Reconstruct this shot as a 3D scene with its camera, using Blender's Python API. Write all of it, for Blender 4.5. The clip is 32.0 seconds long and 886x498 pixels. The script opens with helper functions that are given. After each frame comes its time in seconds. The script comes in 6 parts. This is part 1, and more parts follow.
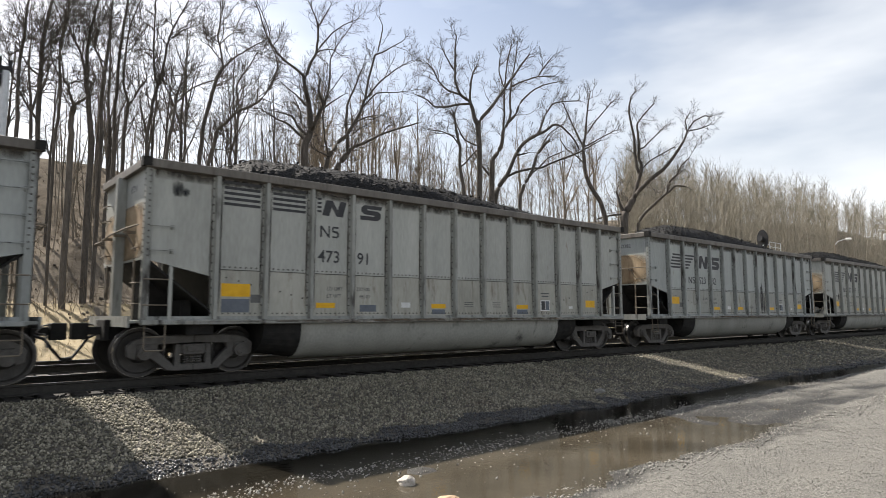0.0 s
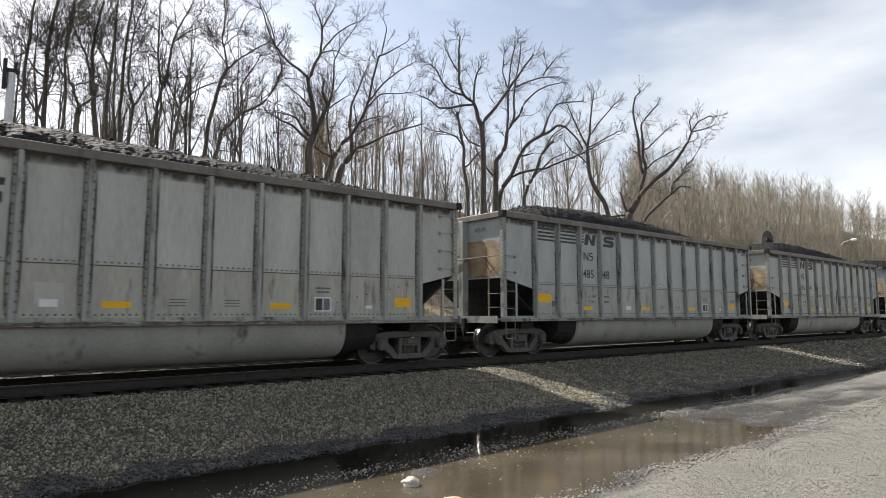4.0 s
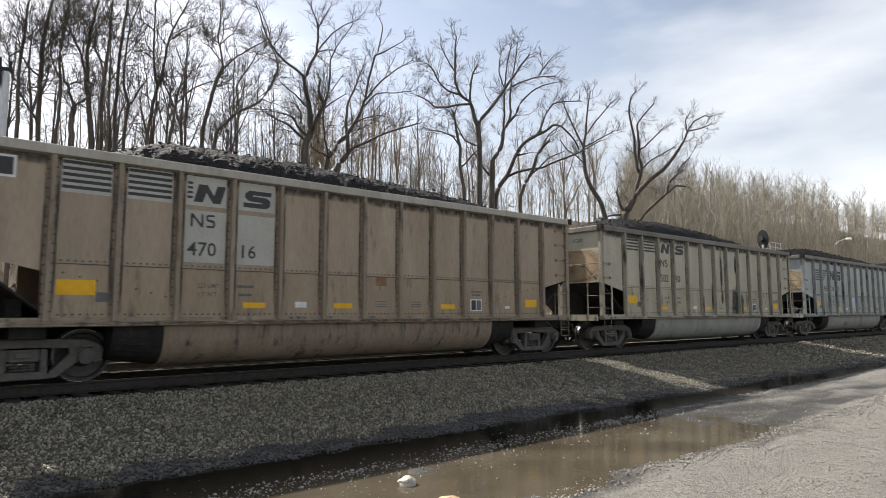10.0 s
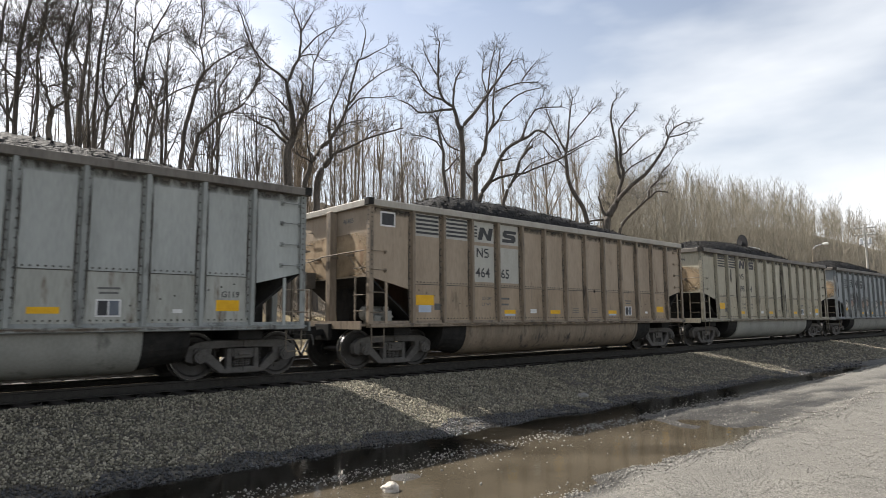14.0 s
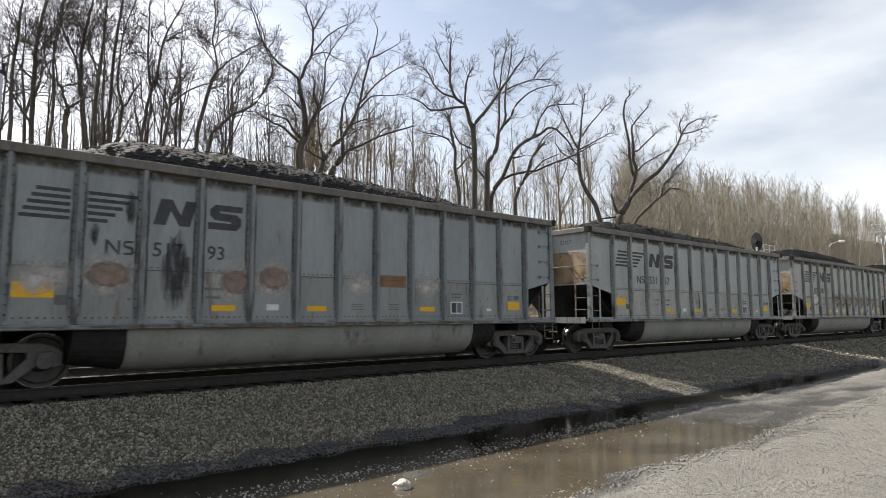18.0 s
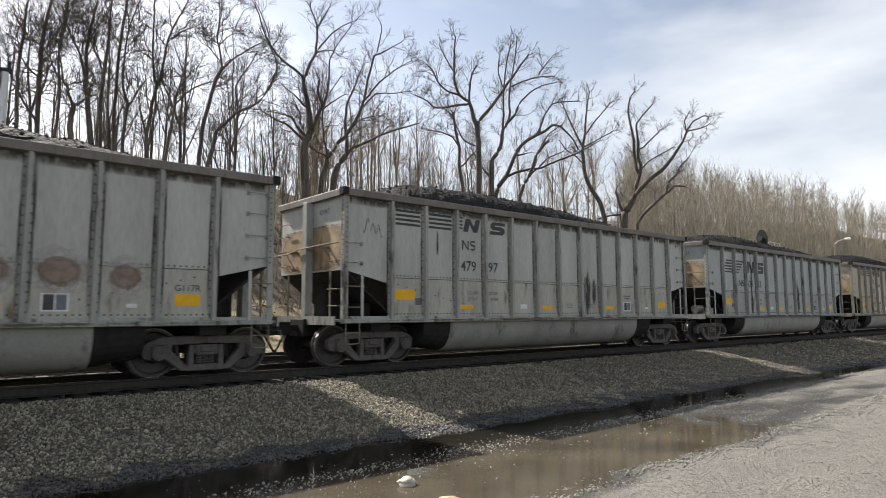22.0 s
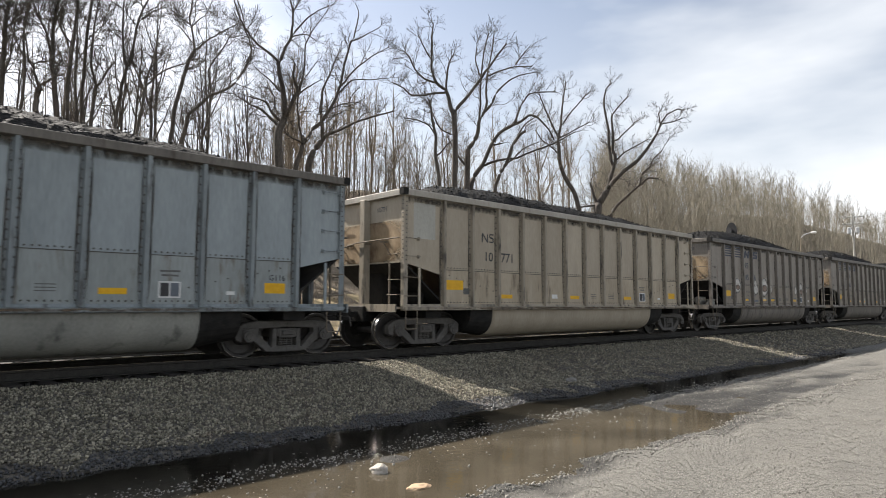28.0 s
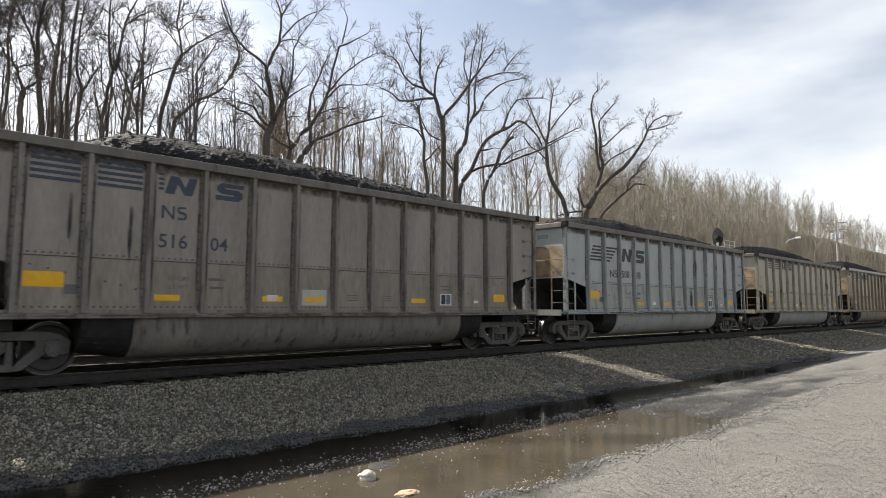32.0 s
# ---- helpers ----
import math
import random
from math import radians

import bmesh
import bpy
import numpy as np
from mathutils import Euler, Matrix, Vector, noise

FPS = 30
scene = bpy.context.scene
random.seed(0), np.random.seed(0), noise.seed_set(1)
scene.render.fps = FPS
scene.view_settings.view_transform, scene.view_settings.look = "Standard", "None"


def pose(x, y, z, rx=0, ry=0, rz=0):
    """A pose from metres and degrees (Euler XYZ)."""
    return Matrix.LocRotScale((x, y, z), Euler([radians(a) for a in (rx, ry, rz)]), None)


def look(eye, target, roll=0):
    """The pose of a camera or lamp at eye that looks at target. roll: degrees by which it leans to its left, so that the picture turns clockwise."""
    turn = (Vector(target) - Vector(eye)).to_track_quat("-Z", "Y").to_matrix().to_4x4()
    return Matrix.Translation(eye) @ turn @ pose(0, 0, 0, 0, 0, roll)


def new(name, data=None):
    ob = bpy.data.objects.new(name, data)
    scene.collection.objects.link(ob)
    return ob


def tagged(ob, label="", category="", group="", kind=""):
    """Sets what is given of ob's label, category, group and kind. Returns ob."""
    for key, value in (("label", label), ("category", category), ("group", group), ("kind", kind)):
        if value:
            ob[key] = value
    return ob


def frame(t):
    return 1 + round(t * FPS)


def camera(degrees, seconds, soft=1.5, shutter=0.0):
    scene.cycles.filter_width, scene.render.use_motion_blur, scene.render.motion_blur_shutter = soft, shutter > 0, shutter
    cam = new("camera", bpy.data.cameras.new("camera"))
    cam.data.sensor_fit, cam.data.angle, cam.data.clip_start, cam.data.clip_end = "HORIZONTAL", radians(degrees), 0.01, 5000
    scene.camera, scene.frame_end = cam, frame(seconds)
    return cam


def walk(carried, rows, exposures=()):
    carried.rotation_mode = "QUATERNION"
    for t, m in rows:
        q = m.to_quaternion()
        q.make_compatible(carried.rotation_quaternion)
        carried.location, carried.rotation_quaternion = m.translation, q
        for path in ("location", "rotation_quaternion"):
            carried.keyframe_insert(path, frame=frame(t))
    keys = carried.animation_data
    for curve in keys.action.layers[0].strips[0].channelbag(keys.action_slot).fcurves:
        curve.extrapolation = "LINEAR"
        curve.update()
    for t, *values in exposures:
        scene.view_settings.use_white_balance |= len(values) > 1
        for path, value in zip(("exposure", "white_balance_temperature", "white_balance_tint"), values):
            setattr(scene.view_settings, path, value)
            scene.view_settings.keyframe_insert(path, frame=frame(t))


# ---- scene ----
cam = camera(70.4, 32.0, soft=0.8, shutter=0.12)
EYE = (-10.36, -13.40, 1.17)
# seconds, heading, tilt, lean in degrees: a hand-held camera that stands in one spot
PATH = [
    (0, 49.73, 5.83, -0.10),
    (0.5, 49.72, 5.88, -0.11),
    (1, 49.81, 5.97, -0.16),
    (1.5, 49.89, 6.02, -0.36),
    (2, 49.97, 6.00, -0.26),
    (2.5, 50.00, 5.89, -0.11),
    (3, 50.05, 5.89, -0.17),
    (3.5, 50.08, 5.93, -0.11),
    (5.5, 50.09, 5.85, -0.07),
    (6, 50.15, 5.85, -0.14),
    (6.5, 50.08, 5.82, -0.01),
    (7, 50.08, 5.78, -0.07),
    (7.5, 50.03, 5.74, -0.15),
    (8, 50.01, 5.67, -0.11),
    (8.5, 49.93, 5.66, -0.16),
    (9, 49.93, 5.66, -0.13),
    (9.5, 49.88, 5.68, 0.08),
    (10, 49.75, 5.86, -0.16),
    (10.5, 49.50, 6.15, -0.50),
    (11, 49.16, 6.21, -0.29),
    (11.5, 48.80, 6.30, -0.24),
    (12, 48.41, 6.35, -0.16),
    (12.5, 48.34, 6.39, -0.21),
    (13, 48.27, 6.37, -0.23),
    (13.5, 48.21, 6.31, -0.31),
    (14, 48.22, 6.30, -0.36),
    (14.5, 48.24, 6.28, -0.13),
    (16.5, 49.00, 6.18, -0.23),
    (17, 49.00, 6.08, -0.16),
    (17.5, 49.13, 6.06, -0.27),
    (18, 49.30, 6.10, -0.25),
    (18.5, 49.34, 6.05, -0.30),
    (19, 49.30, 5.93, -0.51),
    (19.5, 49.32, 5.88, -0.30),
    (20, 49.34, 5.85, -0.08),
    (20.5, 49.41, 5.89, -0.04),
    (21, 49.48, 5.92, -0.30),
    (21.5, 49.55, 5.94, -0.39),
    (22, 49.69, 5.88, -0.22),
    (22.5, 49.65, 5.83, 0.07),
    (23, 49.41, 5.81, 0.01),
    (23.5, 49.27, 5.77, -0.04),
    (24, 49.06, 5.58, -0.01),
    (24.5, 48.04, 5.18, 0.17),
    (25, 47.83, 5.10, 0.18),
    (25.5, 47.71, 5.05, 0.31),
    (27.5, 47.57, 4.84, 0.28),
    (28, 47.41, 4.85, 0.25),
    (28.5, 47.23, 4.92, 0.28),
    (29, 46.85, 5.01, 0.36),
    (29.5, 46.66, 5.07, 0.26),
    (30, 46.62, 5.14, 0.30),
    (30.5, 46.53, 5.23, 0.13),
    (31, 46.43, 5.30, 0.03),
    (31.5, 46.39, 5.32, 0.06),
    (32, 46.35, 5.34, 0.16),
]


def aim(heading, tilt, lean):
    h, p = radians(heading), radians(tilt)
    way = Vector((math.cos(h) * math.cos(p), math.sin(h) * math.cos(p), math.sin(p)))
    return look(EYE, Vector(EYE) + way, lean)


walk(cam, [(t, aim(h, p, r)) for t, h, p, r in PATH], exposures=[(0, 1.10, 6500, 10), (32, 1.10, 6500, 10)])

# ---- daylight ----
SUN_HEIGHT, SUN_TURN = 43.5, 10.5   # degrees above the horizon; degrees from the +y axis towards -x
world = bpy.data.worlds.new("sky")
scene.world = world
world.use_nodes = True
wn, wl = world.node_tree.nodes, world.node_tree.links
sky = wn.new("ShaderNodeTexSky")
sky.sky_type, sky.sun_disc = "NISHITA", False
sky.sun_elevation, sky.sun_rotation = radians(SUN_HEIGHT), radians(-SUN_TURN)
sky.air_density, sky.dust_density, sky.ozone_density = 1.0, 2.0, 1.0
coord, stretch, puffs, ramp, mixer = (wn.new(k) for k in ("ShaderNodeTexCoord", "ShaderNodeMapping", "ShaderNodeTexNoise", "ShaderNodeValToRGB", "ShaderNodeMix"))
stretch.inputs["Scale"].default_value = (1.0, 1.0, 3.2)
puffs.inputs["Scale"].default_value, puffs.inputs["Detail"].default_value, puffs.inputs["Roughness"].default_value = 2.0, 5.0, 0.5
ramp.color_ramp.elements[0].position, ramp.color_ramp.elements[1].position = 0.40, 0.70
ramp.color_ramp.elements[0].color, ramp.color_ramp.elements[1].color = (0.16, 0.16, 0.16, 1), (0.74, 0.74, 0.74, 1)
mixer.data_type = "RGBA"
mixer.inputs["B"].default_value = (9.2, 9.4, 9.6, 1)   # thin white cloud
wl.new(coord.outputs["Generated"], stretch.inputs["Vector"])
wl.new(stretch.outputs["Vector"], puffs.inputs["Vector"])
wl.new(puffs.outputs["Fac"], ramp.inputs["Fac"])
# haze thickens towards the horizon
height, haze, cover = wn.new("ShaderNodeSeparateXYZ"), wn.new("ShaderNodeMapRange"), wn.new("ShaderNodeMath")
haze.inputs["From Min"].default_value, haze.inputs["From Max"].default_value = 0.16, 0.50
haze.inputs["To Min"].default_value, haze.inputs["To Max"].default_value = 0.36, -0.06
cover.operation, cover.use_clamp = "ADD", True
wl.new(coord.outputs["Generated"], height.inputs[0])
wl.new(height.outputs["Z"], haze.inputs["Value"])
wl.new(ramp.outputs["Color"], cover.inputs[0])
wl.new(haze.outputs["Result"], cover.inputs[1])
wl.new(cover.outputs[0], mixer.inputs["Factor"])
wl.new(sky.outputs["Color"], mixer.inputs["A"])
# the thin cloud glares around the sun
aim_sun, glare, veil = wn.new("ShaderNodeVectorMath"), wn.new("ShaderNodeValToRGB"), wn.new("ShaderNodeMix")
aim_sun.operation = "DOT_PRODUCT"
aim_sun.inputs[1].default_value = (-math.sin(radians(SUN_TURN)) * math.cos(radians(SUN_HEIGHT)), math.cos(radians(SUN_TURN)) * math.cos(radians(SUN_HEIGHT)), math.sin(radians(SUN_HEIGHT)))
glare.color_ramp.elements[0].position, glare.color_ramp.elements[0].color = 0.42, (0.58, 0.58, 0.58, 1)
glare.color_ramp.elements[1].position, glare.color_ramp.elements[1].color = 0.93, (0.74, 0.74, 0.74, 1)
veil.data_type, veil.blend_type = "RGBA", "MULTIPLY"
veil.inputs["Factor"].default_value = 1.0
wl.new(coord.outputs["Generated"], aim_sun.inputs[0])
wl.new(aim_sun.outputs["Value"], glare.inputs["Fac"])
wl.new(mixer.outputs["Result"], veil.inputs["A"])
wl.new(glare.outputs["Color"], veil.inputs["B"])
wl.new(veil.outputs["Result"], wn["Background"].inputs["Color"])
wn["Background"].inputs["Strength"].default_value = 0.101

sun_data = bpy.data.lights.new("sun", "SUN")
sun_data.energy, sun_data.angle, sun_data.color = 5.0, radians(0.6), (1.0, 0.94, 0.86)
sun = new("sun", sun_data)
sh, st = radians(SUN_HEIGHT), radians(SUN_TURN)
sun.matrix_world = look((0, 0, 0), (math.sin(st) * math.cos(sh), -math.cos(st) * math.cos(sh), -math.sin(sh)))

# ---- materials ----
def material(name, low, high, rough=0.85, metal=0.0, grain=12.0, fine=90.0, bump=0.3, depth=0.01, stretch_z=1.0, spec=0.3, vary=0.0, spots=None, island=0.0):
    """Two-scale noise between two colours, with fine relief. spots: (colour, scale, threshold) of a third tone."""
    m = bpy.data.materials.new(name)
    m.use_nodes = True
    n, l = m.node_tree.nodes, m.node_tree.links
    b = n["Principled BSDF"]
    b.inputs["Roughness"].default_value, b.inputs["Metallic"].default_value, b.inputs["Specular IOR Level"].default_value = rough, metal, spec
    tc, mp, info, add = n.new("ShaderNodeTexCoord"), n.new("ShaderNodeMapping"), n.new("ShaderNodeObjectInfo"), n.new("ShaderNodeVectorMath")
    mp.inputs["Scale"].default_value = (1, 1, stretch_z)
    add.operation = "MULTIPLY_ADD"
    l.new(info.outputs["Random"], add.inputs[0])
    add.inputs[1].default_value = (37.0, 53.0, 29.0)
    l.new(tc.outputs["Object"], add.inputs[2])
    l.new(add.outputs["Vector"], mp.inputs["Vector"])
    coarse, small = n.new("ShaderNodeTexNoise"), n.new("ShaderNodeTexNoise")
    for tex, s, d in ((coarse, grain, 6), (small, fine, 4)):
        tex.inputs["Scale"].default_value, tex.inputs["Detail"].default_value = s, d
        l.new(mp.outputs["Vector"], tex.inputs["Vector"])
    blend = n.new("ShaderNodeMath")
    blend.operation = "MULTIPLY_ADD"
    l.new(small.outputs["Fac"], blend.inputs[0])
    blend.inputs[1].default_value = 0.45
    half = n.new("ShaderNodeMath")
    half.operation = "MULTIPLY"
    half.inputs[1].default_value = 0.55
    l.new(coarse.outputs["Fac"], half.inputs[0])
    l.new(half.outputs[0], blend.inputs[2])
    cr = n.new("ShaderNodeValToRGB")
    cr.color_ramp.elements[0].position, cr.color_ramp.elements[1].position = 0.32, 0.68
    cr.color_ramp.elements[0].color, cr.color_ramp.elements[1].color = (*low, 1), (*high, 1)
    l.new(blend.outputs[0], cr.inputs["Fac"])
    out = cr.outputs["Color"]
    if spots:
        colour, s, at = spots
        t3, r3, mx = n.new("ShaderNodeTexNoise"), n.new("ShaderNodeValToRGB"), n.new("ShaderNodeMix")
        t3.inputs["Scale"].default_value, t3.inputs["Detail"].default_value, t3.inputs["Roughness"].default_value = s, 6, 0.65
        l.new(mp.outputs["Vector"], t3.inputs["Vector"])
        r3.color_ramp.elements[0].position, r3.color_ramp.elements[1].position = at, at + 0.14
        mx.data_type = "RGBA"
        l.new(t3.outputs["Fac"], r3.inputs["Fac"])
        l.new(r3.outputs["Color"], mx.inputs["Factor"])
        l.new(out, mx.inputs["A"])
        mx.inputs["B"].default_value = (*colour, 1)
        out = mx.outputs["Result"]
    if vary or island:
        hs, mr = n.new("ShaderNodeHueSaturation"), n.new("ShaderNodeMapRange")
        amount = vary or island
        mr.inputs["To Min"].default_value, mr.inputs["To Max"].default_value = 1 - amount, 1 + amount
        if island:
            geo = n.new("ShaderNodeNewGeometry")
            l.new(geo.outputs["Random Per Island"], mr.inputs["Value"])
        else:
            l.new(info.outputs["Random"], mr.inputs["Value"])
        l.new(mr.outputs["Result"], hs.inputs["Value"])
        l.new(out, hs.inputs["Color"])
        out = hs.outputs["Color"]
    l.new(out, b.inputs["Base Color"])
    if bump:
        bp = n.new("ShaderNodeBump")
        bp.inputs["Strength"].default_value, bp.inputs["Distance"].default_value = bump, depth
        l.new(blend.outputs[0], bp.inputs["Height"])
        l.new(bp.outputs["Normal"], b.inputs["Normal"])
    return m


def paint(name, low, high, rust=(0.16, 0.10, 0.06), at=0.60):
    """Old freight-car paint: vertical streaks, dust and rust spots."""
    low, high = [c * 1.15 for c in low], [c * 1.15 for c in high]
    return material(name, low, high, rough=0.62, grain=2.2, fine=24.0, bump=0.12, depth=0.004, stretch_z=0.2, spec=0.3, vary=0.07, spots=(rust, 5.0, at))


def crushed(name, low, high, scale, rough=0.95, bump=0.8, depth=0.012, spec=0.3, tint=None, soak=None):
    """Loose crushed stone: cells of random tone, each a small dome, over slow patches of a second tone.
    soak: the heights between which it turns from wet to dry, in long streaks."""
    m = bpy.data.materials.new(name)
    m.use_nodes = True
    n, l = m.node_tree.nodes, m.node_tree.links
    b = n["Principled BSDF"]
    b.inputs["Roughness"].default_value, b.inputs["Specular IOR Level"].default_value = rough, spec
    tc, warp, shove = n.new("ShaderNodeTexCoord"), n.new("ShaderNodeTexNoise"), n.new("ShaderNodeVectorMath")
    warp.inputs["Scale"].default_value, warp.inputs["Detail"].default_value = scale * 0.9, 2
    shove.operation, shove.inputs[1].default_value = "MULTIPLY_ADD", (0.5 / scale, 0.5 / scale, 0.5 / scale)
    l.new(tc.outputs["Object"], warp.inputs["Vector"]), l.new(warp.outputs["Color"], shove.inputs[0]), l.new(tc.outputs["Object"], shove.inputs[2])
    tone, heights = [], []
    for k in (1.0, 2.3):
        v, sp = n.new("ShaderNodeTexVoronoi"), n.new("ShaderNodeSeparateColor")
        v.inputs["Scale"].default_value = scale * k
        l.new(shove.outputs["Vector"], v.inputs["Vector"]), l.new(v.outputs["Color"], sp.inputs[0])
        tone.append(sp.outputs[0]), heights.append(v.outputs["Distance"])
    mean = n.new("ShaderNodeMix")
    mean.inputs["Factor"].default_value = 0.4
    l.new(tone[0], mean.inputs["A"]), l.new(tone[1], mean.inputs["B"])
    cr = n.new("ShaderNodeValToRGB")
    cr.color_ramp.elements[0].position, cr.color_ramp.elements[1].position = 0.15, 0.90
    cr.color_ramp.elements[0].color, cr.color_ramp.elements[1].color = (*low, 1), (*high, 1)
    l.new(mean.outputs["Result"], cr.inputs["Fac"])
    slow, mr, mx = n.new("ShaderNodeTexNoise"), n.new("ShaderNodeMapRange"), n.new("ShaderNodeMix")
    slow.inputs["Scale"].default_value, slow.inputs["Detail"].default_value = 0.8, 5
    mr.inputs["From Min"].default_value, mr.inputs["From Max"].default_value, mr.inputs["To Max"].default_value = 0.42, 0.68, 0.5
    mx.data_type = "RGBA"
    l.new(tc.outputs["Object"], slow.inputs["Vector"]), l.new(slow.outputs["Fac"], mr.inputs["Value"]), l.new(mr.outputs["Result"], mx.inputs["Factor"])
    l.new(cr.outputs["Color"], mx.inputs["A"])
    mx.inputs["B"].default_value = (*(tint or [0.5 * (p + q) for p, q in zip(low, high)]), 1)
    out = mx.outputs["Result"]
    if soak:
        geo, xyz, mp, tex, lift, wet, dark, gloss = (n.new(k) for k in ("ShaderNodeNewGeometry", "ShaderNodeSeparateXYZ", "ShaderNodeMapping", "ShaderNodeTexNoise", "ShaderNodeMath", "ShaderNodeMapRange", "ShaderNodeMix", "ShaderNodeMapRange"))
        mp.inputs["Scale"].default_value = (0.35, 1.9, 1.0)
        tex.inputs["Scale"].default_value, tex.inputs["Detail"].default_value = 1.3, 5
        lift.operation, lift.inputs[1].default_value = "MULTIPLY_ADD", 0.16
        l.new(tc.outputs["Object"], mp.inputs["Vector"]), l.new(mp.outputs["Vector"], tex.inputs["Vector"])
        l.new(geo.outputs["Position"], xyz.inputs[0]), l.new(tex.outputs["Fac"], lift.inputs[0]), l.new(xyz.outputs["Z"], lift.inputs[2])
        wet.inputs["From Min"].default_value, wet.inputs["From Max"].default_value = soak[1] + 0.08, soak[0] + 0.08
        l.new(lift.outputs[0], wet.inputs["Value"])
        dark.data_type, dark.blend_type = "RGBA", "MULTIPLY"
        dark.inputs["B"].default_value = (0.22, 0.21, 0.20, 1)
        l.new(wet.outputs["Result"], dark.inputs["Factor"]), l.new(out, dark.inputs["A"])
        gloss.inputs["To Min"].default_value, gloss.inputs["To Max"].default_value = rough, 0.55
        l.new(wet.outputs["Result"], gloss.inputs["Value"]), l.new(gloss.outputs["Result"], b.inputs["Roughness"])
        out = dark.outputs["Result"]
    l.new(out, b.inputs["Base Color"])
    add, bp = n.new("ShaderNodeMath"), n.new("ShaderNodeBump")
    add.operation, add.inputs[1].default_value = "MULTIPLY_ADD", 0.5
    l.new(heights[1], add.inputs[0]), l.new(heights[0], add.inputs[2])
    bp.invert = True
    bp.inputs["Strength"].default_value, bp.inputs["Distance"].default_value = bump, depth
    l.new(add.outputs[0], bp.inputs["Height"]), l.new(bp.outputs["Normal"], b.inputs["Normal"])
    return m


PAINTS = {
    "green_grey": paint("green_grey_paint", (0.262, 0.266, 0.241), (0.388, 0.391, 0.357), at=0.66),
    "blue_grey": paint("blue_grey_paint", (0.248, 0.260, 0.246), (0.356, 0.371, 0.351), at=0.68),
    "dark_grey": paint("dark_grey_paint", (0.1841, 0.1901, 0.1723), (0.2792, 0.2792, 0.2495), at=0.62),
    "tan_grey": paint("tan_grey_paint", (0.2686, 0.2488, 0.1905), (0.3972, 0.3644, 0.2830), at=0.63),
    "brown": paint("brown_paint", (0.222, 0.174, 0.125), (0.335, 0.270, 0.200), rust=(0.15, 0.10, 0.065), at=0.62),
    "dusky": paint("dusky_brown_paint", (0.158, 0.141, 0.120), (0.262, 0.235, 0.202), at=0.62),
    "tan": paint("tan_paint", (0.275, 0.235, 0.178), (0.375, 0.327, 0.255), at=0.70),
    "teal_grey": paint("teal_grey_paint", (0.195, 0.220, 0.228), (0.285, 0.318, 0.328), at=0.66),
    "slate": paint("slate_grey_paint", (0.180, 0.194, 0.196), (0.264, 0.281, 0.283), at=0.64),
}
RIB_TONES, LOWER_COATS = {}, {}
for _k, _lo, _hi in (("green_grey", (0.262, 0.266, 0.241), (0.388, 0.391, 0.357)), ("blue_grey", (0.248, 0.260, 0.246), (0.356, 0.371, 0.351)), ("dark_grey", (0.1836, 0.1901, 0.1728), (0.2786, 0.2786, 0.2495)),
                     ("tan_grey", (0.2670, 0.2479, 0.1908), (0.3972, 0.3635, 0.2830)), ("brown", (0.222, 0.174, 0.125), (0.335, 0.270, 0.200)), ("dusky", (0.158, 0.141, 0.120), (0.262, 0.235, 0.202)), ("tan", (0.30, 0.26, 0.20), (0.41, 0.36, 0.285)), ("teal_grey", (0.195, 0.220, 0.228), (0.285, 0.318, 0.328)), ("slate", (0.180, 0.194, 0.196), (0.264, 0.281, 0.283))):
    # darkened body paint: rib shadow lines and grime put into one tone
    RIB_TONES[_k] = paint(_k + "_dark_rib_tone", [c * 0.66 for c in _lo], [c * 0.78 for c in _hi], (0.05, 0.045, 0.04), 0.54)
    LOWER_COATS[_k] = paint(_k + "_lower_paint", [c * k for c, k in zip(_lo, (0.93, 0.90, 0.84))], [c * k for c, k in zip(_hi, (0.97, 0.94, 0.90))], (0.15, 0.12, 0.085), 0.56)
CHORD = paint("weathered_chord", (0.080, 0.072, 0.062), (0.165, 0.150, 0.130), (0.07, 0.055, 0.045), 0.58)
PALE_CHORD = paint("pale_chord", (0.25, 0.23, 0.195), (0.37, 0.345, 0.30), (0.16, 0.12, 0.085), 0.62)
DUSTY_IRON = material("dusty_iron", (0.10, 0.082, 0.062), (0.24, 0.205, 0.16), rough=0.85, grain=8, fine=60, bump=0.1, spots=((0.13, 0.075, 0.045), 7.0, 0.58))
GRIME = material("grimy_rivet_heads", (0.045, 0.042, 0.038), (0.12, 0.115, 0.10), rough=0.8, grain=9, fine=60, bump=0.0)
END_TAN = material("dusty_end_paint", (0.288, 0.207, 0.126), (0.468, 0.36, 0.234), rough=0.8, grain=2.0, fine=25, bump=0.15, stretch_z=0.4, spots=((0.20, 0.11, 0.06), 3.0, 0.56))
# near-black: shade under the cars and in their recesses put into the colour
UNDER = material("near_black_steel", (0.012, 0.012, 0.012), (0.035, 0.033, 0.030), rough=0.85, grain=6, fine=60, bump=0.3, spec=0.15, spots=((0.06, 0.05, 0.04), 4.0, 0.62))
TUB = material("dusty_tub_steel", (0.21, 0.21, 0.19), (0.34, 0.335, 0.30), rough=0.7, grain=1.5, fine=30, bump=0.1, stretch_z=0.5, vary=0.1, spots=((0.07, 0.068, 0.065), 2.2, 0.58))
TRUCK = material("truck_casting", (0.068, 0.064, 0.059), (0.135, 0.126, 0.115), rough=0.75, grain=8, fine=70, bump=0.35, spots=((0.14, 0.115, 0.085), 6.0, 0.62))
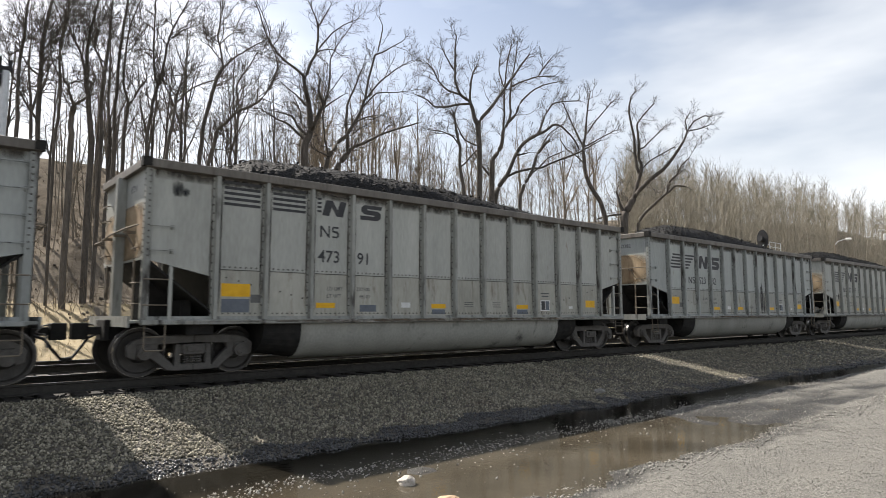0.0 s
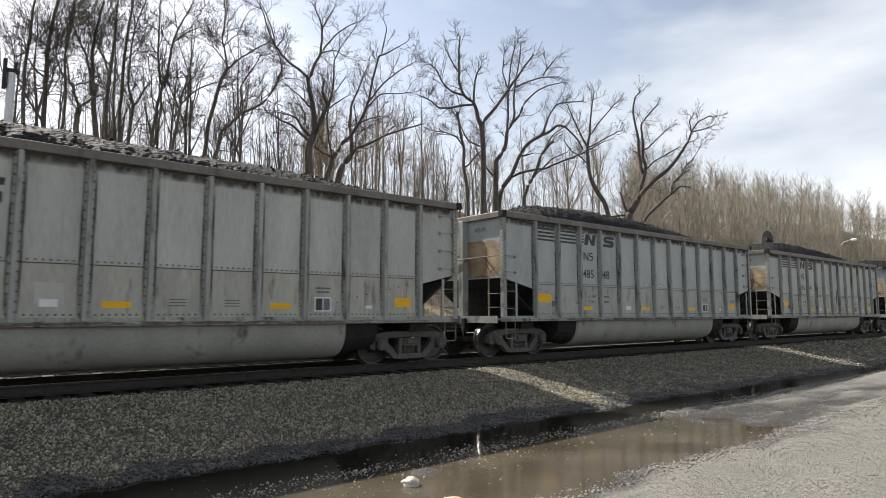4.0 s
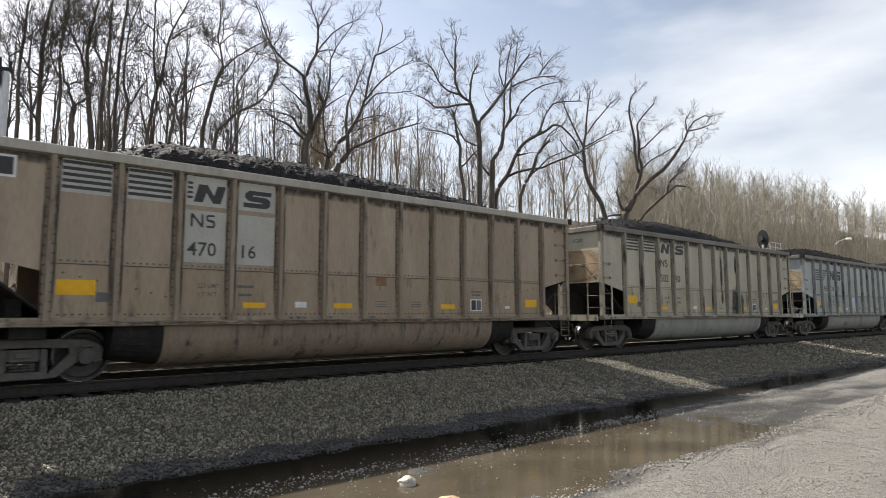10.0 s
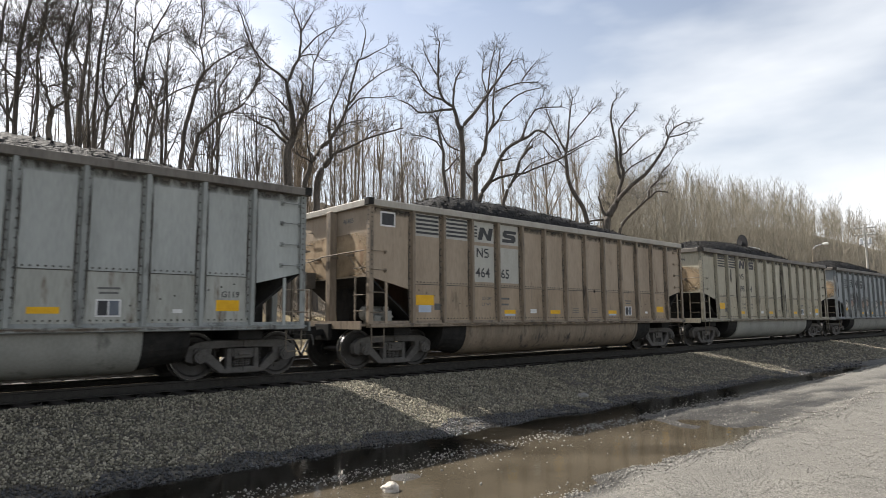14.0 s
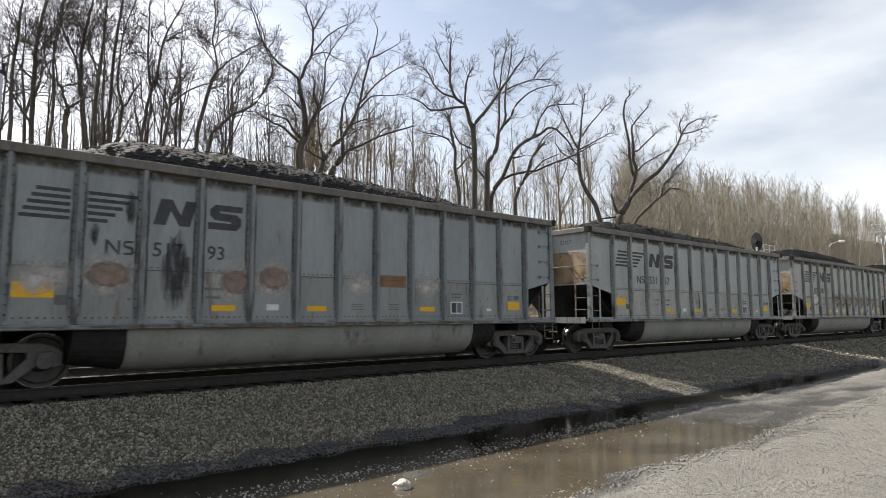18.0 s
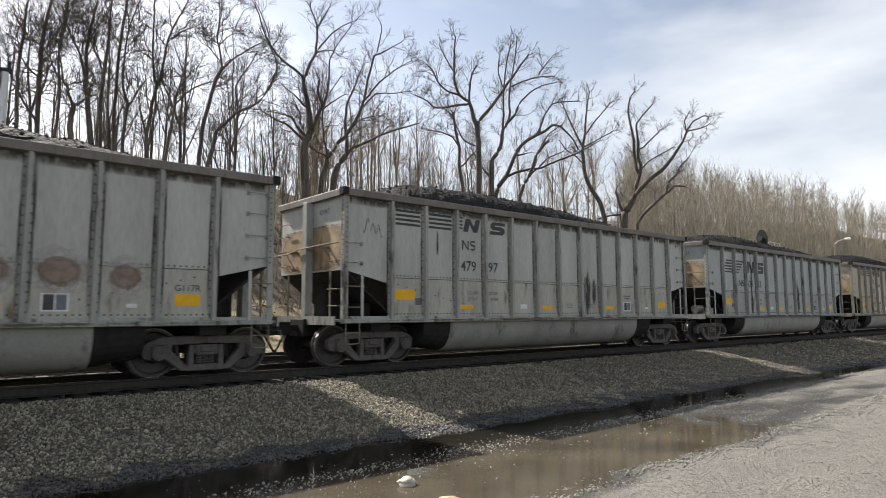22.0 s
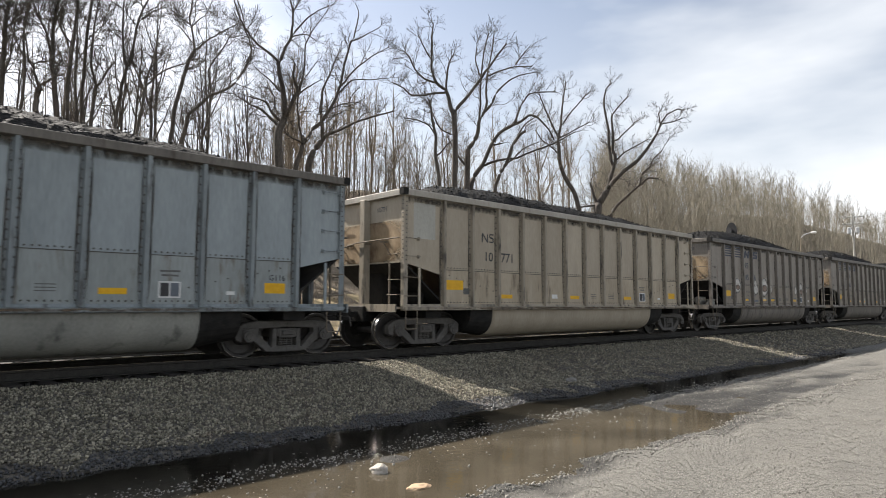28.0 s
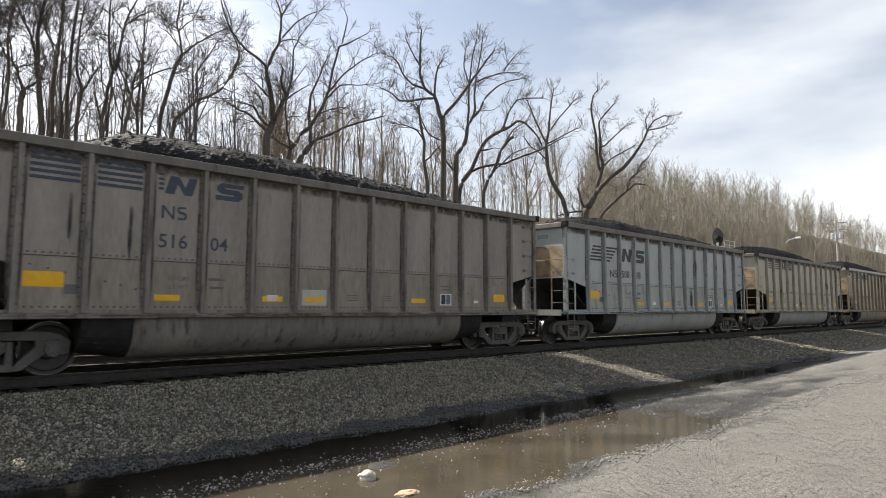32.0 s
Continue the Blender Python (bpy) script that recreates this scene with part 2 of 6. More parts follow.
WHEEL = material("rolled_steel_wheel", (0.034, 0.032, 0.030), (0.070, 0.065, 0.060), rough=0.5, metal=0.2, grain=8, fine=80, bump=0.2)
TREAD = material("worn_tread_steel", (0.40, 0.39, 0.38), (0.58, 0.57, 0.55), rough=0.25, metal=1.0, grain=20, fine=100, bump=0.05)
COAL = crushed("coal", (0.003, 0.003, 0.003), (0.024, 0.023, 0.022), 17.0, rough=0.75, bump=1.0, depth=0.05, spec=0.15, tint=(0.012, 0.0115, 0.011))
COAL_LUMP = material("coal_lumps", (0.006, 0.006, 0.0055), (0.030, 0.029, 0.027), rough=0.8, grain=20, fine=80, bump=0.4, spec=0.12, island=0.7)
YELLOW = material("yellow_reflector", (0.62, 0.33, 0.005), (0.78, 0.44, 0.01), rough=0.45, grain=8, fine=60, bump=0.05)
LETTER = material("faded_black_stencil", (0.030, 0.031, 0.034), (0.060, 0.060, 0.062), rough=0.6, grain=6, fine=50, bump=0.05, spots=((0.12, 0.12, 0.115), 12.0, 0.64))
FAINT = material("faint_grey_stencil", (0.085, 0.085, 0.082), (0.15, 0.15, 0.145), rough=0.7, grain=8, fine=50, bump=0.05)
BLUE_LETTER = material("faded_navy_stencil", (0.035, 0.045, 0.065), (0.06, 0.07, 0.095), rough=0.6, grain=6, fine=50, bump=0.05)
WHITE_MARK = material("white_plate", (0.55, 0.55, 0.53), (0.74, 0.74, 0.72), rough=0.6, grain=9, fine=60, bump=0.05)
PALE_PANEL = material("pale_repaint", (0.34, 0.33, 0.29), (0.46, 0.45, 0.40), rough=0.6, grain=4, fine=40, bump=0.05, stretch_z=0.4)
SKY_PATCH = material("pale_blue_patch", (0.36, 0.43, 0.52), (0.46, 0.53, 0.62), rough=0.6, grain=4, fine=40, bump=0.03)
SLATE_PATCH = material("slate_patch", (0.10, 0.115, 0.135), (0.15, 0.165, 0.19), rough=0.65, grain=6, fine=40, bump=0.04)
SOOT = material("oily_black_streak", (0.018, 0.018, 0.020), (0.045, 0.045, 0.047), rough=0.5, grain=5, fine=40, bump=0.05)
RUST = material("rust_patch", (0.16, 0.085, 0.045), (0.27, 0.155, 0.095), rough=0.85, grain=5, fine=50, bump=0.2)
CHALK = material("chalky_overspray", (0.46, 0.44, 0.40), (0.66, 0.64, 0.59), rough=0.8, grain=5, fine=40, bump=0.05)
RAIL_SIDE = material("rusty_rail", (0.022, 0.0205, 0.018), (0.052, 0.048, 0.042), rough=0.85, grain=10, fine=90, bump=0.3)
RAIL_HEAD = material("polished_rail_head", (0.45, 0.44, 0.43), (0.62, 0.61, 0.60), rough=0.22, metal=1.0, grain=8, fine=60, bump=0.03)
TIE = material("creosoted_tie", (0.014, 0.0125, 0.011), (0.046, 0.040, 0.034), rough=0.9, grain=5, fine=60, bump=0.5)
BALLAST = crushed("ballast_bed", (0.030, 0.028, 0.024), (0.175, 0.160, 0.135), 21.0, depth=0.03, tint=(0.085, 0.070, 0.052))
STONE = material("ballast_stone", (0.108, 0.098, 0.074), (0.325, 0.297, 0.226), rough=0.9, grain=5, fine=40, bump=0.3, island=0.6, spots=((0.15, 0.11, 0.08), 0.9, 0.60))
ROAD = crushed("limestone_gravel", (0.060, 0.057, 0.050), (0.215, 0.205, 0.182), 58.0, depth=0.008, tint=(0.125, 0.119, 0.106), soak=(-0.840, -0.775))
PEBBLE = material("limestone_pebble", (0.135, 0.128, 0.115), (0.285, 0.273, 0.245), rough=0.9, grain=6, fine=50, bump=0.2, island=0.45)
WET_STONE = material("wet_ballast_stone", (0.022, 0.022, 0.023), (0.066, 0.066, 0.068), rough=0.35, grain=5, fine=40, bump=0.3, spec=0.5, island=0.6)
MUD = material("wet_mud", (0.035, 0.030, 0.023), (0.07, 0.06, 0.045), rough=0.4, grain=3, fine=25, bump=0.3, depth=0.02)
# shade beneath the train put into the stone's colour
TRACKBED = material("shade_dark_ballast", (0.014, 0.013, 0.012), (0.050, 0.046, 0.040), rough=0.95, grain=7, fine=30, bump=0.8, depth=0.04)
GRASS_BANK = material("dry_bank", (0.17, 0.1318, 0.0723), (0.357, 0.289, 0.17), rough=0.95, grain=0.7, fine=14, bump=0.8, depth=0.08, spots=((0.14, 0.11, 0.07), 0.35, 0.54))
LEAVES = material("leaf_litter", (0.085, 0.072, 0.057), (0.215, 0.186, 0.150), rough=1.0, spec=0.0, grain=0.9, fine=11, bump=0.8, depth=0.15, spots=((0.30, 0.265, 0.215), 1.6, 0.62))
LEAF_ROCK = material("mossy_rock", (0.06, 0.052, 0.043), (0.19, 0.17, 0.145), rough=1.0, spec=0.0, grain=3, fine=20, bump=0.6, depth=0.03, island=0.4)
BARK = material("dark_bark", (0.045, 0.040, 0.035), (0.135, 0.119, 0.103), rough=0.95, grain=5, fine=30, bump=0.6, depth=0.03, stretch_z=0.25, vary=0.15)
TWIG = material("dark_twigs", (0.050, 0.044, 0.039), (0.115, 0.103, 0.091), rough=0.9, grain=4, fine=20, bump=0.0, vary=0.15)
PALE_BARK = material("pale_bark", (0.13, 0.105, 0.080), (0.30, 0.25, 0.19), rough=0.95, grain=4, fine=25, bump=0.4, stretch_z=0.25, vary=0.2)
PALE_TWIG = material("pale_twigs", (0.13, 0.10, 0.072), (0.25, 0.20, 0.145), rough=0.9, grain=3, fine=15, bump=0.0, vary=0.2)
FAR_WOOD = material("far_bare_wood", (0.135, 0.121, 0.092), (0.285, 0.258, 0.205), rough=0.95, grain=0.3, fine=4, bump=0.0, island=0.25)
POLE = material("weathered_pole", (0.30, 0.28, 0.25), (0.46, 0.44, 0.40), rough=0.9, grain=3, fine=30, bump=0.3, stretch_z=0.2)
GALV = material("galvanised_metal", (0.40, 0.41, 0.42), (0.56, 0.57, 0.58), rough=0.5, metal=0.4, grain=6, fine=50, bump=0.1)
BLACK_SHEET = material("matt_black_sheet", (0.012, 0.012, 0.013), (0.030, 0.030, 0.032), rough=0.6, grain=6, fine=40, bump=0.1)
PALE_ROCK = material("pale_sandstone", (0.306, 0.272, 0.2295), (0.527, 0.4845, 0.425), rough=0.9, grain=9, fine=60, bump=0.6, depth=0.02)
TAN_ROCK = material("tan_shale", (0.30, 0.20, 0.12), (0.52, 0.38, 0.25), rough=0.9, grain=9, fine=60, bump=0.6, depth=0.02)



def soften(m, inner, ragged, scale=(9, 9, 2.5), outer=1.0, across=(2, 0, 2)):
    """Fades a stain or dark strip out towards its rim, with a broken edge."""
    n, l = m.node_tree.nodes, m.node_tree.links
    tc, off, flat, ln, rim, tex, tone, mul = (n.new(k) for k in ("ShaderNodeTexCoord", "ShaderNodeVectorMath", "ShaderNodeVectorMath", "ShaderNodeVectorMath", "ShaderNodeMapRange", "ShaderNodeTexNoise", "ShaderNodeMapRange", "ShaderNodeMath"))
    off.inputs[1].default_value = (-0.5, -0.5, -0.5)
    flat.operation, flat.inputs[1].default_value = "MULTIPLY", across
    ln.operation = "LENGTH"
    l.new(tc.outputs["Generated"], off.inputs[0]), l.new(off.outputs["Vector"], flat.inputs[0]), l.new(flat.outputs["Vector"], ln.inputs[0])
    l.new(ln.outputs["Value"], rim.inputs["Value"])
    rim.inputs["From Min"].default_value, rim.inputs["From Max"].default_value, rim.inputs["To Min"].default_value, rim.inputs["To Max"].default_value = outer, inner, 0.0, 1.0
    mp = n.new("ShaderNodeMapping")
    mp.inputs["Scale"].default_value = scale
    l.new(tc.outputs["Object"], mp.inputs["Vector"]), l.new(mp.outputs["Vector"], tex.inputs["Vector"])
    tex.inputs["Scale"].default_value, tex.inputs["Detail"].default_value = 1.0, 6
    tone.inputs["From Min"].default_value, tone.inputs["From Max"].default_value, tone.inputs["To Min"].default_value = 0.36, 0.60, 1 - ragged
    l.new(tex.outputs["Fac"], tone.inputs["Value"])
    mul.operation = "MULTIPLY"
    l.new(rim.outputs["Result"], mul.inputs[0]), l.new(tone.outputs["Result"], mul.inputs[1])
    l.new(mul.outputs[0], n["Principled BSDF"].inputs["Alpha"])


soften(SOOT, 0.2, 0.9, (16, 16, 2.2))
soften(CHALK, 0.6, 0.3, (5, 5, 5))
RING_RUST = material("rust_ring_patch", (0.20, 0.145, 0.115), (0.30, 0.23, 0.19), rough=0.85, grain=5, fine=50, bump=0.2)
soften(END_TAN, 0.9, 0.30, (2.5, 2.5, 2.5), 1.35, (0, 2, 2))
soften(RING_RUST, 0.6, 0.4, (7, 7, 7))
HALO = material("thin_overspray", (0.42, 0.39, 0.36), (0.58, 0.55, 0.50), rough=0.8, grain=5, fine=40, bump=0.05)
soften(HALO, 0.2, 0.9, (5, 5, 5))
GRAFFITI = material("faint_slate_scrawl", (0.09, 0.11, 0.14), (0.14, 0.16, 0.19), rough=0.7, grain=5, fine=50, bump=0.0)
# painted shadow lines and grime along both edges of each rib
STREAK = material("rib_edge_dark", (0.0468, 0.0425, 0.0384), (0.13, 0.115, 0.096), rough=0.8, grain=9, fine=60, bump=0.0)
soften(STREAK, 0.02, 1.0, (26, 26, 1.6), 1.0, (0, 0, 2))
SILL_DIRT = material("rusty_sill_dirt", (0.10, 0.075, 0.05), (0.20, 0.15, 0.105), rough=0.9, grain=9, fine=60, bump=0.0)
soften(SILL_DIRT, 0.02, 1.0, (3.0, 3, 16))
# ragged dark band on the panels just below the top chord
CAP_BAND = material("under_chord_band", (0.06, 0.054, 0.047), (0.14, 0.125, 0.105), rough=0.85, grain=6, fine=50, bump=0.0)
soften(CAP_BAND, 0.05, 0.75, (7, 7, 2.5), 1.0, (0, 0, 2))

WATER = bpy.data.materials.new("muddy_water")
WATER.use_nodes = True
_n, _l = WATER.node_tree.nodes, WATER.node_tree.links
_b = _n["Principled BSDF"]
_b.inputs["Roughness"].default_value, _b.inputs["IOR"].default_value = 0.09, 1.33
_tc, _t1, _t2, _r, _bp = (_n.new(k) for k in ("ShaderNodeTexCoord", "ShaderNodeTexNoise", "ShaderNodeTexNoise", "ShaderNodeValToRGB", "ShaderNodeBump"))
_t1.inputs["Scale"].default_value, _t2.inputs["Scale"].default_value = 0.9, 9.0
_r.color_ramp.elements[0].color, _r.color_ramp.elements[1].color = (0.045, 0.0375, 0.026, 1), (0.074, 0.062, 0.044, 1)
_r.color_ramp.elements[0].position, _r.color_ramp.elements[1].position = 0.35, 0.65
_bp.inputs["Strength"].default_value, _bp.inputs["Distance"].default_value = 0.10, 0.012
for _t in (_t1, _t2):
    _l.new(_tc.outputs["Object"], _t.inputs["Vector"])
_l.new(_t1.outputs["Fac"], _r.inputs["Fac"])
# the train's shade is put into the water's colour on the trackside half
_xyz, _near, _shade_mix = _n.new("ShaderNodeSeparateXYZ"), _n.new("ShaderNodeMapRange"), _n.new("ShaderNodeMix")
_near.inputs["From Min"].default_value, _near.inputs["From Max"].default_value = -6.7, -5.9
_shade_mix.data_type = "RGBA"
_shade_mix.inputs["B"].default_value = (0.014, 0.0125, 0.0095, 1)
_l.new(_tc.outputs["Object"], _xyz.inputs[0]), _l.new(_xyz.outputs["Y"], _near.inputs["Value"]), _l.new(_near.outputs["Result"], _shade_mix.inputs["Factor"])
_l.new(_r.outputs["Color"], _shade_mix.inputs["A"])
_l.new(_shade_mix.outputs["Result"], _b.inputs["Base Color"])
_l.new(_t2.outputs["Fac"], _bp.inputs["Height"])
_l.new(_bp.outputs["Normal"], _b.inputs["Normal"])


# ---- mesh tools ----
MESHES = {}


def box(bm, x0, x1, y0, y1, z0, z1):
    v = [bm.verts.new(p) for p in ((x0, y0, z0), (x1, y0, z0), (x1, y1, z0), (x0, y1, z0), (x0, y0, z1), (x1, y0, z1), (x1, y1, z1), (x0, y1, z1))]
    for f in ((3, 2, 1, 0), (4, 5, 6, 7), (0, 1, 5, 4), (1, 2, 6, 5), (2, 3, 7, 6), (3, 0, 4, 7)):
        bm.faces.new([v[i] for i in f])


def prism(bm, pts, a, b, axis="y"):
    """A flat outline pulled from a to b along an axis. pts: (x, z) for y, (y, z) for x, (x, y) for z."""
    put = {"y": lambda p, d: (p[0], d, p[1]), "x": lambda p, d: (d, p[0], p[1]), "z": lambda p, d: (p[0], p[1], d)}[axis]
    lo, hi = [bm.verts.new(put(p, a)) for p in pts], [bm.verts.new(put(p, b)) for p in pts]
    k = len(pts)
    bm.faces.new(lo), bm.faces.new(hi[::-1])
    for i in range(k):
        j = (i + 1) % k
        bm.faces.new((lo[i], hi[i], hi[j], lo[j]))


def tube(bm, pts, r, n=6, caps=True):
    """A round bar along points; r: one radius or one a point."""
    rs = r if isinstance(r, (list, tuple)) else [r] * len(pts)
    rings = []
    pts = [Vector(p) for p in pts]
    for i, p in enumerate(pts):
        way = (pts[min(i + 1, len(pts) - 1)] - pts[max(i - 1, 0)]).normalized()
        side = way.cross(Vector((0, 0, 1)) if abs(way.z) < 0.9 else Vector((1, 0, 0))).normalized()
        up = side.cross(way)
        rings.append([bm.verts.new(p + rs[i] * (math.cos(2 * math.pi * k / n) * side + math.sin(2 * math.pi * k / n) * up)) for k in range(n)])
    for a, b in zip(rings, rings[1:]):
        for k in range(n):
            bm.faces.new((a[k], a[(k + 1) % n], b[(k + 1) % n], b[k]))
    if caps:
        bm.faces.new(rings[0][::-1]), bm.faces.new(rings[-1])


def disc(bm, x, y0, y1, z, r, n=24):
    tube(bm, [(x, y0, z), (x, y1, z)], r, n)


def mesh_of(key, build, bevel=0.0, smooth=False, title=""):
    """The mesh that build(bm) makes, made once for each key."""
    if key not in MESHES:
        bm = bmesh.new()
        build(bm)
        bmesh.ops.recalc_face_normals(bm, faces=bm.faces)
        if bevel:
            bmesh.ops.bevel(bm, geom=[e for e in bm.edges if len(e.link_faces) == 2 and e.calc_face_angle(0) > 0.6], offset=bevel, segments=1, affect="EDGES", clamp_overlap=True)
        me = bpy.data.meshes.new(title or str(key))
        bm.to_mesh(me)
        bm.free()
        if smooth:
            me.polygons.foreach_set("use_smooth", [True] * len(me.polygons))
        me.materials.append(None)
        MESHES[key] = me
    return MESHES[key]


def part(name, me, mat, parent=None, label="", at=(0, 0, 0), turn=None):
    ob = new(name, me)
    ob.parent = parent
    ob.matrix_basis = turn if turn is not None else Matrix.Translation(at)
    ob.material_slots[0].link = "OBJECT"
    ob.material_slots[0].material = mat
    if label:
        ob["label"] = label
    return ob


def raw_mesh(name, verts, faces, smooth=False):
    """A mesh from numpy arrays of points and of triangles or quads."""
    me = bpy.data.meshes.new(name)
    verts, faces = np.asarray(verts, dtype=np.float32), np.asarray(faces, dtype=np.int32)
    me.vertices.add(len(verts))
    me.vertices.foreach_set("co", verts.ravel())
    k = faces.shape[1]
    me.loops.add(faces.size)
    me.loops.foreach_set("vertex_index", faces.ravel())
    me.polygons.add(len(faces))
    me.polygons.foreach_set("loop_start", np.arange(0, faces.size, k, dtype=np.int32))
    me.polygons.foreach_set("loop_total", np.full(len(faces), k, dtype=np.int32))
    if smooth:
        me.polygons.foreach_set("use_smooth", np.ones(len(faces), dtype=bool))
    me.update(calc_edges=True)
    me.validate()
    me.materials.append(None)
    return me


# ---- ground ----
WATER_Z = -0.865


def hill(x, y):
    """Height of the land behind the tracks."""
    z = np.interp(y, [3.0, 6.5, 13.0, 19.0, 40.0, 60.0, 140.0, 600.0], [-0.40, -0.45, 0.55, 2.0, 12.6, 14.0, 18.0, 18.0])
    grow = np.clip((x - 45.0) / 120.0, 0, 1) * np.clip((y - 19.0) / 30.0, 0, 1)
    return z + 11.0 * grow


def rough_noise(x, y, s, seed):
    """Cheap smooth noise out of sine waves."""
    r = np.random.RandomState(seed)
    out = np.zeros_like(x)
    for _ in range(9):
        a, p, k = r.uniform(0, 2 * np.pi), r.uniform(0, 2 * np.pi), r.uniform(0.5, 1.9) / s
        out = out + np.sin((np.cos(a) * x + np.sin(a) * y) * k * 2 * np.pi + p)
    return out / 4.0


def bank(x, y):
    """Height of the land before the tracks: ballast shoulder, ditch, gravel road."""
    z = np.interp(y, [-60, -30, -12.5, -9.6, -8.75, -8.35, -7.4, -7.0, -6.55, -6.2, -5.4, -4.85, -2.0, -1.45, 0.0],
                  [-0.55, -0.55, -0.66, -0.75, -0.835, -0.91, -0.91, -0.895, -0.895, -0.93, -0.95, -0.86, -0.30, -0.24, -0.24])
    far = np.clip((x + 1.0) / 9.0, 0, 1)
    strip = np.exp(-((y + 6.9) / 0.55) ** 2) + np.exp(-((y + 8.5) / 0.9) ** 2)
    z = z + far * 0.075 * strip
    dry = np.clip((x - 10.0) / 10.0, 0, 1) * np.exp(-((y + 7.0) / 1.7) ** 2)
    z = z + dry * 0.13
    # the brown pool shoals out; a low gravel bar parts it from the dark one
    streaks = 0.5 + 0.5 * rough_noise(x * 0.22, y, 0.75, 19)
    z = z + np.clip((x + 0.6) / 3.2, 0, 1) * (0.026 + 0.055 * streaks) * np.exp(-((y + 7.7) / 0.85) ** 2)
    z = z + np.clip((x + 4.0) / 5.0, 0, 1) * (0.028 + 0.03 * streaks) * np.exp(-((y + 6.25) / 0.30) ** 2)
    return z + np.clip((x - 19.0) / 6.0, 0, 1) * np.exp(-((y + 5.6) / 1.3) ** 2) * 0.16


def land(x, y):
    x, y = np.asarray(x, dtype=float), np.asarray(y, dtype=float)
    behind = np.clip((y - 2.2) / 0.8, 0, 1)
    z = bank(x, y) * (1 - behind) + hill(x, y) * behind
    z = z + 0.028 * rough_noise(x, y, 1.3, 5) * np.clip((-1.6 - y) / 1.0, 0, 1) * np.clip((y + 16) / 5, 0.3, 1)
    shore = np.exp(-((y + 5.0) / 0.7) ** 2) + 0.8 * np.exp(-((y + 8.7) / 0.7) ** 2)
    z = z + 0.030 * shore * rough_noise(x * 0.6, y, 2.0, 12) + 0.014 * shore * rough_noise(x, y, 0.55, 13)
    wild = np.clip((y - 8.0) / 12.0, 0, 1)
    return z + wild * (0.35 * rough_noise(x, y, 9.0, 8) + 0.12 * rough_noise(x, y, 2.4, 9))


def build_ground():
    xs = np.unique(np.concatenate([np.linspace(-1500, -60, 14), np.arange(-60, -18, 3.0), np.arange(-16, 14, 0.2), np.arange(14, 40, 0.34), np.arange(40, 60, 1.0), np.arange(60, 230, 5.0), np.linspace(230, 2200, 16)]))
    ys = np.unique(np.concatenate([np.linspace(-1500, -40, 12), np.arange(-40, -14, 3.0), np.arange(-14, -1.2, 0.16), np.arange(-1.2, 8, 0.5), np.arange(8, 60, 1.1), np.linspace(60, 200, 18), np.linspace(240, 2000, 10)]))
    gx, gy = np.meshgrid(xs, ys)
    gz = land(gx, gy)
    verts = np.stack([gx.ravel(), gy.ravel(), gz.ravel()], 1)
    nx, ny = len(xs), len(ys)
    i = (np.arange(ny - 1)[:, None] * nx + np.arange(nx - 1)[None, :]).ravel()
    faces = np.stack([i, i + 1, i + 1 + nx, i + nx], 1)
    me = raw_mesh("ground", verts, faces, smooth=True)
    me.materials.clear()
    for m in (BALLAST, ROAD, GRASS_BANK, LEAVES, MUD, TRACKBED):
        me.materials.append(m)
    c = verts[faces].mean(1)
    wob = rough_noise(c[:, 0], c[:, 1], 3.0, 3)
    kind = np.where(c[:, 1] < -5.0, 1, 0)
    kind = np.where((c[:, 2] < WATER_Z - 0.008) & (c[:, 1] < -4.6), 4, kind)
    kind = np.where(c[:, 1] > 8.2 + 0.3 * wob, 2, kind)
    kind = np.where(c[:, 1] > 16.5 + 2.0 * wob, 3, kind)
    # the under-train shade tone, carried on past the second track
    kind = np.where((c[:, 1] > -1.5) & (c[:, 1] < 8.2 + 0.3 * wob), 5, kind)
    me.polygons.foreach_set("material_index", kind.astype(np.int32))
    tagged(new("ground", me), "gravel, ballast, dry grass bank and leaf-littered hillside", "ground", kind="structure")


build_ground()


def build_water():
    xs, ys = np.linspace(-60, 45, 40), np.linspace(-9.4, -4.6, 6)
    gx, gy = np.meshgrid(xs, ys)
    i = (np.arange(5)[:, None] * 40 + np.arange(39)[None, :]).ravel()
    me = raw_mesh("water", np.stack([gx.ravel(), gy.ravel(), np.full(gx.size, WATER_Z)], 1), np.stack([i, i + 1, i + 41, i + 40], 1))
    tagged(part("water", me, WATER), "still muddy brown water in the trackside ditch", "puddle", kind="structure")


build_water()

# stones: one lumpy twenty-sided shape and one eight-sided chip, scattered
_phi = (1 + 5 ** 0.5) / 2
ICO_V = np.array([(-1, _phi, 0), (1, _phi, 0), (-1, -_phi, 0), (1, -_phi, 0), (0, -1, _phi), (0, 1, _phi), (0, -1, -_phi), (0, 1, -_phi), (_phi, 0, -1), (_phi, 0, 1), (-_phi, 0, -1), (-_phi, 0, 1)]) / 1.9
ICO_F = np.array([(0, 11, 5), (0, 5, 1), (0, 1, 7), (0, 7, 10), (0, 10, 11), (1, 5, 9), (5, 11, 4), (11, 10, 2), (10, 7, 6), (7, 1, 8), (3, 9, 4), (3, 4, 2), (3, 2, 6), (3, 6, 8), (3, 8, 9), (4, 9, 5), (2, 4, 11), (6, 2, 10), (8, 6, 7), (9, 8, 1)])
OCT_V = np.array([(1, 0, 0), (-1, 0, 0), (0, 1, 0), (0, -1, 0), (0, 0, 1), (0, 0, -1)], dtype=float)
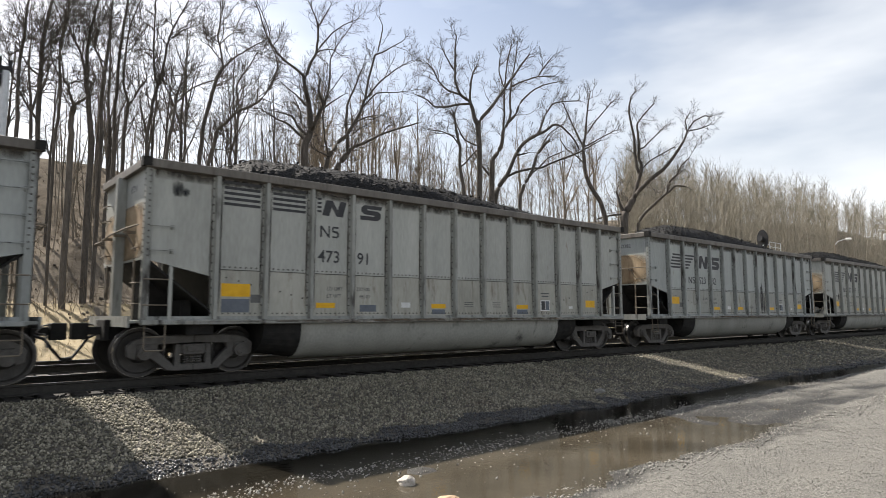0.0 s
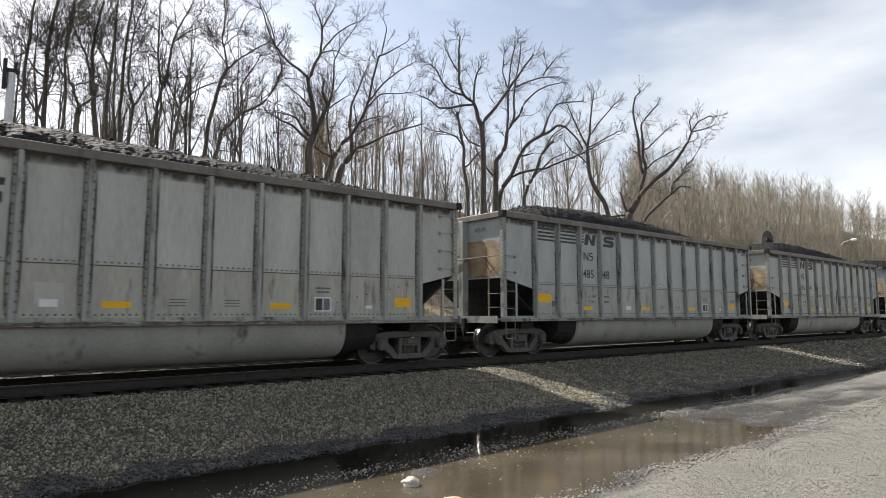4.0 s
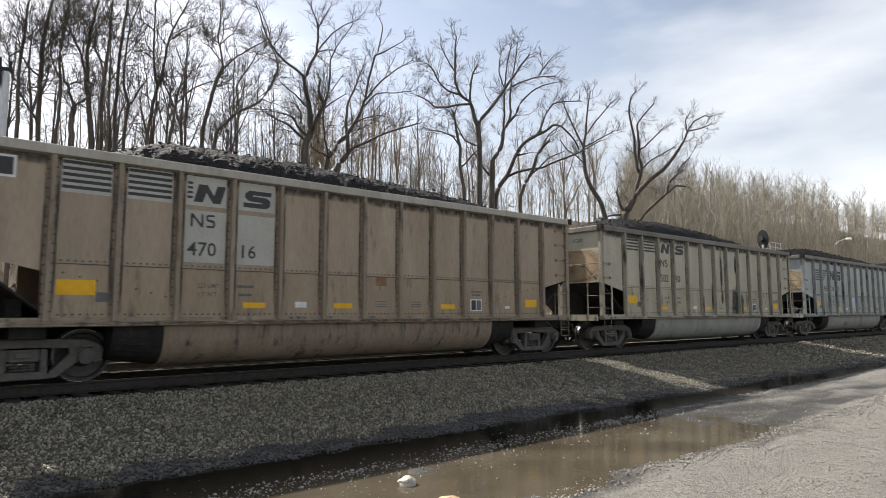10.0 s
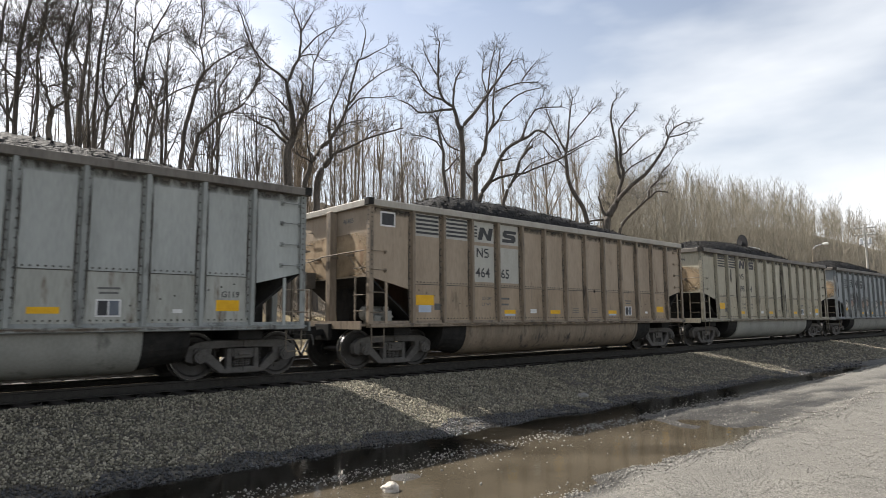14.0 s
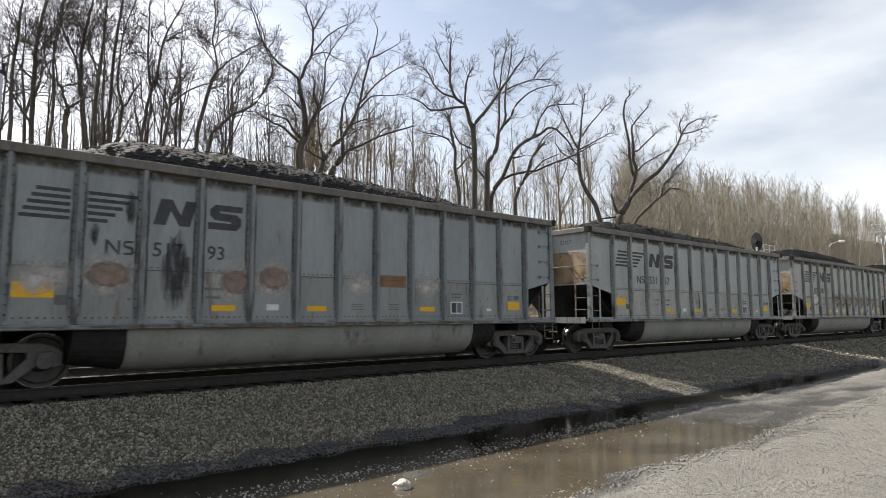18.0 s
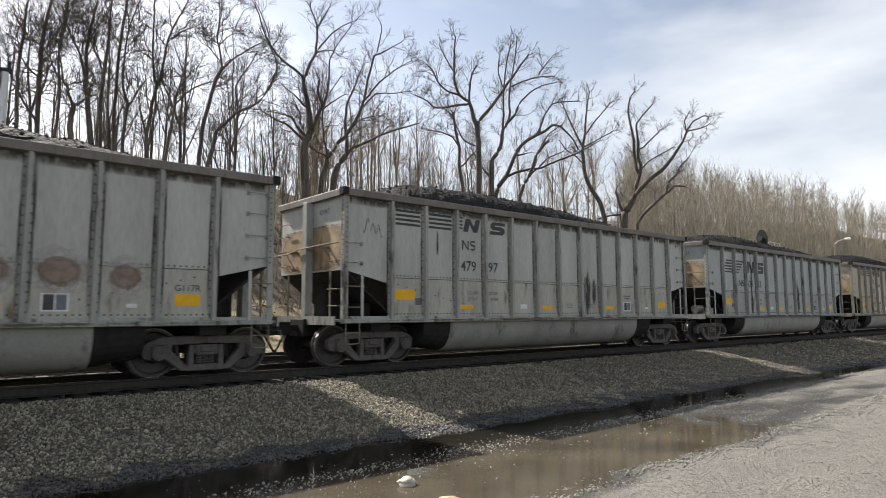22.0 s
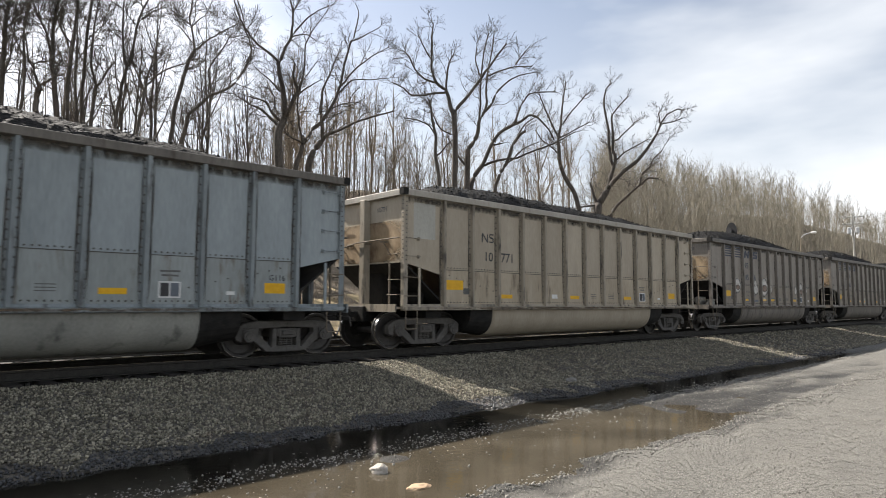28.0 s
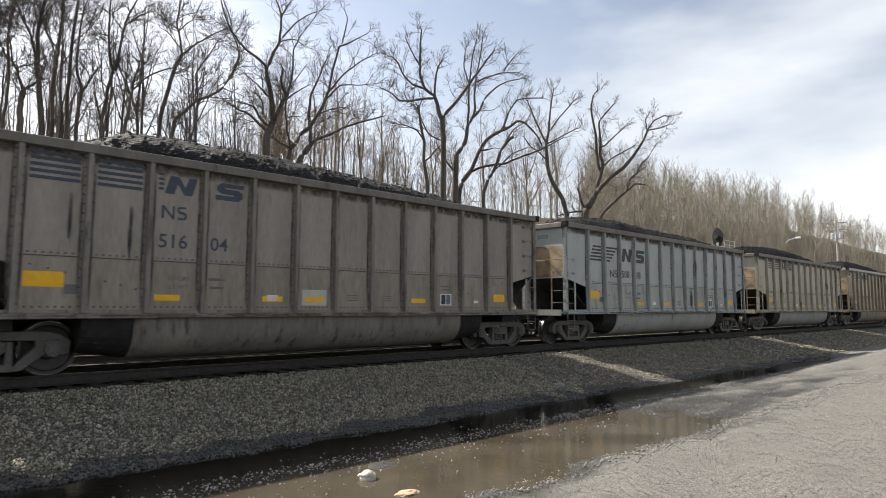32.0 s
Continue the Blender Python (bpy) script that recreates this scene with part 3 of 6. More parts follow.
OCT_F = np.array([(0, 2, 4), (2, 1, 4), (1, 3, 4), (3, 0, 4), (2, 0, 5), (1, 2, 5), (3, 1, 5), (0, 3, 5)])


def stones(name, x, y, z, size, seed, shape="ico", flat=0.75, sink=0.25):
    """Many stones joined in one mesh; size: half-width of each."""
    r = np.random.RandomState(seed)
    base_v, base_f = (ICO_V, ICO_F) if shape == "ico" else (OCT_V, OCT_F)
    n, k = len(x), len(base_v)
    v = np.repeat(base_v[None], n, 0) * r.uniform(0.72, 1.25, (n, k, 1))
    v = v * r.uniform(0.65, 1.2, (n, 1, 3)) * np.array([1, 1, flat])
    q = r.normal(size=(n, 4))
    q /= np.linalg.norm(q, axis=1)[:, None]
    w, a, b, c = q.T
    rot = np.stack([1 - 2 * (b * b + c * c), 2 * (a * b - c * w), 2 * (a * c + b * w), 2 * (a * b + c * w), 1 - 2 * (a * a + c * c), 2 * (b * c - a * w), 2 * (a * c - b * w), 2 * (b * c + a * w), 1 - 2 * (a * a + b * b)], 1).reshape(n, 3, 3)
    v = np.einsum("nkj,nij->nki", v, rot) * np.asarray(size)[:, None, None]
    v += np.stack([x, y, z + np.asarray(size) * (1 - sink) * 0.6], 1)[:, None, :]
    f = (base_f[None] + (np.arange(n) * k)[:, None, None]).reshape(-1, 3)
    return raw_mesh(name, v.reshape(-1, 3), f)


def scatter_ground():
    r = np.random.RandomState(21)
    # ballast: dense near by, thinner and larger further along the track
    x = np.concatenate([r.uniform(-14, 3, 44000), r.uniform(3, 16, 14000), r.uniform(16, 40, 6000)])
    y = r.uniform(-5.15, -1.15, len(x))
    s = r.uniform(0.013, 0.033, len(x)) * np.where(x > 16, 1.7, 1.0)
    z = land(x, y)
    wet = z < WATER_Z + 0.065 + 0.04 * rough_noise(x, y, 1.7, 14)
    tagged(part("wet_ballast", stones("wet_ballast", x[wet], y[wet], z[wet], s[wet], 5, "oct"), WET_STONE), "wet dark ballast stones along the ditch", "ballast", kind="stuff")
    x, y, z, s = x[~wet], y[~wet], z[~wet], s[~wet]
    part_b = part("ballast_stones", stones("ballast_stones", x, y, z, s, 1, "oct"), STONE)
    tagged(part_b, "grey crushed-stone railway ballast on the shoulder", "ballast", kind="stuff")
    # ballast between and behind the rails
    x, y = r.uniform(-18, 30, 6000), r.uniform(-1.2, 4.5, 6000)
    tagged(part("track_ballast", stones("track_ballast", x, y, land(x, y), r.uniform(0.025, 0.05, 6000), 2, "oct"), TRACKBED), "grey crushed stone between the ties", "ballast", kind="stuff")
    # gravel of the road, with coarser pebbles along the water
    d, a = 3.6 * 6.5 ** r.uniform(0, 1, 52000), np.radians(r.uniform(8, 62, 52000))
    x, y = EYE[0] + d * np.cos(a), EYE[1] + d * np.sin(a)
    s = r.uniform(0.004, 0.0105, len(x)) * np.clip(d / 6.0, 0.8, 2.2) ** 0.6
    z = land(x, y)
    keep = (z > WATER_Z + 0.004) & (y < -6.9)
    tagged(part("road_gravel", stones("road_gravel", x[keep], y[keep], z[keep], s[keep], 3, "oct", 0.62, 0.35), PEBBLE), "fine pale limestone gravel of the access road", "gravel", kind="stuff")
    x = np.concatenate([r.uniform(-11, 12, 3600), r.uniform(-11, 22, 7600), r.uniform(-11, 10, 1500)])
    y = np.concatenate([-8.82 + 0.16 * r.normal(size=3600) + 0.1 * np.sin(x[:3600]), -6.28 + 0.17 * r.normal(size=7600), -6.7 + 0.5 * r.normal(size=1500)])
    s = np.abs(r.normal(0.008, 0.006, len(x))) + 0.006
    z = np.maximum(land(x, y), WATER_Z - 0.012)
    tagged(part("ditch_pebbles", stones("ditch_pebbles", x, y, z, s, 4, "oct"), PEBBLE), "pale pebbles lying along and in the ditch water", "pebbles", kind="stuff")


scatter_ground()


def hill_rocks():
    """Loose rock and fallen clods on the wooded slope."""
    r = np.random.RandomState(44)
    a, y = np.radians(r.uniform(50, 89, 700)), r.uniform(13.5, 40, 700)
    x = EYE[0] + (y - EYE[1]) / np.tan(a)
    tagged(part("hill_rocks", stones("hill_rocks", x, y, land(x, y), np.abs(r.normal(0.02, 0.045, 700)) + 0.025, 6, "ico", 0.6), LEAF_ROCK), "grey-brown loose rock on the wooded slope", "rocks", kind="stuff")


hill_rocks()


def boulder(name, label, mat, x, y, sx, sy, sz, seed):
    r = random.Random(seed)

    def build(bm):
        bmesh.ops.create_icosphere(bm, subdivisions=3, radius=1.0)
        for v in bm.verts:
            k = 1 + 0.28 * noise.noise(v.co * 1.7 + Vector((seed, 0, 0))) + 0.10 * noise.noise(v.co * 5)
            v.co = Vector((v.co.x * sx * k, v.co.y * sy * k, max(-0.6, v.co.z * (0.8 + 0.2 * r.random() * 0.3)) * sz * k))
    ob = part(name, mesh_of(name + str(seed), build), mat, at=(x, y, float(max(land(x, y), WATER_Z - 0.03)) + sz * 0.45))
    tagged(ob, label, "rock")


boulder("rock", "small pale sandstone rock in the muddy water", PALE_ROCK, -5.68, -7.20, 0.115, 0.10, 0.10, 3)
boulder("rock", "flat tan shale rock at the water's edge", TAN_ROCK, -5.72, -7.98, 0.15, 0.10, 0.05, 7)
boulder("rock", "flat grey stone half sunk in the ditch", PEBBLE, -10.4, -4.9, 0.26, 0.14, 0.06, 9)
boulder("rock", "pale stone lying on the ballast slope", PEBBLE, 2.3, -4.2, 0.17, 0.12, 0.08, 11)


# ---- track ----
def rail_outline(y):
    return [(y - 0.07, -0.186), (y + 0.07, -0.186), (y + 0.07, -0.172), (y + 0.012, -0.155), (y + 0.012, -0.045), (y + 0.037, -0.035), (y + 0.037, -0.006), (y + 0.030, 0.0), (y - 0.030, 0.0), (y - 0.037, -0.006), (y - 0.037, -0.035), (y - 0.012, -0.045), (y - 0.012, -0.155), (y - 0.07, -0.172)]


def build_track(yc, x0, x1, label):
    base = new("railway_track")
    base.location = (0, yc, 0)
    tagged(base, label, "track", kind="structure")
    for y in (-0.755, 0.755):
        rail = part("rail", mesh_of(f"rail{y}{yc}", lambda bm: prism(bm, rail_outline(y), x0, x1, "x")), RAIL_SIDE, base)
        part("rail_head", mesh_of(f"head{y}{yc}", lambda bm: prism(bm, [(y - 0.031, 0.0002), (y + 0.031, 0.0002), (y + 0.027, 0.0025), (y - 0.027, 0.0025)], x0, x1, "x")), RAIL_HEAD, rail, "polished rail head")
    tie = mesh_of("tie", lambda bm: box(bm, -0.115, 0.115, -1.33, 1.33, -0.37, -0.188), bevel=0.01)
    r = random.Random(int(yc * 10) + 4)
    near0, near1 = (-22, 40) if yc == 0 else (-14, 10)
    for i in range(int((near1 - near0) / 0.5)):
        part("tie", tie, TIE, base, at=(near0 + i * 0.5 + r.uniform(-0.02, 0.02), r.uniform(-0.05, 0.05), r.uniform(-0.012, 0.008)))


build_track(0.0, -420.0, 460.0, "straight railway track with rusty rails on dark wooden ties")
build_track(4.3, -420.0, 460.0, "second railway track behind the train")


# ---- coal cars ----
PITCH, BAY, SHIFT = 16.18, 1.006, 0.06   # the bays sit a little off the middle
RIBS = [(i - 6) * BAY + SHIFT for i in range(13)]
Y_SKIN = -1.52


def m_panel(bm):
    box(bm, -BAY / 2, BAY / 2, Y_SKIN, Y_SKIN + 0.02, 2.015, 3.82)


def m_lower_panel(bm):
    box(bm, -BAY / 2, BAY / 2, Y_SKIN, Y_SKIN + 0.02, 1.12, 2.008)


def m_seam(bm):
    box(bm, RIBS[0], RIBS[-1], Y_SKIN - 0.006, Y_SKIN + 0.004, 1.998, 2.012)


def m_end_panel(bm):
    # outer end bay, cut away below along the slope sheet; built for the end at -x
    prism(bm, [(-7.22, 2.14), (RIBS[0], 1.85), (RIBS[0], 3.82), (-7.22, 3.82)], Y_SKIN, Y_SKIN + 0.02)


def m_near_end_panel(bm):
    prism(bm, [(7.22, 2.14), (RIBS[-1], 1.87), (RIBS[-1], 3.82), (7.22, 3.82)], Y_SKIN, Y_SKIN + 0.02)


def m_far_end_panel(bm):
    prism(bm, [(-7.22, 2.14), (-6.06, 1.84), (-6.06, 3.82), (-7.22, 3.82)], Y_SKIN, Y_SKIN + 0.02)


def m_rib(bm):
    prism(bm, [(-0.076, Y_SKIN), (-0.076, Y_SKIN - 0.010), (-0.046, Y_SKIN - 0.010), (-0.036, -1.625), (0.036, -1.625), (0.046, Y_SKIN - 0.010), (0.076, Y_SKIN - 0.010), (0.076, Y_SKIN)], 1.06, 3.81, "z")


def rivet(bm, x, y, z, r=0.019, out=-1, axis="y"):
    k = 6
    ring, top = [], []
    for i in range(k):
        a = 2 * math.pi * i / k
        c, s = math.cos(a), math.sin(a)
        if axis == "y":
            ring.append(bm.verts.new((x + r * c, y, z + r * s)))
            top.append(bm.verts.new((x + 0.6 * r * c, y + out * 0.014, z + 0.6 * r * s)))
        else:
            ring.append(bm.verts.new((x, y + r * c, z + r * s)))
            top.append(bm.verts.new((x + out * 0.014, y + 0.6 * r * c, z + 0.6 * r * s)))
    for i in range(k):
        j = (i + 1) % k
        bm.faces.new((ring[i], ring[j], top[j], top[i]))
    bm.faces.new(top)


def m_rivets(bm):
    for rx in RIBS:
        for i in range(17):
            z = 1.18 + i * 0.158
            rivet(bm, rx - 0.061, Y_SKIN - 0.010, z, 0.019)
            rivet(bm, rx + 0.061, Y_SKIN - 0.010, z + 0.04, 0.019)
    for b in range(1, 13):
        x0 = RIBS[b - 1]
        for i in range(7):
            x = x0 + 0.18 + i * 0.108
            rivet(bm, x, Y_SKIN, 2.06)
            rivet(bm, x, Y_SKIN, 1.17)
    for i in range(8):
        rivet(bm, -5.75 + i * 0.25 + (0.12 if i > 3 else 0), Y_SKIN, 1.86 - i * 0.062)
        rivet(bm, 5.75 - i * 0.25 - (0.12 if i > 3 else 0), Y_SKIN, 1.86 - i * 0.062)
    for s in (-1, 1):
        for i in range(15):
            rivet(bm, s * 7.2, -1.582, 2.2 + i * 0.11, 0.018)
            rivet(bm, s * 7.272, -1.54, 2.25 + i * 0.11, 0.018, out=s, axis="x")


def m_top_side(bm):
    prism(bm, [(-1.645, 3.79), (-1.645, 3.935), (-1.63, 3.95), (-1.47, 3.95), (-1.47, 3.78), (-1.53, 3.77)], -7.29, 7.29, "x")


def m_top_end(bm):
    prism(bm, [(-7.34, 3.79), (-7.34, 3.935), (-7.32, 3.95), (-7.17, 3.95), (-7.17, 3.80), (-7.23, 3.80)], -1.47, 1.47)


def m_corner_cap(bm):
    box(bm, -7.36, -7.20, -1.66, -1.50, 3.80, 3.962)


def m_sill(bm):
    prism(bm, [(-1.60, 0.965), (-1.63, 0.98), (-1.63, 1.05), (-1.56, 1.065), (-1.54, 1.12), (-1.44, 1.12), (-1.44, 0.965)], -7.25, 7.25, "x")


def m_corner_post(bm):
    prism(bm, [(-7.27, -1.58), (-7.15, -1.58), (-7.15, -1.565), (-7.255, -1.565), (-7.255, -1.46), (-7.27, -1.46)], 1.0, 3.82, "z")


def m_end_sheet(bm):
    box(bm, -7.235, -7.215, -1.50, 1.50, 2.14, 3.82)


def m_end_band(bm):
    box(bm, -7.242, -7.236, -1.46, 1.46, 2.18, 3.20)


def m_slope_sheet(bm):
    prism(bm, [(-7.22, 2.14), (-5.95, 1.14), (-5.93, 1.17), (-7.20, 2.18)], -1.48, 1.48)


# added fill inside the open end; it narrows the sunlight passing between cars
def m_end_fill(bm):
    prism(bm, [(-6.95, 1.05), (-5.95, 1.05), (-5.95, 1.16), (-6.95, 1.92)], -0.30, 0.30)
    box(bm, -6.45, -6.25, -1.1, 1.1, 1.04, 1.42)


def m_rib_streak(bm):
    for x in (-0.094, 0.094):
        box(bm, x - 0.016, x + 0.016, Y_SKIN - 0.0035, Y_SKIN - 0.001, 1.15, 3.8)


def m_cap_band(bm):
    box(bm, -7.1, 7.1, Y_SKIN - 0.0028, Y_SKIN - 0.0005, 3.60, 3.94)


def m_sill_dirt(bm):
    box(bm, -7.1, 7.1, -1.6335, -1.6308, 0.975, 1.055)


def m_bulkhead(bm):
    box(bm, -5.96, -5.93, -1.48, 1.48, 0.98, 1.2)


def m_end_post(bm):
    prism(bm, [(-7.24, -0.15), (-7.40, -0.10), (-7.40, 0.10), (-7.24, 0.15)], 1.08, 3.82, "z")


def m_platform(bm):
    box(bm, -7.42, -6.0, -1.43, 1.43, 1.00, 1.05)
    box(bm, -7.46, -7.42, -1.5, 1.5, 0.93, 1.12)


def m_stile(bm):
    box(bm, -0.03, 0.03, -1.60, -1.575, 0.98, 2.02)


def m_rung(bm):
    tube(bm, [(-0.46, -1.585, 0), (-0.03, -1.585, 0)], 0.013, 6)


def m_grab(bm):
    tube(bm, [(0, -1.53, 0), (0, -1.60, 0.0), (0.40, -1.60, 0.0), (0.40, -1.53, 0.0)], 0.011, 6)
    for x in (0.0, 0.40):
        box(bm, x - 0.03, x + 0.03, -1.545, -1.518, -0.05, 0.04)
        disc(bm, x, -1.562, -1.545, -0.025, 0.014, 6)


def m_stirrup(bm):
    tube(bm, [(-7.2, -1.58, 1.0), (-7.2, -1.585, 0.56), (-7.17, -1.59, 0.52), (-6.88, -1.59, 0.52), (-6.85, -1.585, 0.56), (-6.85, -1.58, 1.0)], 0.014, 6)
    tube(bm, [(-7.2, -1.585, 0.76), (-6.85, -1.585, 0.76)], 0.012, 6)


def m_end_stile(bm):
    box(bm, -7.29, -7.26, -0.02, 0.02, 1.05, 2.15)


def m_end_rung(bm):
    tube(bm, [(-7.24, -0.2, 0), (-7.33, -0.2, 0), (-7.33, 0.2, 0), (-7.24, 0.2, 0)], 0.011, 6)


def m_handrail(bm):
    tube(bm, [(-7.28, 1.5, 2.62), (-7.44, 1.45, 2.62), (-7.46, 0.7, 2.62), (-7.44, 0.2, 2.70), (-7.44, -0.9, 2.72), (-7.36, -1.5, 2.74)], 0.017, 6)
    for y in (-0.95, 0.9):
        tube(bm, [(-7.44, y, 2.68), (-7.27, y - 0.15, 2.3)], 0.012, 6)
    for y in (-0.9, -0.2, 0.6):
        box(bm, -7.46, -7.24, y - 0.02, y + 0.02, 2.64, 2.69)


def m_brake_wheel(bm):
    pts = [(-7.55, 1.0 + 0.26 * math.cos(a), 2.15 + 0.26 * math.sin(a)) for a in [i * math.pi / 10 for i in range(21)]]
    tube(bm, pts, 0.016, 5, caps=False)
    for a in (0.4, 2.5, 4.6):
        tube(bm, [(-7.55, 1.0, 2.15), (-7.55, 1.0 + 0.26 * math.cos(a), 2.15 + 0.26 * math.sin(a))], 0.012, 5)
    box(bm, -7.52, -7.26, 0.82, 1.18, 1.95, 2.35)


def m_chain(bm):
    for i in range(14):
        z = 1.9 - i * 0.06
        tube(bm, [(-7.42, 0.95, z), (-7.42 + 0.015 * (i % 2), 0.95, z - 0.05)], 0.016, 5)


def m_reservoir(bm):
    tube(bm, [(-6.95, -0.8, 1.30), (-6.9, -0.8, 1.30), (-6.35, -0.8, 1.30), (-6.3, -0.8, 1.30)], [0.10, 0.17, 0.17, 0.10], 14)
    box(bm, -6.75, -6.45, -1.1, -0.6, 1.05, 1.14)


def m_valve(bm):
    box(bm, -6.62, -6.42, -1.32, -1.08, 1.06, 1.36)
    tube(bm, [(-6.52, -1.2, 1.36), (-6.52, -1.2, 1.46)], 0.07, 10)
    tube(bm, [(-6.8, -1.2, 1.22), (-6.3, -1.2, 1.22)], 0.03, 8)
    box(bm, -6.9, -6.72, -1.28, -1.12, 1.05, 1.25)


def m_tub(bm):
    rings = []
    for x, k in ((-4.12, 0.97), (-3.95, 1.0), (4.0, 1.0), (4.12, 0.97)):
        ring = [bm.verts.new((x, -0.90 - 0.60 * math.cos(math.pi * i / 14), 0.975 - k * 0.76 * math.sin(math.pi * i / 14) ** 0.8)) for i in range(15)]
        rings.append(ring)
    for a, b in zip(rings, rings[1:]):
        for i in range(14):
            bm.faces.new((a[i], a[i + 1], b[i + 1], b[i]))
    bm.faces.new(rings[0]), bm.faces.new(rings[-1][::-1])


def m_tub_end(bm):
    rings = [[bm.verts.new((x, -0.90 - 0.59 * math.cos(math.pi * i / 14), 0.975 - k * 0.75 * math.sin(math.pi * i / 14) ** 0.8)) for i in range(15)] for x, k in ((-4.11, 0.97), (-4.95, 0.80))]
    for i in range(14):
        bm.faces.new((rings[0][i], rings[0][i + 1], rings[1][i + 1], rings[1][i]))
    bm.faces.new(rings[0]), bm.faces.new(rings[1][::-1])


def m_center_sill(bm):
    box(bm, -7.5, 7.5, -0.19, 0.19, 0.72, 1.03)


def m_underframe(bm):
    for x in (-6.17, 6.17):
        box(bm, x - 0.25, x + 0.25, -1.40, 1.40, 0.78, 1.0)
    box(bm, -7.2, 7.2, -1.42, 1.42, 0.975, 1.0)


def m_coal(variant):
    def build(bm):
        nx, ny = 170, 30
        grid = []
        for i in range(nx + 1):
            x = -7.0 + 14.0 * i / nx
            peak = {0: np.interp(x, [-7, -6.2, -4.9, -2, 1, 3, 5, 7], [3.72, 3.85, 4.52, 4.64, 4.52, 4.34, 4.1, 3.78]),
                    1: np.interp(x, [-7, -5.8, -4.0, -1, 2, 4, 6, 7], [3.70, 3.88, 4.60, 4.62, 4.48, 4.34, 4.0, 3.76]),
                    2: np.interp(x, [-7, -6.4, -5.2, -3, 0, 3.5, 5.5, 7], [3.72, 3.9, 4.42, 4.55, 4.46, 4.38, 4.2, 3.78])}[variant]
            row = []
            for j in range(ny + 1):
                y = -1.47 + 2.94 * j / ny
                k = 1 - abs(y / 1.47) ** 2.8
                bumpy = 0.07 * noise.noise(Vector((x * 1.6, y * 2.2, variant * 7.0))) + 0.04 * noise.noise(Vector((x * 6, y * 6, variant))) + 0.022 * noise.noise(Vector((x * 15, y * 15, variant)))
                row.append(bm.verts.new((x, y, 3.74 + (float(peak) - 3.74) * k + bumpy * min(1, k * 3))))
            grid.append(row)
        for i in range(nx):
            for j in range(ny):
                bm.faces.new((grid[i][j], grid[i + 1][j], grid[i + 1][j + 1], grid[i][j + 1]))
    return build


def lumps_mesh(variant):
    key = f"lumps{variant}"
    if key not in MESHES:
        surf = mesh_of(f"coal{variant}", m_coal(variant))
        co = np.empty(len(surf.vertices) * 3, dtype=np.float32)
        surf.vertices.foreach_get("co", co)
        co = co.reshape(-1, 3)
        r = np.random.RandomState(60 + variant)
        pick = co[r.randint(0, len(co), 2300)]
        pick = pick[np.abs(pick[:, 1]) < 1.45] if len(pick) else pick
        jit = r.uniform(-0.11, 0.11, (len(pick), 2))
        MESHES[key] = stones(key, np.clip(pick[:, 0] + jit[:, 0], -7, 7), np.clip(pick[:, 1] + jit[:, 1], -1.44, 1.44), pick[:, 2] - 0.005, r.uniform(0.016, 0.042, len(pick)), 70 + variant, "oct")
    return MESHES[key]


def m_coupler(bm):
    box(bm, 7.3, 7.82, -0.09, 0.09, 0.78, 0.93)
    prism(bm, [(7.78, -0.17), (8.0, -0.19), (8.07, -0.06), (7.98, -0.02), (8.07, 0.06), (8.06, 0.17), (7.9, 0.2), (7.78, 0.14)], 0.70, 1.0, "z")


def m_striker(bm):
    box(bm, 7.46, 7.56, -0.33, 0.33, 0.66, 1.06)
    box(bm, 7.2, 7.46, -0.26, 0.26, 0.68, 1.02)


def m_hose(bm):
    tube(bm, [(7.5, -0.32, 0.80), (7.68, -0.34, 0.72), (7.82, -0.30, 0.52), (7.96, -0.20, 0.36), (8.06, -0.10, 0.32)], 0.028, 7)
    tube(bm, [(8.0, -0.16, 0.34), (8.08, -0.05, 0.33)], 0.045, 7)


def m_cut_lever(bm):
    tube(bm, [(7.52, -1.45, 0.84), (7.52, -0.5, 0.84), (7.62, -0.3, 0.95), (7.86, -0.1, 1.0)], 0.014, 6)
    tube(bm, [(7.52, -1.45, 0.84), (7.56, -1.47, 0.62)], 0.014, 6)


# trucks
def m_bolster(bm):
    box(bm, -0.20, 0.20, -1.12, 1.12, 0.40, 0.60)
    box(bm, -0.3, 0.3, -0.4, 0.4, 0.5, 0.76)
    for x in (-0.215, 0.215):
        prism(bm, [(x - 0.02, 0.42), (x + 0.02, 0.42), (x + 0.012, 0.60), (x - 0.012, 0.60)], -1.10, -0.95)
    for y in (-1.16, 1.12):
        box(bm, -0.13, 0.13, y, y + 0.04, 0.46, 0.56)


def m_side_frame(bm):
    y0, y1 = -1.09, -0.92
    for s in (-1, 1):
        def f(pts):
            prism(bm, [(s * a, b) for a, b in pts], y0, y1)
        f([(0.0, 0.625), (0.66, 0.60), (0.90, 0.60), (1.06, 0.62), (1.02, 0.70), (0.86, 0.745), (0.60, 0.76), (0.0, 0.765)])
        f([(0.64, 0.62), (0.66, 0.46), (0.74, 0.33), (0.80, 0.38), (0.80, 0.62)])
        f([(0.985, 0.64), (0.985, 0.42), (1.02, 0.33), (1.15, 0.38), (1.17, 0.58), (1.06, 0.68)])
        f([(0.82, 0.40), (0.80, 0.56), (0.71, 0.56), (0.37, 0.22), (0.34, 0.11), (0.47, 0.12)])
        f([(0.0, 0.105), (0.36, 0.105), (0.40, 0.16), (0.32, 0.23), (0.0, 0.23)])
        f([(0.235, 0.2), (0.345, 0.2), (0.325, 0.6), (0.235, 0.6)])


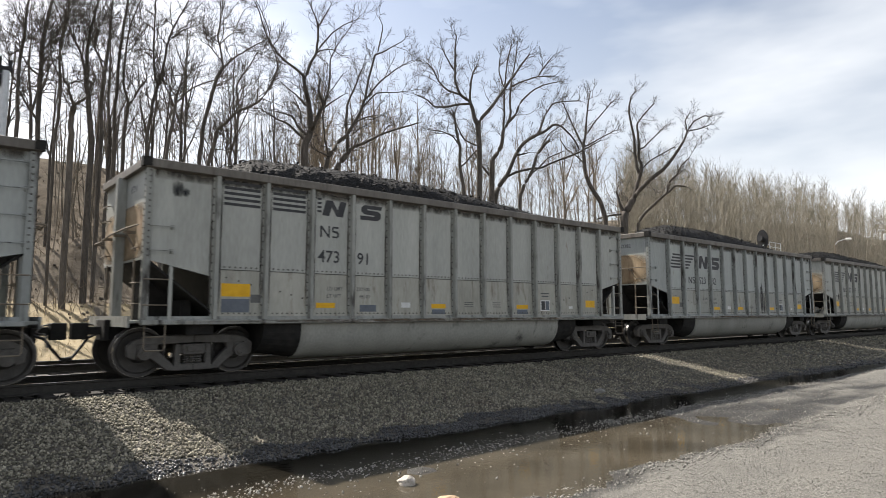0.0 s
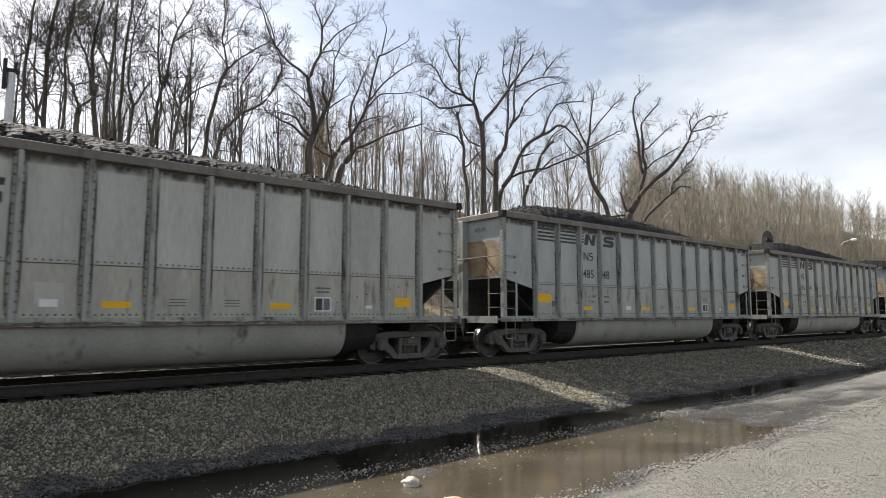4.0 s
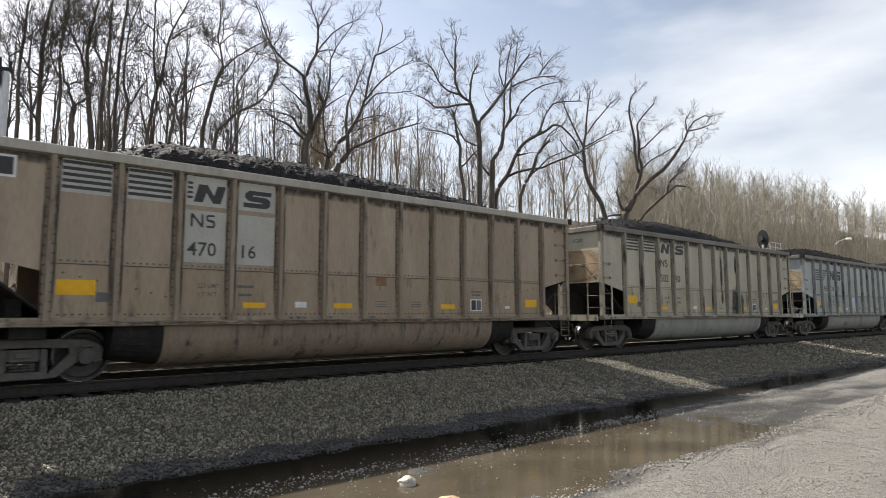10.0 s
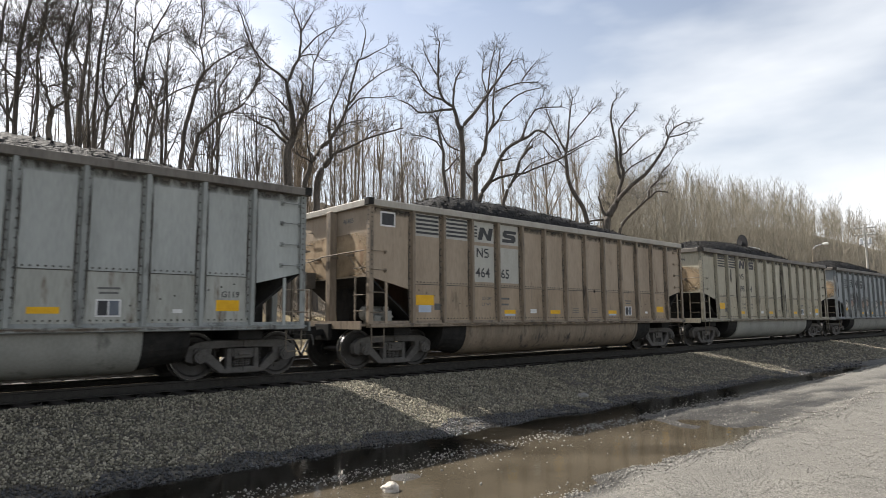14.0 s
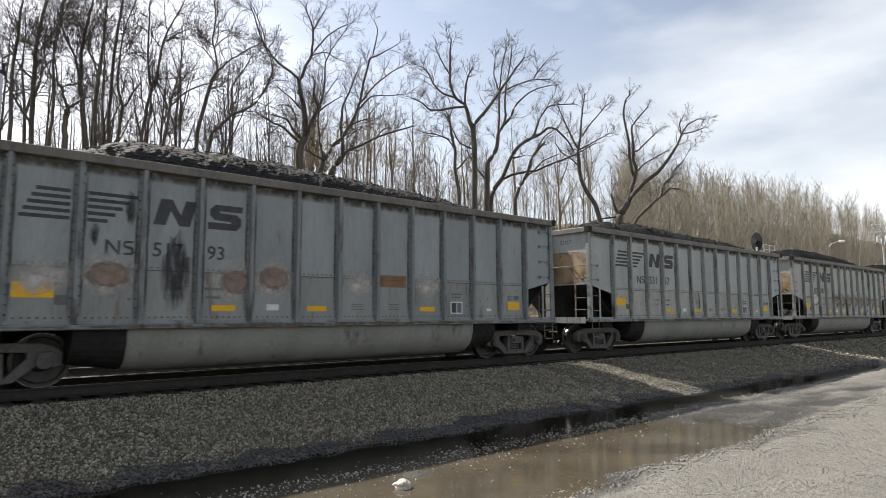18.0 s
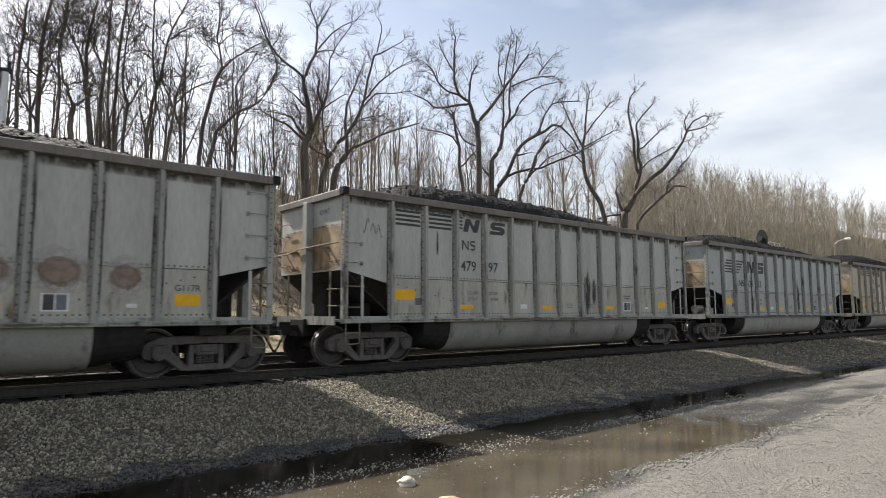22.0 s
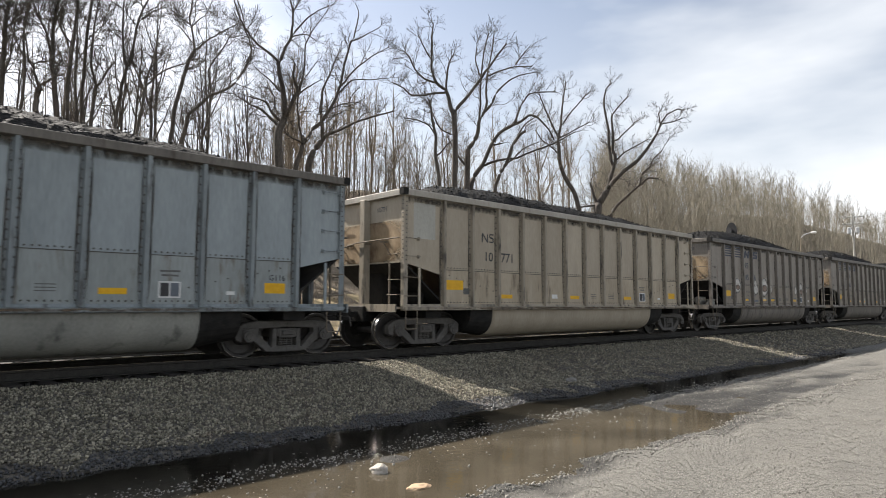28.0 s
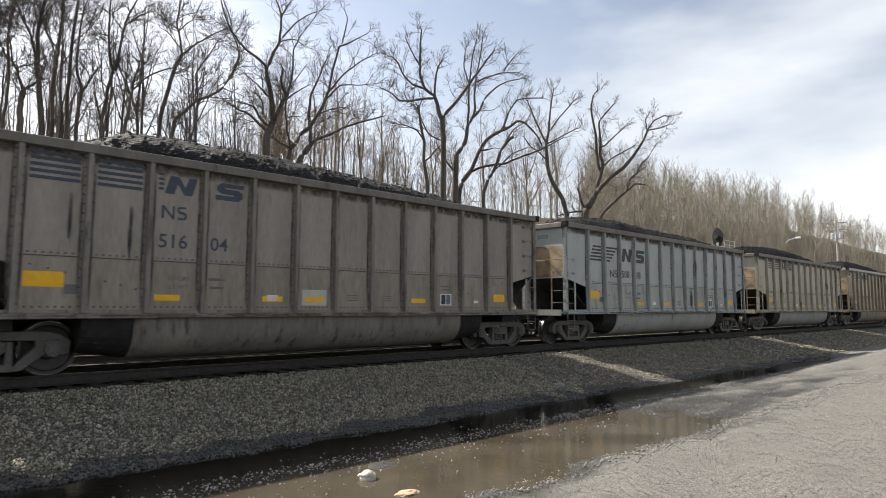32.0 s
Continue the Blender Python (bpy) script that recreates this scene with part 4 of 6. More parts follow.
def m_spring(bm):
    pts = [(0.052 * math.cos(a), -1.0 + 0.052 * math.sin(a), 0.235 + 0.17 * a / (8 * math.pi)) for a in [i * math.pi / 4 for i in range(33)]]
    tube(bm, pts, 0.016, 5)


def m_axle_box(bm):
    box(bm, -0.115, 0.115, -1.13, -0.93, 0.40, 0.60)
    disc(bm, 0, -1.20, -0.95, 0.457, 0.125, 18)
    disc(bm, 0, -1.225, -1.20, 0.457, 0.085, 14)
    for a in (0.5, 2.6, 4.7):
        disc(bm, 0.05 * math.cos(a), -1.243, -1.225, 0.457 + 0.05 * math.sin(a), 0.017, 6)


def m_wheelset(bm):
    tube(bm, [(0, -1.15, 0), (0, 1.15, 0)], 0.085, 12)
    for s in (-1, 1):
        prof = [(0.60, 0.10), (0.60, 0.15), (0.70, 0.19), (0.69, 0.36), (0.665, 0.40), (0.665, 0.484), (0.692, 0.484), (0.705, 0.457), (0.805, 0.452), (0.805, 0.40), (0.76, 0.37), (0.745, 0.20), (0.82, 0.15), (0.82, 0.10)]
        n = 28
        rings = [[bm.verts.new((r * math.cos(2 * math.pi * i / n), s * y, r * math.sin(2 * math.pi * i / n))) for i in range(n)] for y, r in prof]
        for a, b in zip(rings, rings[1:]):
            for i in range(n):
                bm.faces.new((a[i], a[(i + 1) % n], b[(i + 1) % n], b[i]))
        for i in range(6):
            a = i * math.pi / 3
            disc(bm, 0.27 * math.cos(a), s * 0.755 - 0.006, s * 0.755 + 0.006, 0.27 * math.sin(a), 0.022, 6)


def m_tread(bm):
    n = 28
    for s in (-1,):
        rings = [[bm.verts.new((r * math.cos(2 * math.pi * i / n), s * y, r * math.sin(2 * math.pi * i / n))) for i in range(n)] for y, r in ((0.710, 0.4588), (0.798, 0.4555), (0.798, 0.448), (0.710, 0.448))]
        for k in range(4):
            a, b = rings[k], rings[(k + 1) % 4]
            for i in range(n):
                bm.faces.new((a[i], a[(i + 1) % n], b[(i + 1) % n], b[i]))


def lettering(text, height):
    """A mesh of raised letters, read from -y, that starts at x = 0 and stands on z = 0."""
    key = f"text {text} {height}"
    if key not in MESHES:
        cu = bpy.data.curves.new("lettering", "FONT")
        cu.body, cu.size, cu.extrude, cu.resolution_u, cu.offset = text, height * 1.38, 0.0015, 2, 0.004 * height / 0.3
        ob = bpy.data.objects.new("lettering", cu)
        me = bpy.data.meshes.new_from_object(ob)
        bpy.data.objects.remove(ob)
        me.transform(Matrix.Rotation(radians(90), 4, "X"))
        me.materials.clear()
        me.materials.append(None)
        MESHES[key] = me
    return MESHES[key]


def plate(w, h):
    return mesh_of(f"plate {w} {h}", lambda bm: box(bm, -w / 2, w / 2, -0.003, 0.0, -h / 2, h / 2))


def slab(key, pts):
    return mesh_of(key, lambda bm: prism(bm, pts, -0.003, 0.0))


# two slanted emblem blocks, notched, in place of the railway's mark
EMBLEM_A = [(-0.30, -0.20), (-0.12, -0.20), (-0.05, 0.03), (0.08, -0.20), (0.24, -0.20), (0.34, 0.20), (0.17, 0.20), (0.10, -0.03), (-0.03, 0.20), (-0.20, 0.20)]
EMBLEM_B = [(-0.30, -0.20), (0.20, -0.20), (0.29, -0.12), (0.29, 0.00), (0.20, 0.06), (-0.10, 0.07), (-0.10, 0.10), (0.30, 0.10), (0.32, 0.20), (-0.18, 0.20), (-0.27, 0.12), (-0.27, 0.02), (-0.18, -0.05), (0.10, -0.06), (0.10, -0.09), (-0.30, -0.09)]


THIN_A = [(-0.20, -0.20), (-0.13, -0.20), (-0.13, 0.10), (0.12, -0.20), (0.18, -0.20), (0.18, 0.20), (0.12, 0.20), (0.12, -0.10), (-0.13, 0.20), (-0.20, 0.20)]
THIN_B = [(-0.13, -0.20), (0.08, -0.20), (0.14, -0.14), (0.14, -0.02), (0.08, 0.04), (-0.08, 0.06), (-0.08, 0.14), (0.12, 0.14), (0.12, 0.20), (-0.09, 0.20), (-0.14, 0.15), (-0.14, 0.04), (-0.09, -0.01), (0.07, -0.04), (0.07, -0.14), (-0.13, -0.14)]


def blot(seed, w, h, ragged=0.25):
    """An uneven flat stain."""
    def build(bm):
        r = random.Random(seed)
        n = 22
        pts = []
        for i in range(n):
            a = 2 * math.pi * i / n
            k = 1 + ragged * (r.random() - 0.5) * 2
            pts.append((w / 2 * abs(math.cos(a)) ** 0.7 * math.copysign(1, math.cos(a)) * k, h / 2 * abs(math.sin(a)) ** 0.7 * math.copysign(1, math.sin(a)) * k))
        prism(bm, pts, -0.003, 0.0)
    return mesh_of(f"blot {seed} {w} {h}", build)


def m_scrawl(bm):
    # a few thin looping strokes that spell nothing
    for x0, w, tall, k in ((-0.26, 0.16, 0.17, 5.0), (-0.06, 0.2, 0.11, 7.0), (0.14, 0.12, 0.14, 4.0)):
        tube(bm, [(x0 + w * i / 14, 0.0, tall * math.sin(k * i / 14 + x0 * 9) - 0.25 * x0) for i in range(15)], 0.009, 4)


def bay_x(b):
    return (b - 6.5) * BAY + SHIFT


FLIP = Matrix.Rotation(math.pi, 4, "Z")


def coal_car(spec):
    paint_key, style, number, load, extras = spec[:5]
    coat = PAINTS[paint_key]
    chord = {"brown": PALE_CHORD, "tan": PALE_CHORD}.get(paint_key, CHORD)
    looks = {"green_grey": "green-grey", "blue_grey": "dull blue-grey", "dark_grey": "grimy dark grey", "tan_grey": "dusty tan-grey", "brown": "dirt-brown", "dusky": "dirty brown-grey", "tan": "dusty tan", "teal_grey": "faded teal-grey", "slate": "dull slate-grey"}[paint_key]
    marks = {"A": "slanted black stripes", "B": "level black stripes", "W": "white and black marking panels", "N": "no emblem", "D": "faded navy stripes"}[style]
    root = new("coal_car")
    tagged(root, f"{looks} coal gondola with {marks}, heaped with coal", "railway car", group="coal cars of the train")

    def add(name, fn, mat, parent=root, label="", at=(0, 0, 0), turn=None, bevel=0.0, smooth=False):
        return part(name, mesh_of(fn, fn, bevel, smooth, name), mat, parent, label, at, turn)

    for b in range(1, 13):
        add("side_panel", m_panel, coat, at=(bay_x(b), 0, 0))
        add("lower_panel", m_lower_panel, LOWER_COATS[paint_key], at=(bay_x(b), 0, 0))
    add("belt_seam", m_seam, GRIME)
    add("end_panel", m_end_panel, coat)
    add("end_panel", m_near_end_panel, coat)
    add("end_panel", m_far_end_panel, coat, turn=FLIP)
    mirror_x = Matrix.Scale(-1, 4, (1, 0, 0))
    part("side_sheet", mesh_of("far_side", lambda bm: box(bm, -6.06, 6.06, 1.50, 1.52, 1.12, 3.82)), coat, root)
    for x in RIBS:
        add("rib", m_rib, RIB_TONES[paint_key], at=(x, 0, 0))
    for x in RIBS:
        add("run_off_streak", m_rib_streak, STREAK, at=(x, 0, 0))
    add("grime_band", m_cap_band, CAP_BAND)
    add("sill_dirt", m_sill_dirt, SILL_DIRT)
    tagged(add("riveting", m_rivets, GRIME), kind="stuff")
    for turn in (Matrix(), FLIP):
        add("top_chord", m_top_side, chord, turn=turn, bevel=0.006)
        add("end_chord", m_top_end, chord, turn=turn, bevel=0.006)
        add("side_sill", m_sill, RIB_TONES[paint_key], turn=turn)
        add("end_sheet", m_end_sheet, coat, turn=turn)
        add("dusty_end_band", m_end_band, END_TAN, label="rust-tan dust on the end sheet", turn=turn)
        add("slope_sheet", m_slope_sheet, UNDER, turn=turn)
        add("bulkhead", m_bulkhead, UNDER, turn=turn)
        add("end_web", m_end_fill, UNDER, turn=turn)
        add("end_post", m_end_post, RIB_TONES[paint_key], turn=turn, bevel=0.01)
        add("end_platform", m_platform, RIB_TONES[paint_key], turn=turn)
        add("handrail", m_handrail, DUSTY_IRON, turn=turn)
        for y, heights in ((-1.22, (1.35, 1.72, 2.35)), (1.22, (1.35, 1.72, 2.35, 2.72, 3.09, 3.4))):
            ladder = add("end_ladder", m_end_stile, DUSTY_IRON, turn=turn @ Matrix.Translation((0, y - math.copysign(0.2, y), 0)))
            for z in heights:
                add("rung", m_end_rung, DUSTY_IRON, ladder, at=(0, math.copysign(0.2, y), z))
        add("striker", m_striker, UNDER, turn=turn, bevel=0.015)
        add("coupler", m_coupler, UNDER, turn=turn, bevel=0.015)
        add("air_hose", m_hose, BLACK_SHEET, label="black rubber air hose", turn=turn)
        add("cut_lever", m_cut_lever, TRUCK, turn=turn)
        add("corner_cap", m_corner_cap, UNDER, label="black corner cap", turn=turn)
        add("corner_post", m_corner_post, RIB_TONES[paint_key], turn=turn)
    for name, fn, mat in (("corner_cap", m_corner_cap, UNDER), ("corner_post", m_corner_post, RIB_TONES[paint_key]), ("stirrup_step", m_stirrup, DUSTY_IRON)):
        part(name, mesh_of((fn, "mirrored"), lambda bm: (fn(bm), bm.transform(mirror_x)), title=name), mat, root)
    add("stirrup_step", m_stirrup, DUSTY_IRON)
    for s in (-1, 1):
        ladder = add("ladder", m_stile, coat, at=(s * 6.79, 0, 0))
        for z in (1.32, 1.78):
            add("rung", m_rung, DUSTY_IRON, ladder, at=(0 if s < 0 else 0.49, 0, z))
        for z in ((2.30, 2.74) if s < 0 else (2.28, 2.72, 3.16, 3.58)):
            add("grab_iron", m_grab, RIB_TONES[paint_key], at=(-7.18 if s < 0 else 6.74, 0, z))
    if spec[5]:
        add("brake_wheel", m_brake_wheel, TRUCK)
        add("brake_chain", m_chain, RUST)
        add("air_reservoir", m_reservoir, TUB)
        add("brake_valve", m_valve, TUB, bevel=0.02)
    for turn in (Matrix(), FLIP):
        add("tub", m_tub, coat if paint_key == "tan" else RIB_TONES[paint_key] if paint_key in ("brown", "dusky") else TUB, label="rounded belly tub", turn=turn, smooth=True)
        # tub end coloured near-black for the shade it stands in
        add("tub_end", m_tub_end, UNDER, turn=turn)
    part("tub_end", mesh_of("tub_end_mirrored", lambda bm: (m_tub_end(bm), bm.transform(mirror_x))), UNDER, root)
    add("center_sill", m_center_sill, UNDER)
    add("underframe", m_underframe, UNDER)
    v = spec[6]
    heap = part("coal_load", mesh_of(f"coal{v}", m_coal(v)), COAL, root, "heaped black coal")
    tagged(part("loose_coal", lumps_mesh(v), COAL_LUMP, heap), kind="stuff")
    # trucks
    wheelsets = []
    for x in (-6.17, 6.17):
        truck = add("truck", m_bolster, TRUCK, at=(x, 0, 0), bevel=0.02)
        for turn in (Matrix(), FLIP):
            add("side_frame", m_side_frame, TRUCK, truck, turn=turn, bevel=0.012)
            for dx in (-0.12, 0.0, 0.12):
                add("spring", m_spring, TRUCK, truck, turn=turn @ Matrix.Translation((dx, 0, 0)))
            for dx in (-0.89, 0.89):
                add("axle_box", m_axle_box, TRUCK, truck, turn=turn @ Matrix.Translation((dx, 0, 0)))
        for dx in (-0.89, 0.89):
            ws = add("wheelset", m_wheelset, WHEEL, at=(x + dx, 0, 0.457))
            for turn in (Matrix(), FLIP):
                add("tread", m_tread, TREAD, ws, "shiny worn wheel tread", turn=turn)
            wheelsets.append(ws)

    if number:
        part("end_number", lettering(number, 0.13), FAINT, root, turn=Matrix.Translation((-7.2365, -0.42, 3.46)) @ Matrix.Rotation(radians(-90), 4, "Z"))

    # marks on the side
    def mark(name, me, mat, x, z, label="", lift=0.0):
        return part(name, me, mat, root, label, at=(x, Y_SKIN - 0.0005 - lift, z))

    ink = BLUE_LETTER if style == "D" else LETTER
    if style in "BWD":
        if style == "W":
            for b in (1, 2):
                mark("white_panel", plate(0.76, 0.56), PALE_PANEL, bay_x(b), 3.48, "white stripe panel")
            for b in (3, 4):
                mark("white_panel", plate(0.76, 0.56), PALE_PANEL, bay_x(b), 3.48, "white emblem panel")
                mark("white_panel", plate(0.76, 0.98), PALE_PANEL, bay_x(b), 2.62, "white number panel")
            mark("side_vent", plate(0.36, 0.28), LETTER, -6.70, 3.52, "dark framed placard", 0.004)
            mark("side_vent", plate(0.44, 0.36), WHITE_MARK, -6.70, 3.52)
        for b in (1, 2):
            for i in range(5):
                mark("stripe", plate(0.74, 0.055), ink, bay_x(b), 3.71 - i * 0.105, lift=0.004)
        for i in range(4):
            mark("stripe", plate(0.10, 0.045), ink, bay_x(3) - 0.31, 3.62 - i * 0.09, lift=0.004)
        mark("emblem_block", slab("emblem_a", [(x * 0.95, z * 0.85) for x, z in EMBLEM_A]), ink, bay_x(3) + 0.04, 3.44, lift=0.004)
        mark("emblem_block", slab("emblem_b", [(x * 0.95, z * 0.85) for x, z in EMBLEM_B]), ink, bay_x(4), 3.44, lift=0.004)
        number_z, name_z, name_x = 2.26, 2.80, bay_x(3) - 0.08
    elif style == "A":
        for i in range(5):
            z, lean = 3.28 - i * 0.115, i * 0.055
            w1 = 0.50 + lean
            mark("stripe", plate(round(w1, 3), 0.062), ink, bay_x(1) + 0.37 - w1 / 2, z)
            w2 = 0.78 - i * 0.115
            mark("stripe", plate(round(w2, 3), 0.062), ink, bay_x(2) - 0.38 + w2 / 2, z)
        mark("emblem_block", slab("emblem_a2", [(x * 1.2, z * 1.2) for x, z in EMBLEM_A]), ink, bay_x(3) + 0.03, 3.08)
        mark("emblem_block", slab("emblem_b2", [(x * 1.1, z * 1.2) for x, z in EMBLEM_B]), ink, bay_x(4) - 0.02, 3.08)
        number_z, name_z, name_x = 2.26, 2.26, bay_x(2) + 0.12
    else:
        number_z, name_z, name_x = 2.30, 2.82, bay_x(2) + 0.1
    b_num = 2 if style == "N" else 3
    if number:
        mark("reporting_mark", slab("small_a", [(x * 0.62, z * 0.62 + 0.12) for x, z in THIN_A]), ink, name_x - 0.08, name_z, lift=0.004)
        mark("reporting_mark", slab("small_b", [(x * 0.62, z * 0.62 + 0.12) for x, z in THIN_B]), ink, name_x + 0.17, name_z, lift=0.004)
        cut = 2 if style == "N" else len(number) - 2
        mark("car_number", lettering(number[:cut], 0.265), ink, bay_x(b_num) - 0.33 + (0.30 if style == "N" else 0), number_z, lift=0.004)
        mark("car_number", lettering(number[cut:], 0.265), ink, bay_x(b_num + 1) - 0.36, number_z, lift=0.004)
    if load:
        for word, z in (("LD LMT", 1.66), ("LT WT", 1.50)):
            mark("load_data", lettering(word, 0.085), FAINT, bay_x(3) - 0.10, z)
        for word, z in ((load[0], 1.66), (load[1], 1.50)):
            mark("load_data", lettering(word, 0.085), FAINT, bay_x(4) - 0.36 + (0.07 if len(word) < 6 else 0), z)
    elif style != "N":
        for word, z in (("LD LMT", 1.66), ("LT WT", 1.50)):
            mark("load_data", lettering(word, 0.085), FAINT, bay_x(3) - 0.10, z)
        for w, z in ((0.34, 1.70), (0.28, 1.54)):
            mark("load_data", plate(w, 0.05), FAINT, bay_x(4) - 0.2, z)
    mark("reflector", plate(0.58, 0.25), YELLOW, bay_x(1) - 0.08, 1.62, "yellow reflective patch")
    mark("stencil_bar", plate(0.24, 0.16), FAINT, bay_x(1) + 0.34, 1.46)
    for b in ((4, 6, 9) if style in "AW" or number == "49654" else (3, 5, 6, 9) if style == "D" else (3, 6, 9)):
        mark("reflector", plate(0.46, 0.11), YELLOW, bay_x(b) + (-0.12 if b == 3 else 0.0), 1.34, "yellow reflective stripe")
    mark("reflector", plate(0.46, 0.21), YELLOW, bay_x(12) + 0.04, 1.44, "yellow reflective patch")
    mark("notice_plate", plate(0.26, 0.12), WHITE_MARK, bay_x(5) + 0.0, 1.36, "small white notice plate")
    mark("data_frame", plate(0.40, 0.30), WHITE_MARK, bay_x(10) - 0.05, 1.38, "white-framed inspection stencil")
    for dx in (-0.085, 0.085):
        mark("data_field", plate(0.155, 0.25), LETTER if dx < 0 else SLATE_PATCH, bay_x(10) - 0.05 + dx * 1.06, 1.38, lift=0.004)
    mark("stencil_bar", plate(0.36, 0.035), FAINT, bay_x(10) - 0.05, 1.72)
    mark("stencil_bar", plate(0.30, 0.035), FAINT, bay_x(10) - 0.05, 1.64)
    mark("tag_holder", plate(0.17, 0.07), WHITE_MARK, bay_x(11) + 0.1, 1.33)
    for b in (7, 8):
        for i in range(3):
            mark("stencil_bar", plate(0.30, 0.018), FAINT, bay_x(b), 1.44 - i * 0.055)
    if spec[7]:
        mark("class_code", lettering(spec[7], 0.12), LETTER, bay_x(12) - (0.10 if len(spec[7]) < 5 else 0.2), 1.60)
    for kind, b, dx, z, w, h in extras:
        mat = {"soot": SOOT, "scrawl": GRAFFITI, "rust": RING_RUST, "chalk": CHALK, "halo": HALO, "slate": SLATE_PATCH, "sky": SKY_PATCH, "pale": PALE_PANEL, "brick": RUST}[kind]
        name = {"soot": "black_streak", "scrawl": "faint_scrawl", "rust": "rust_patch", "chalk": "overspray", "halo": "overspray", "slate": "grey_patch", "sky": "blue_patch", "pale": "pale_patch", "brick": "rust_patch"}[kind]
        square = kind in ("slate", "sky", "pale", "brick")
        lift = {"chalk": 0.0045, "halo": 0.0045, "rust": 0.0085, "soot": 0.0085, "scrawl": 0.0045}.get(kind, -0.0025)
        x = bay_x(b) + dx
        me = plate(w, h) if square else blot(int(abs(b * 31 + z * 17 + w * 7 + h * 3)), round(w * 1.35, 3), round(h * 1.3, 3), 0.3 if kind == "soot" else 0.16)
        if kind == "scrawl":
            me = mesh_of("scrawl", m_scrawl)
        mark(name, me, mat, x, z, lift=lift)
    return root, wheelsets


def ring(b, dx=0.0, z=1.88, w=0.50, h=0.36):
    return [("halo", b, dx, z, w + 0.20, h + 0.30), ("rust", b, dx, z, w, h)]


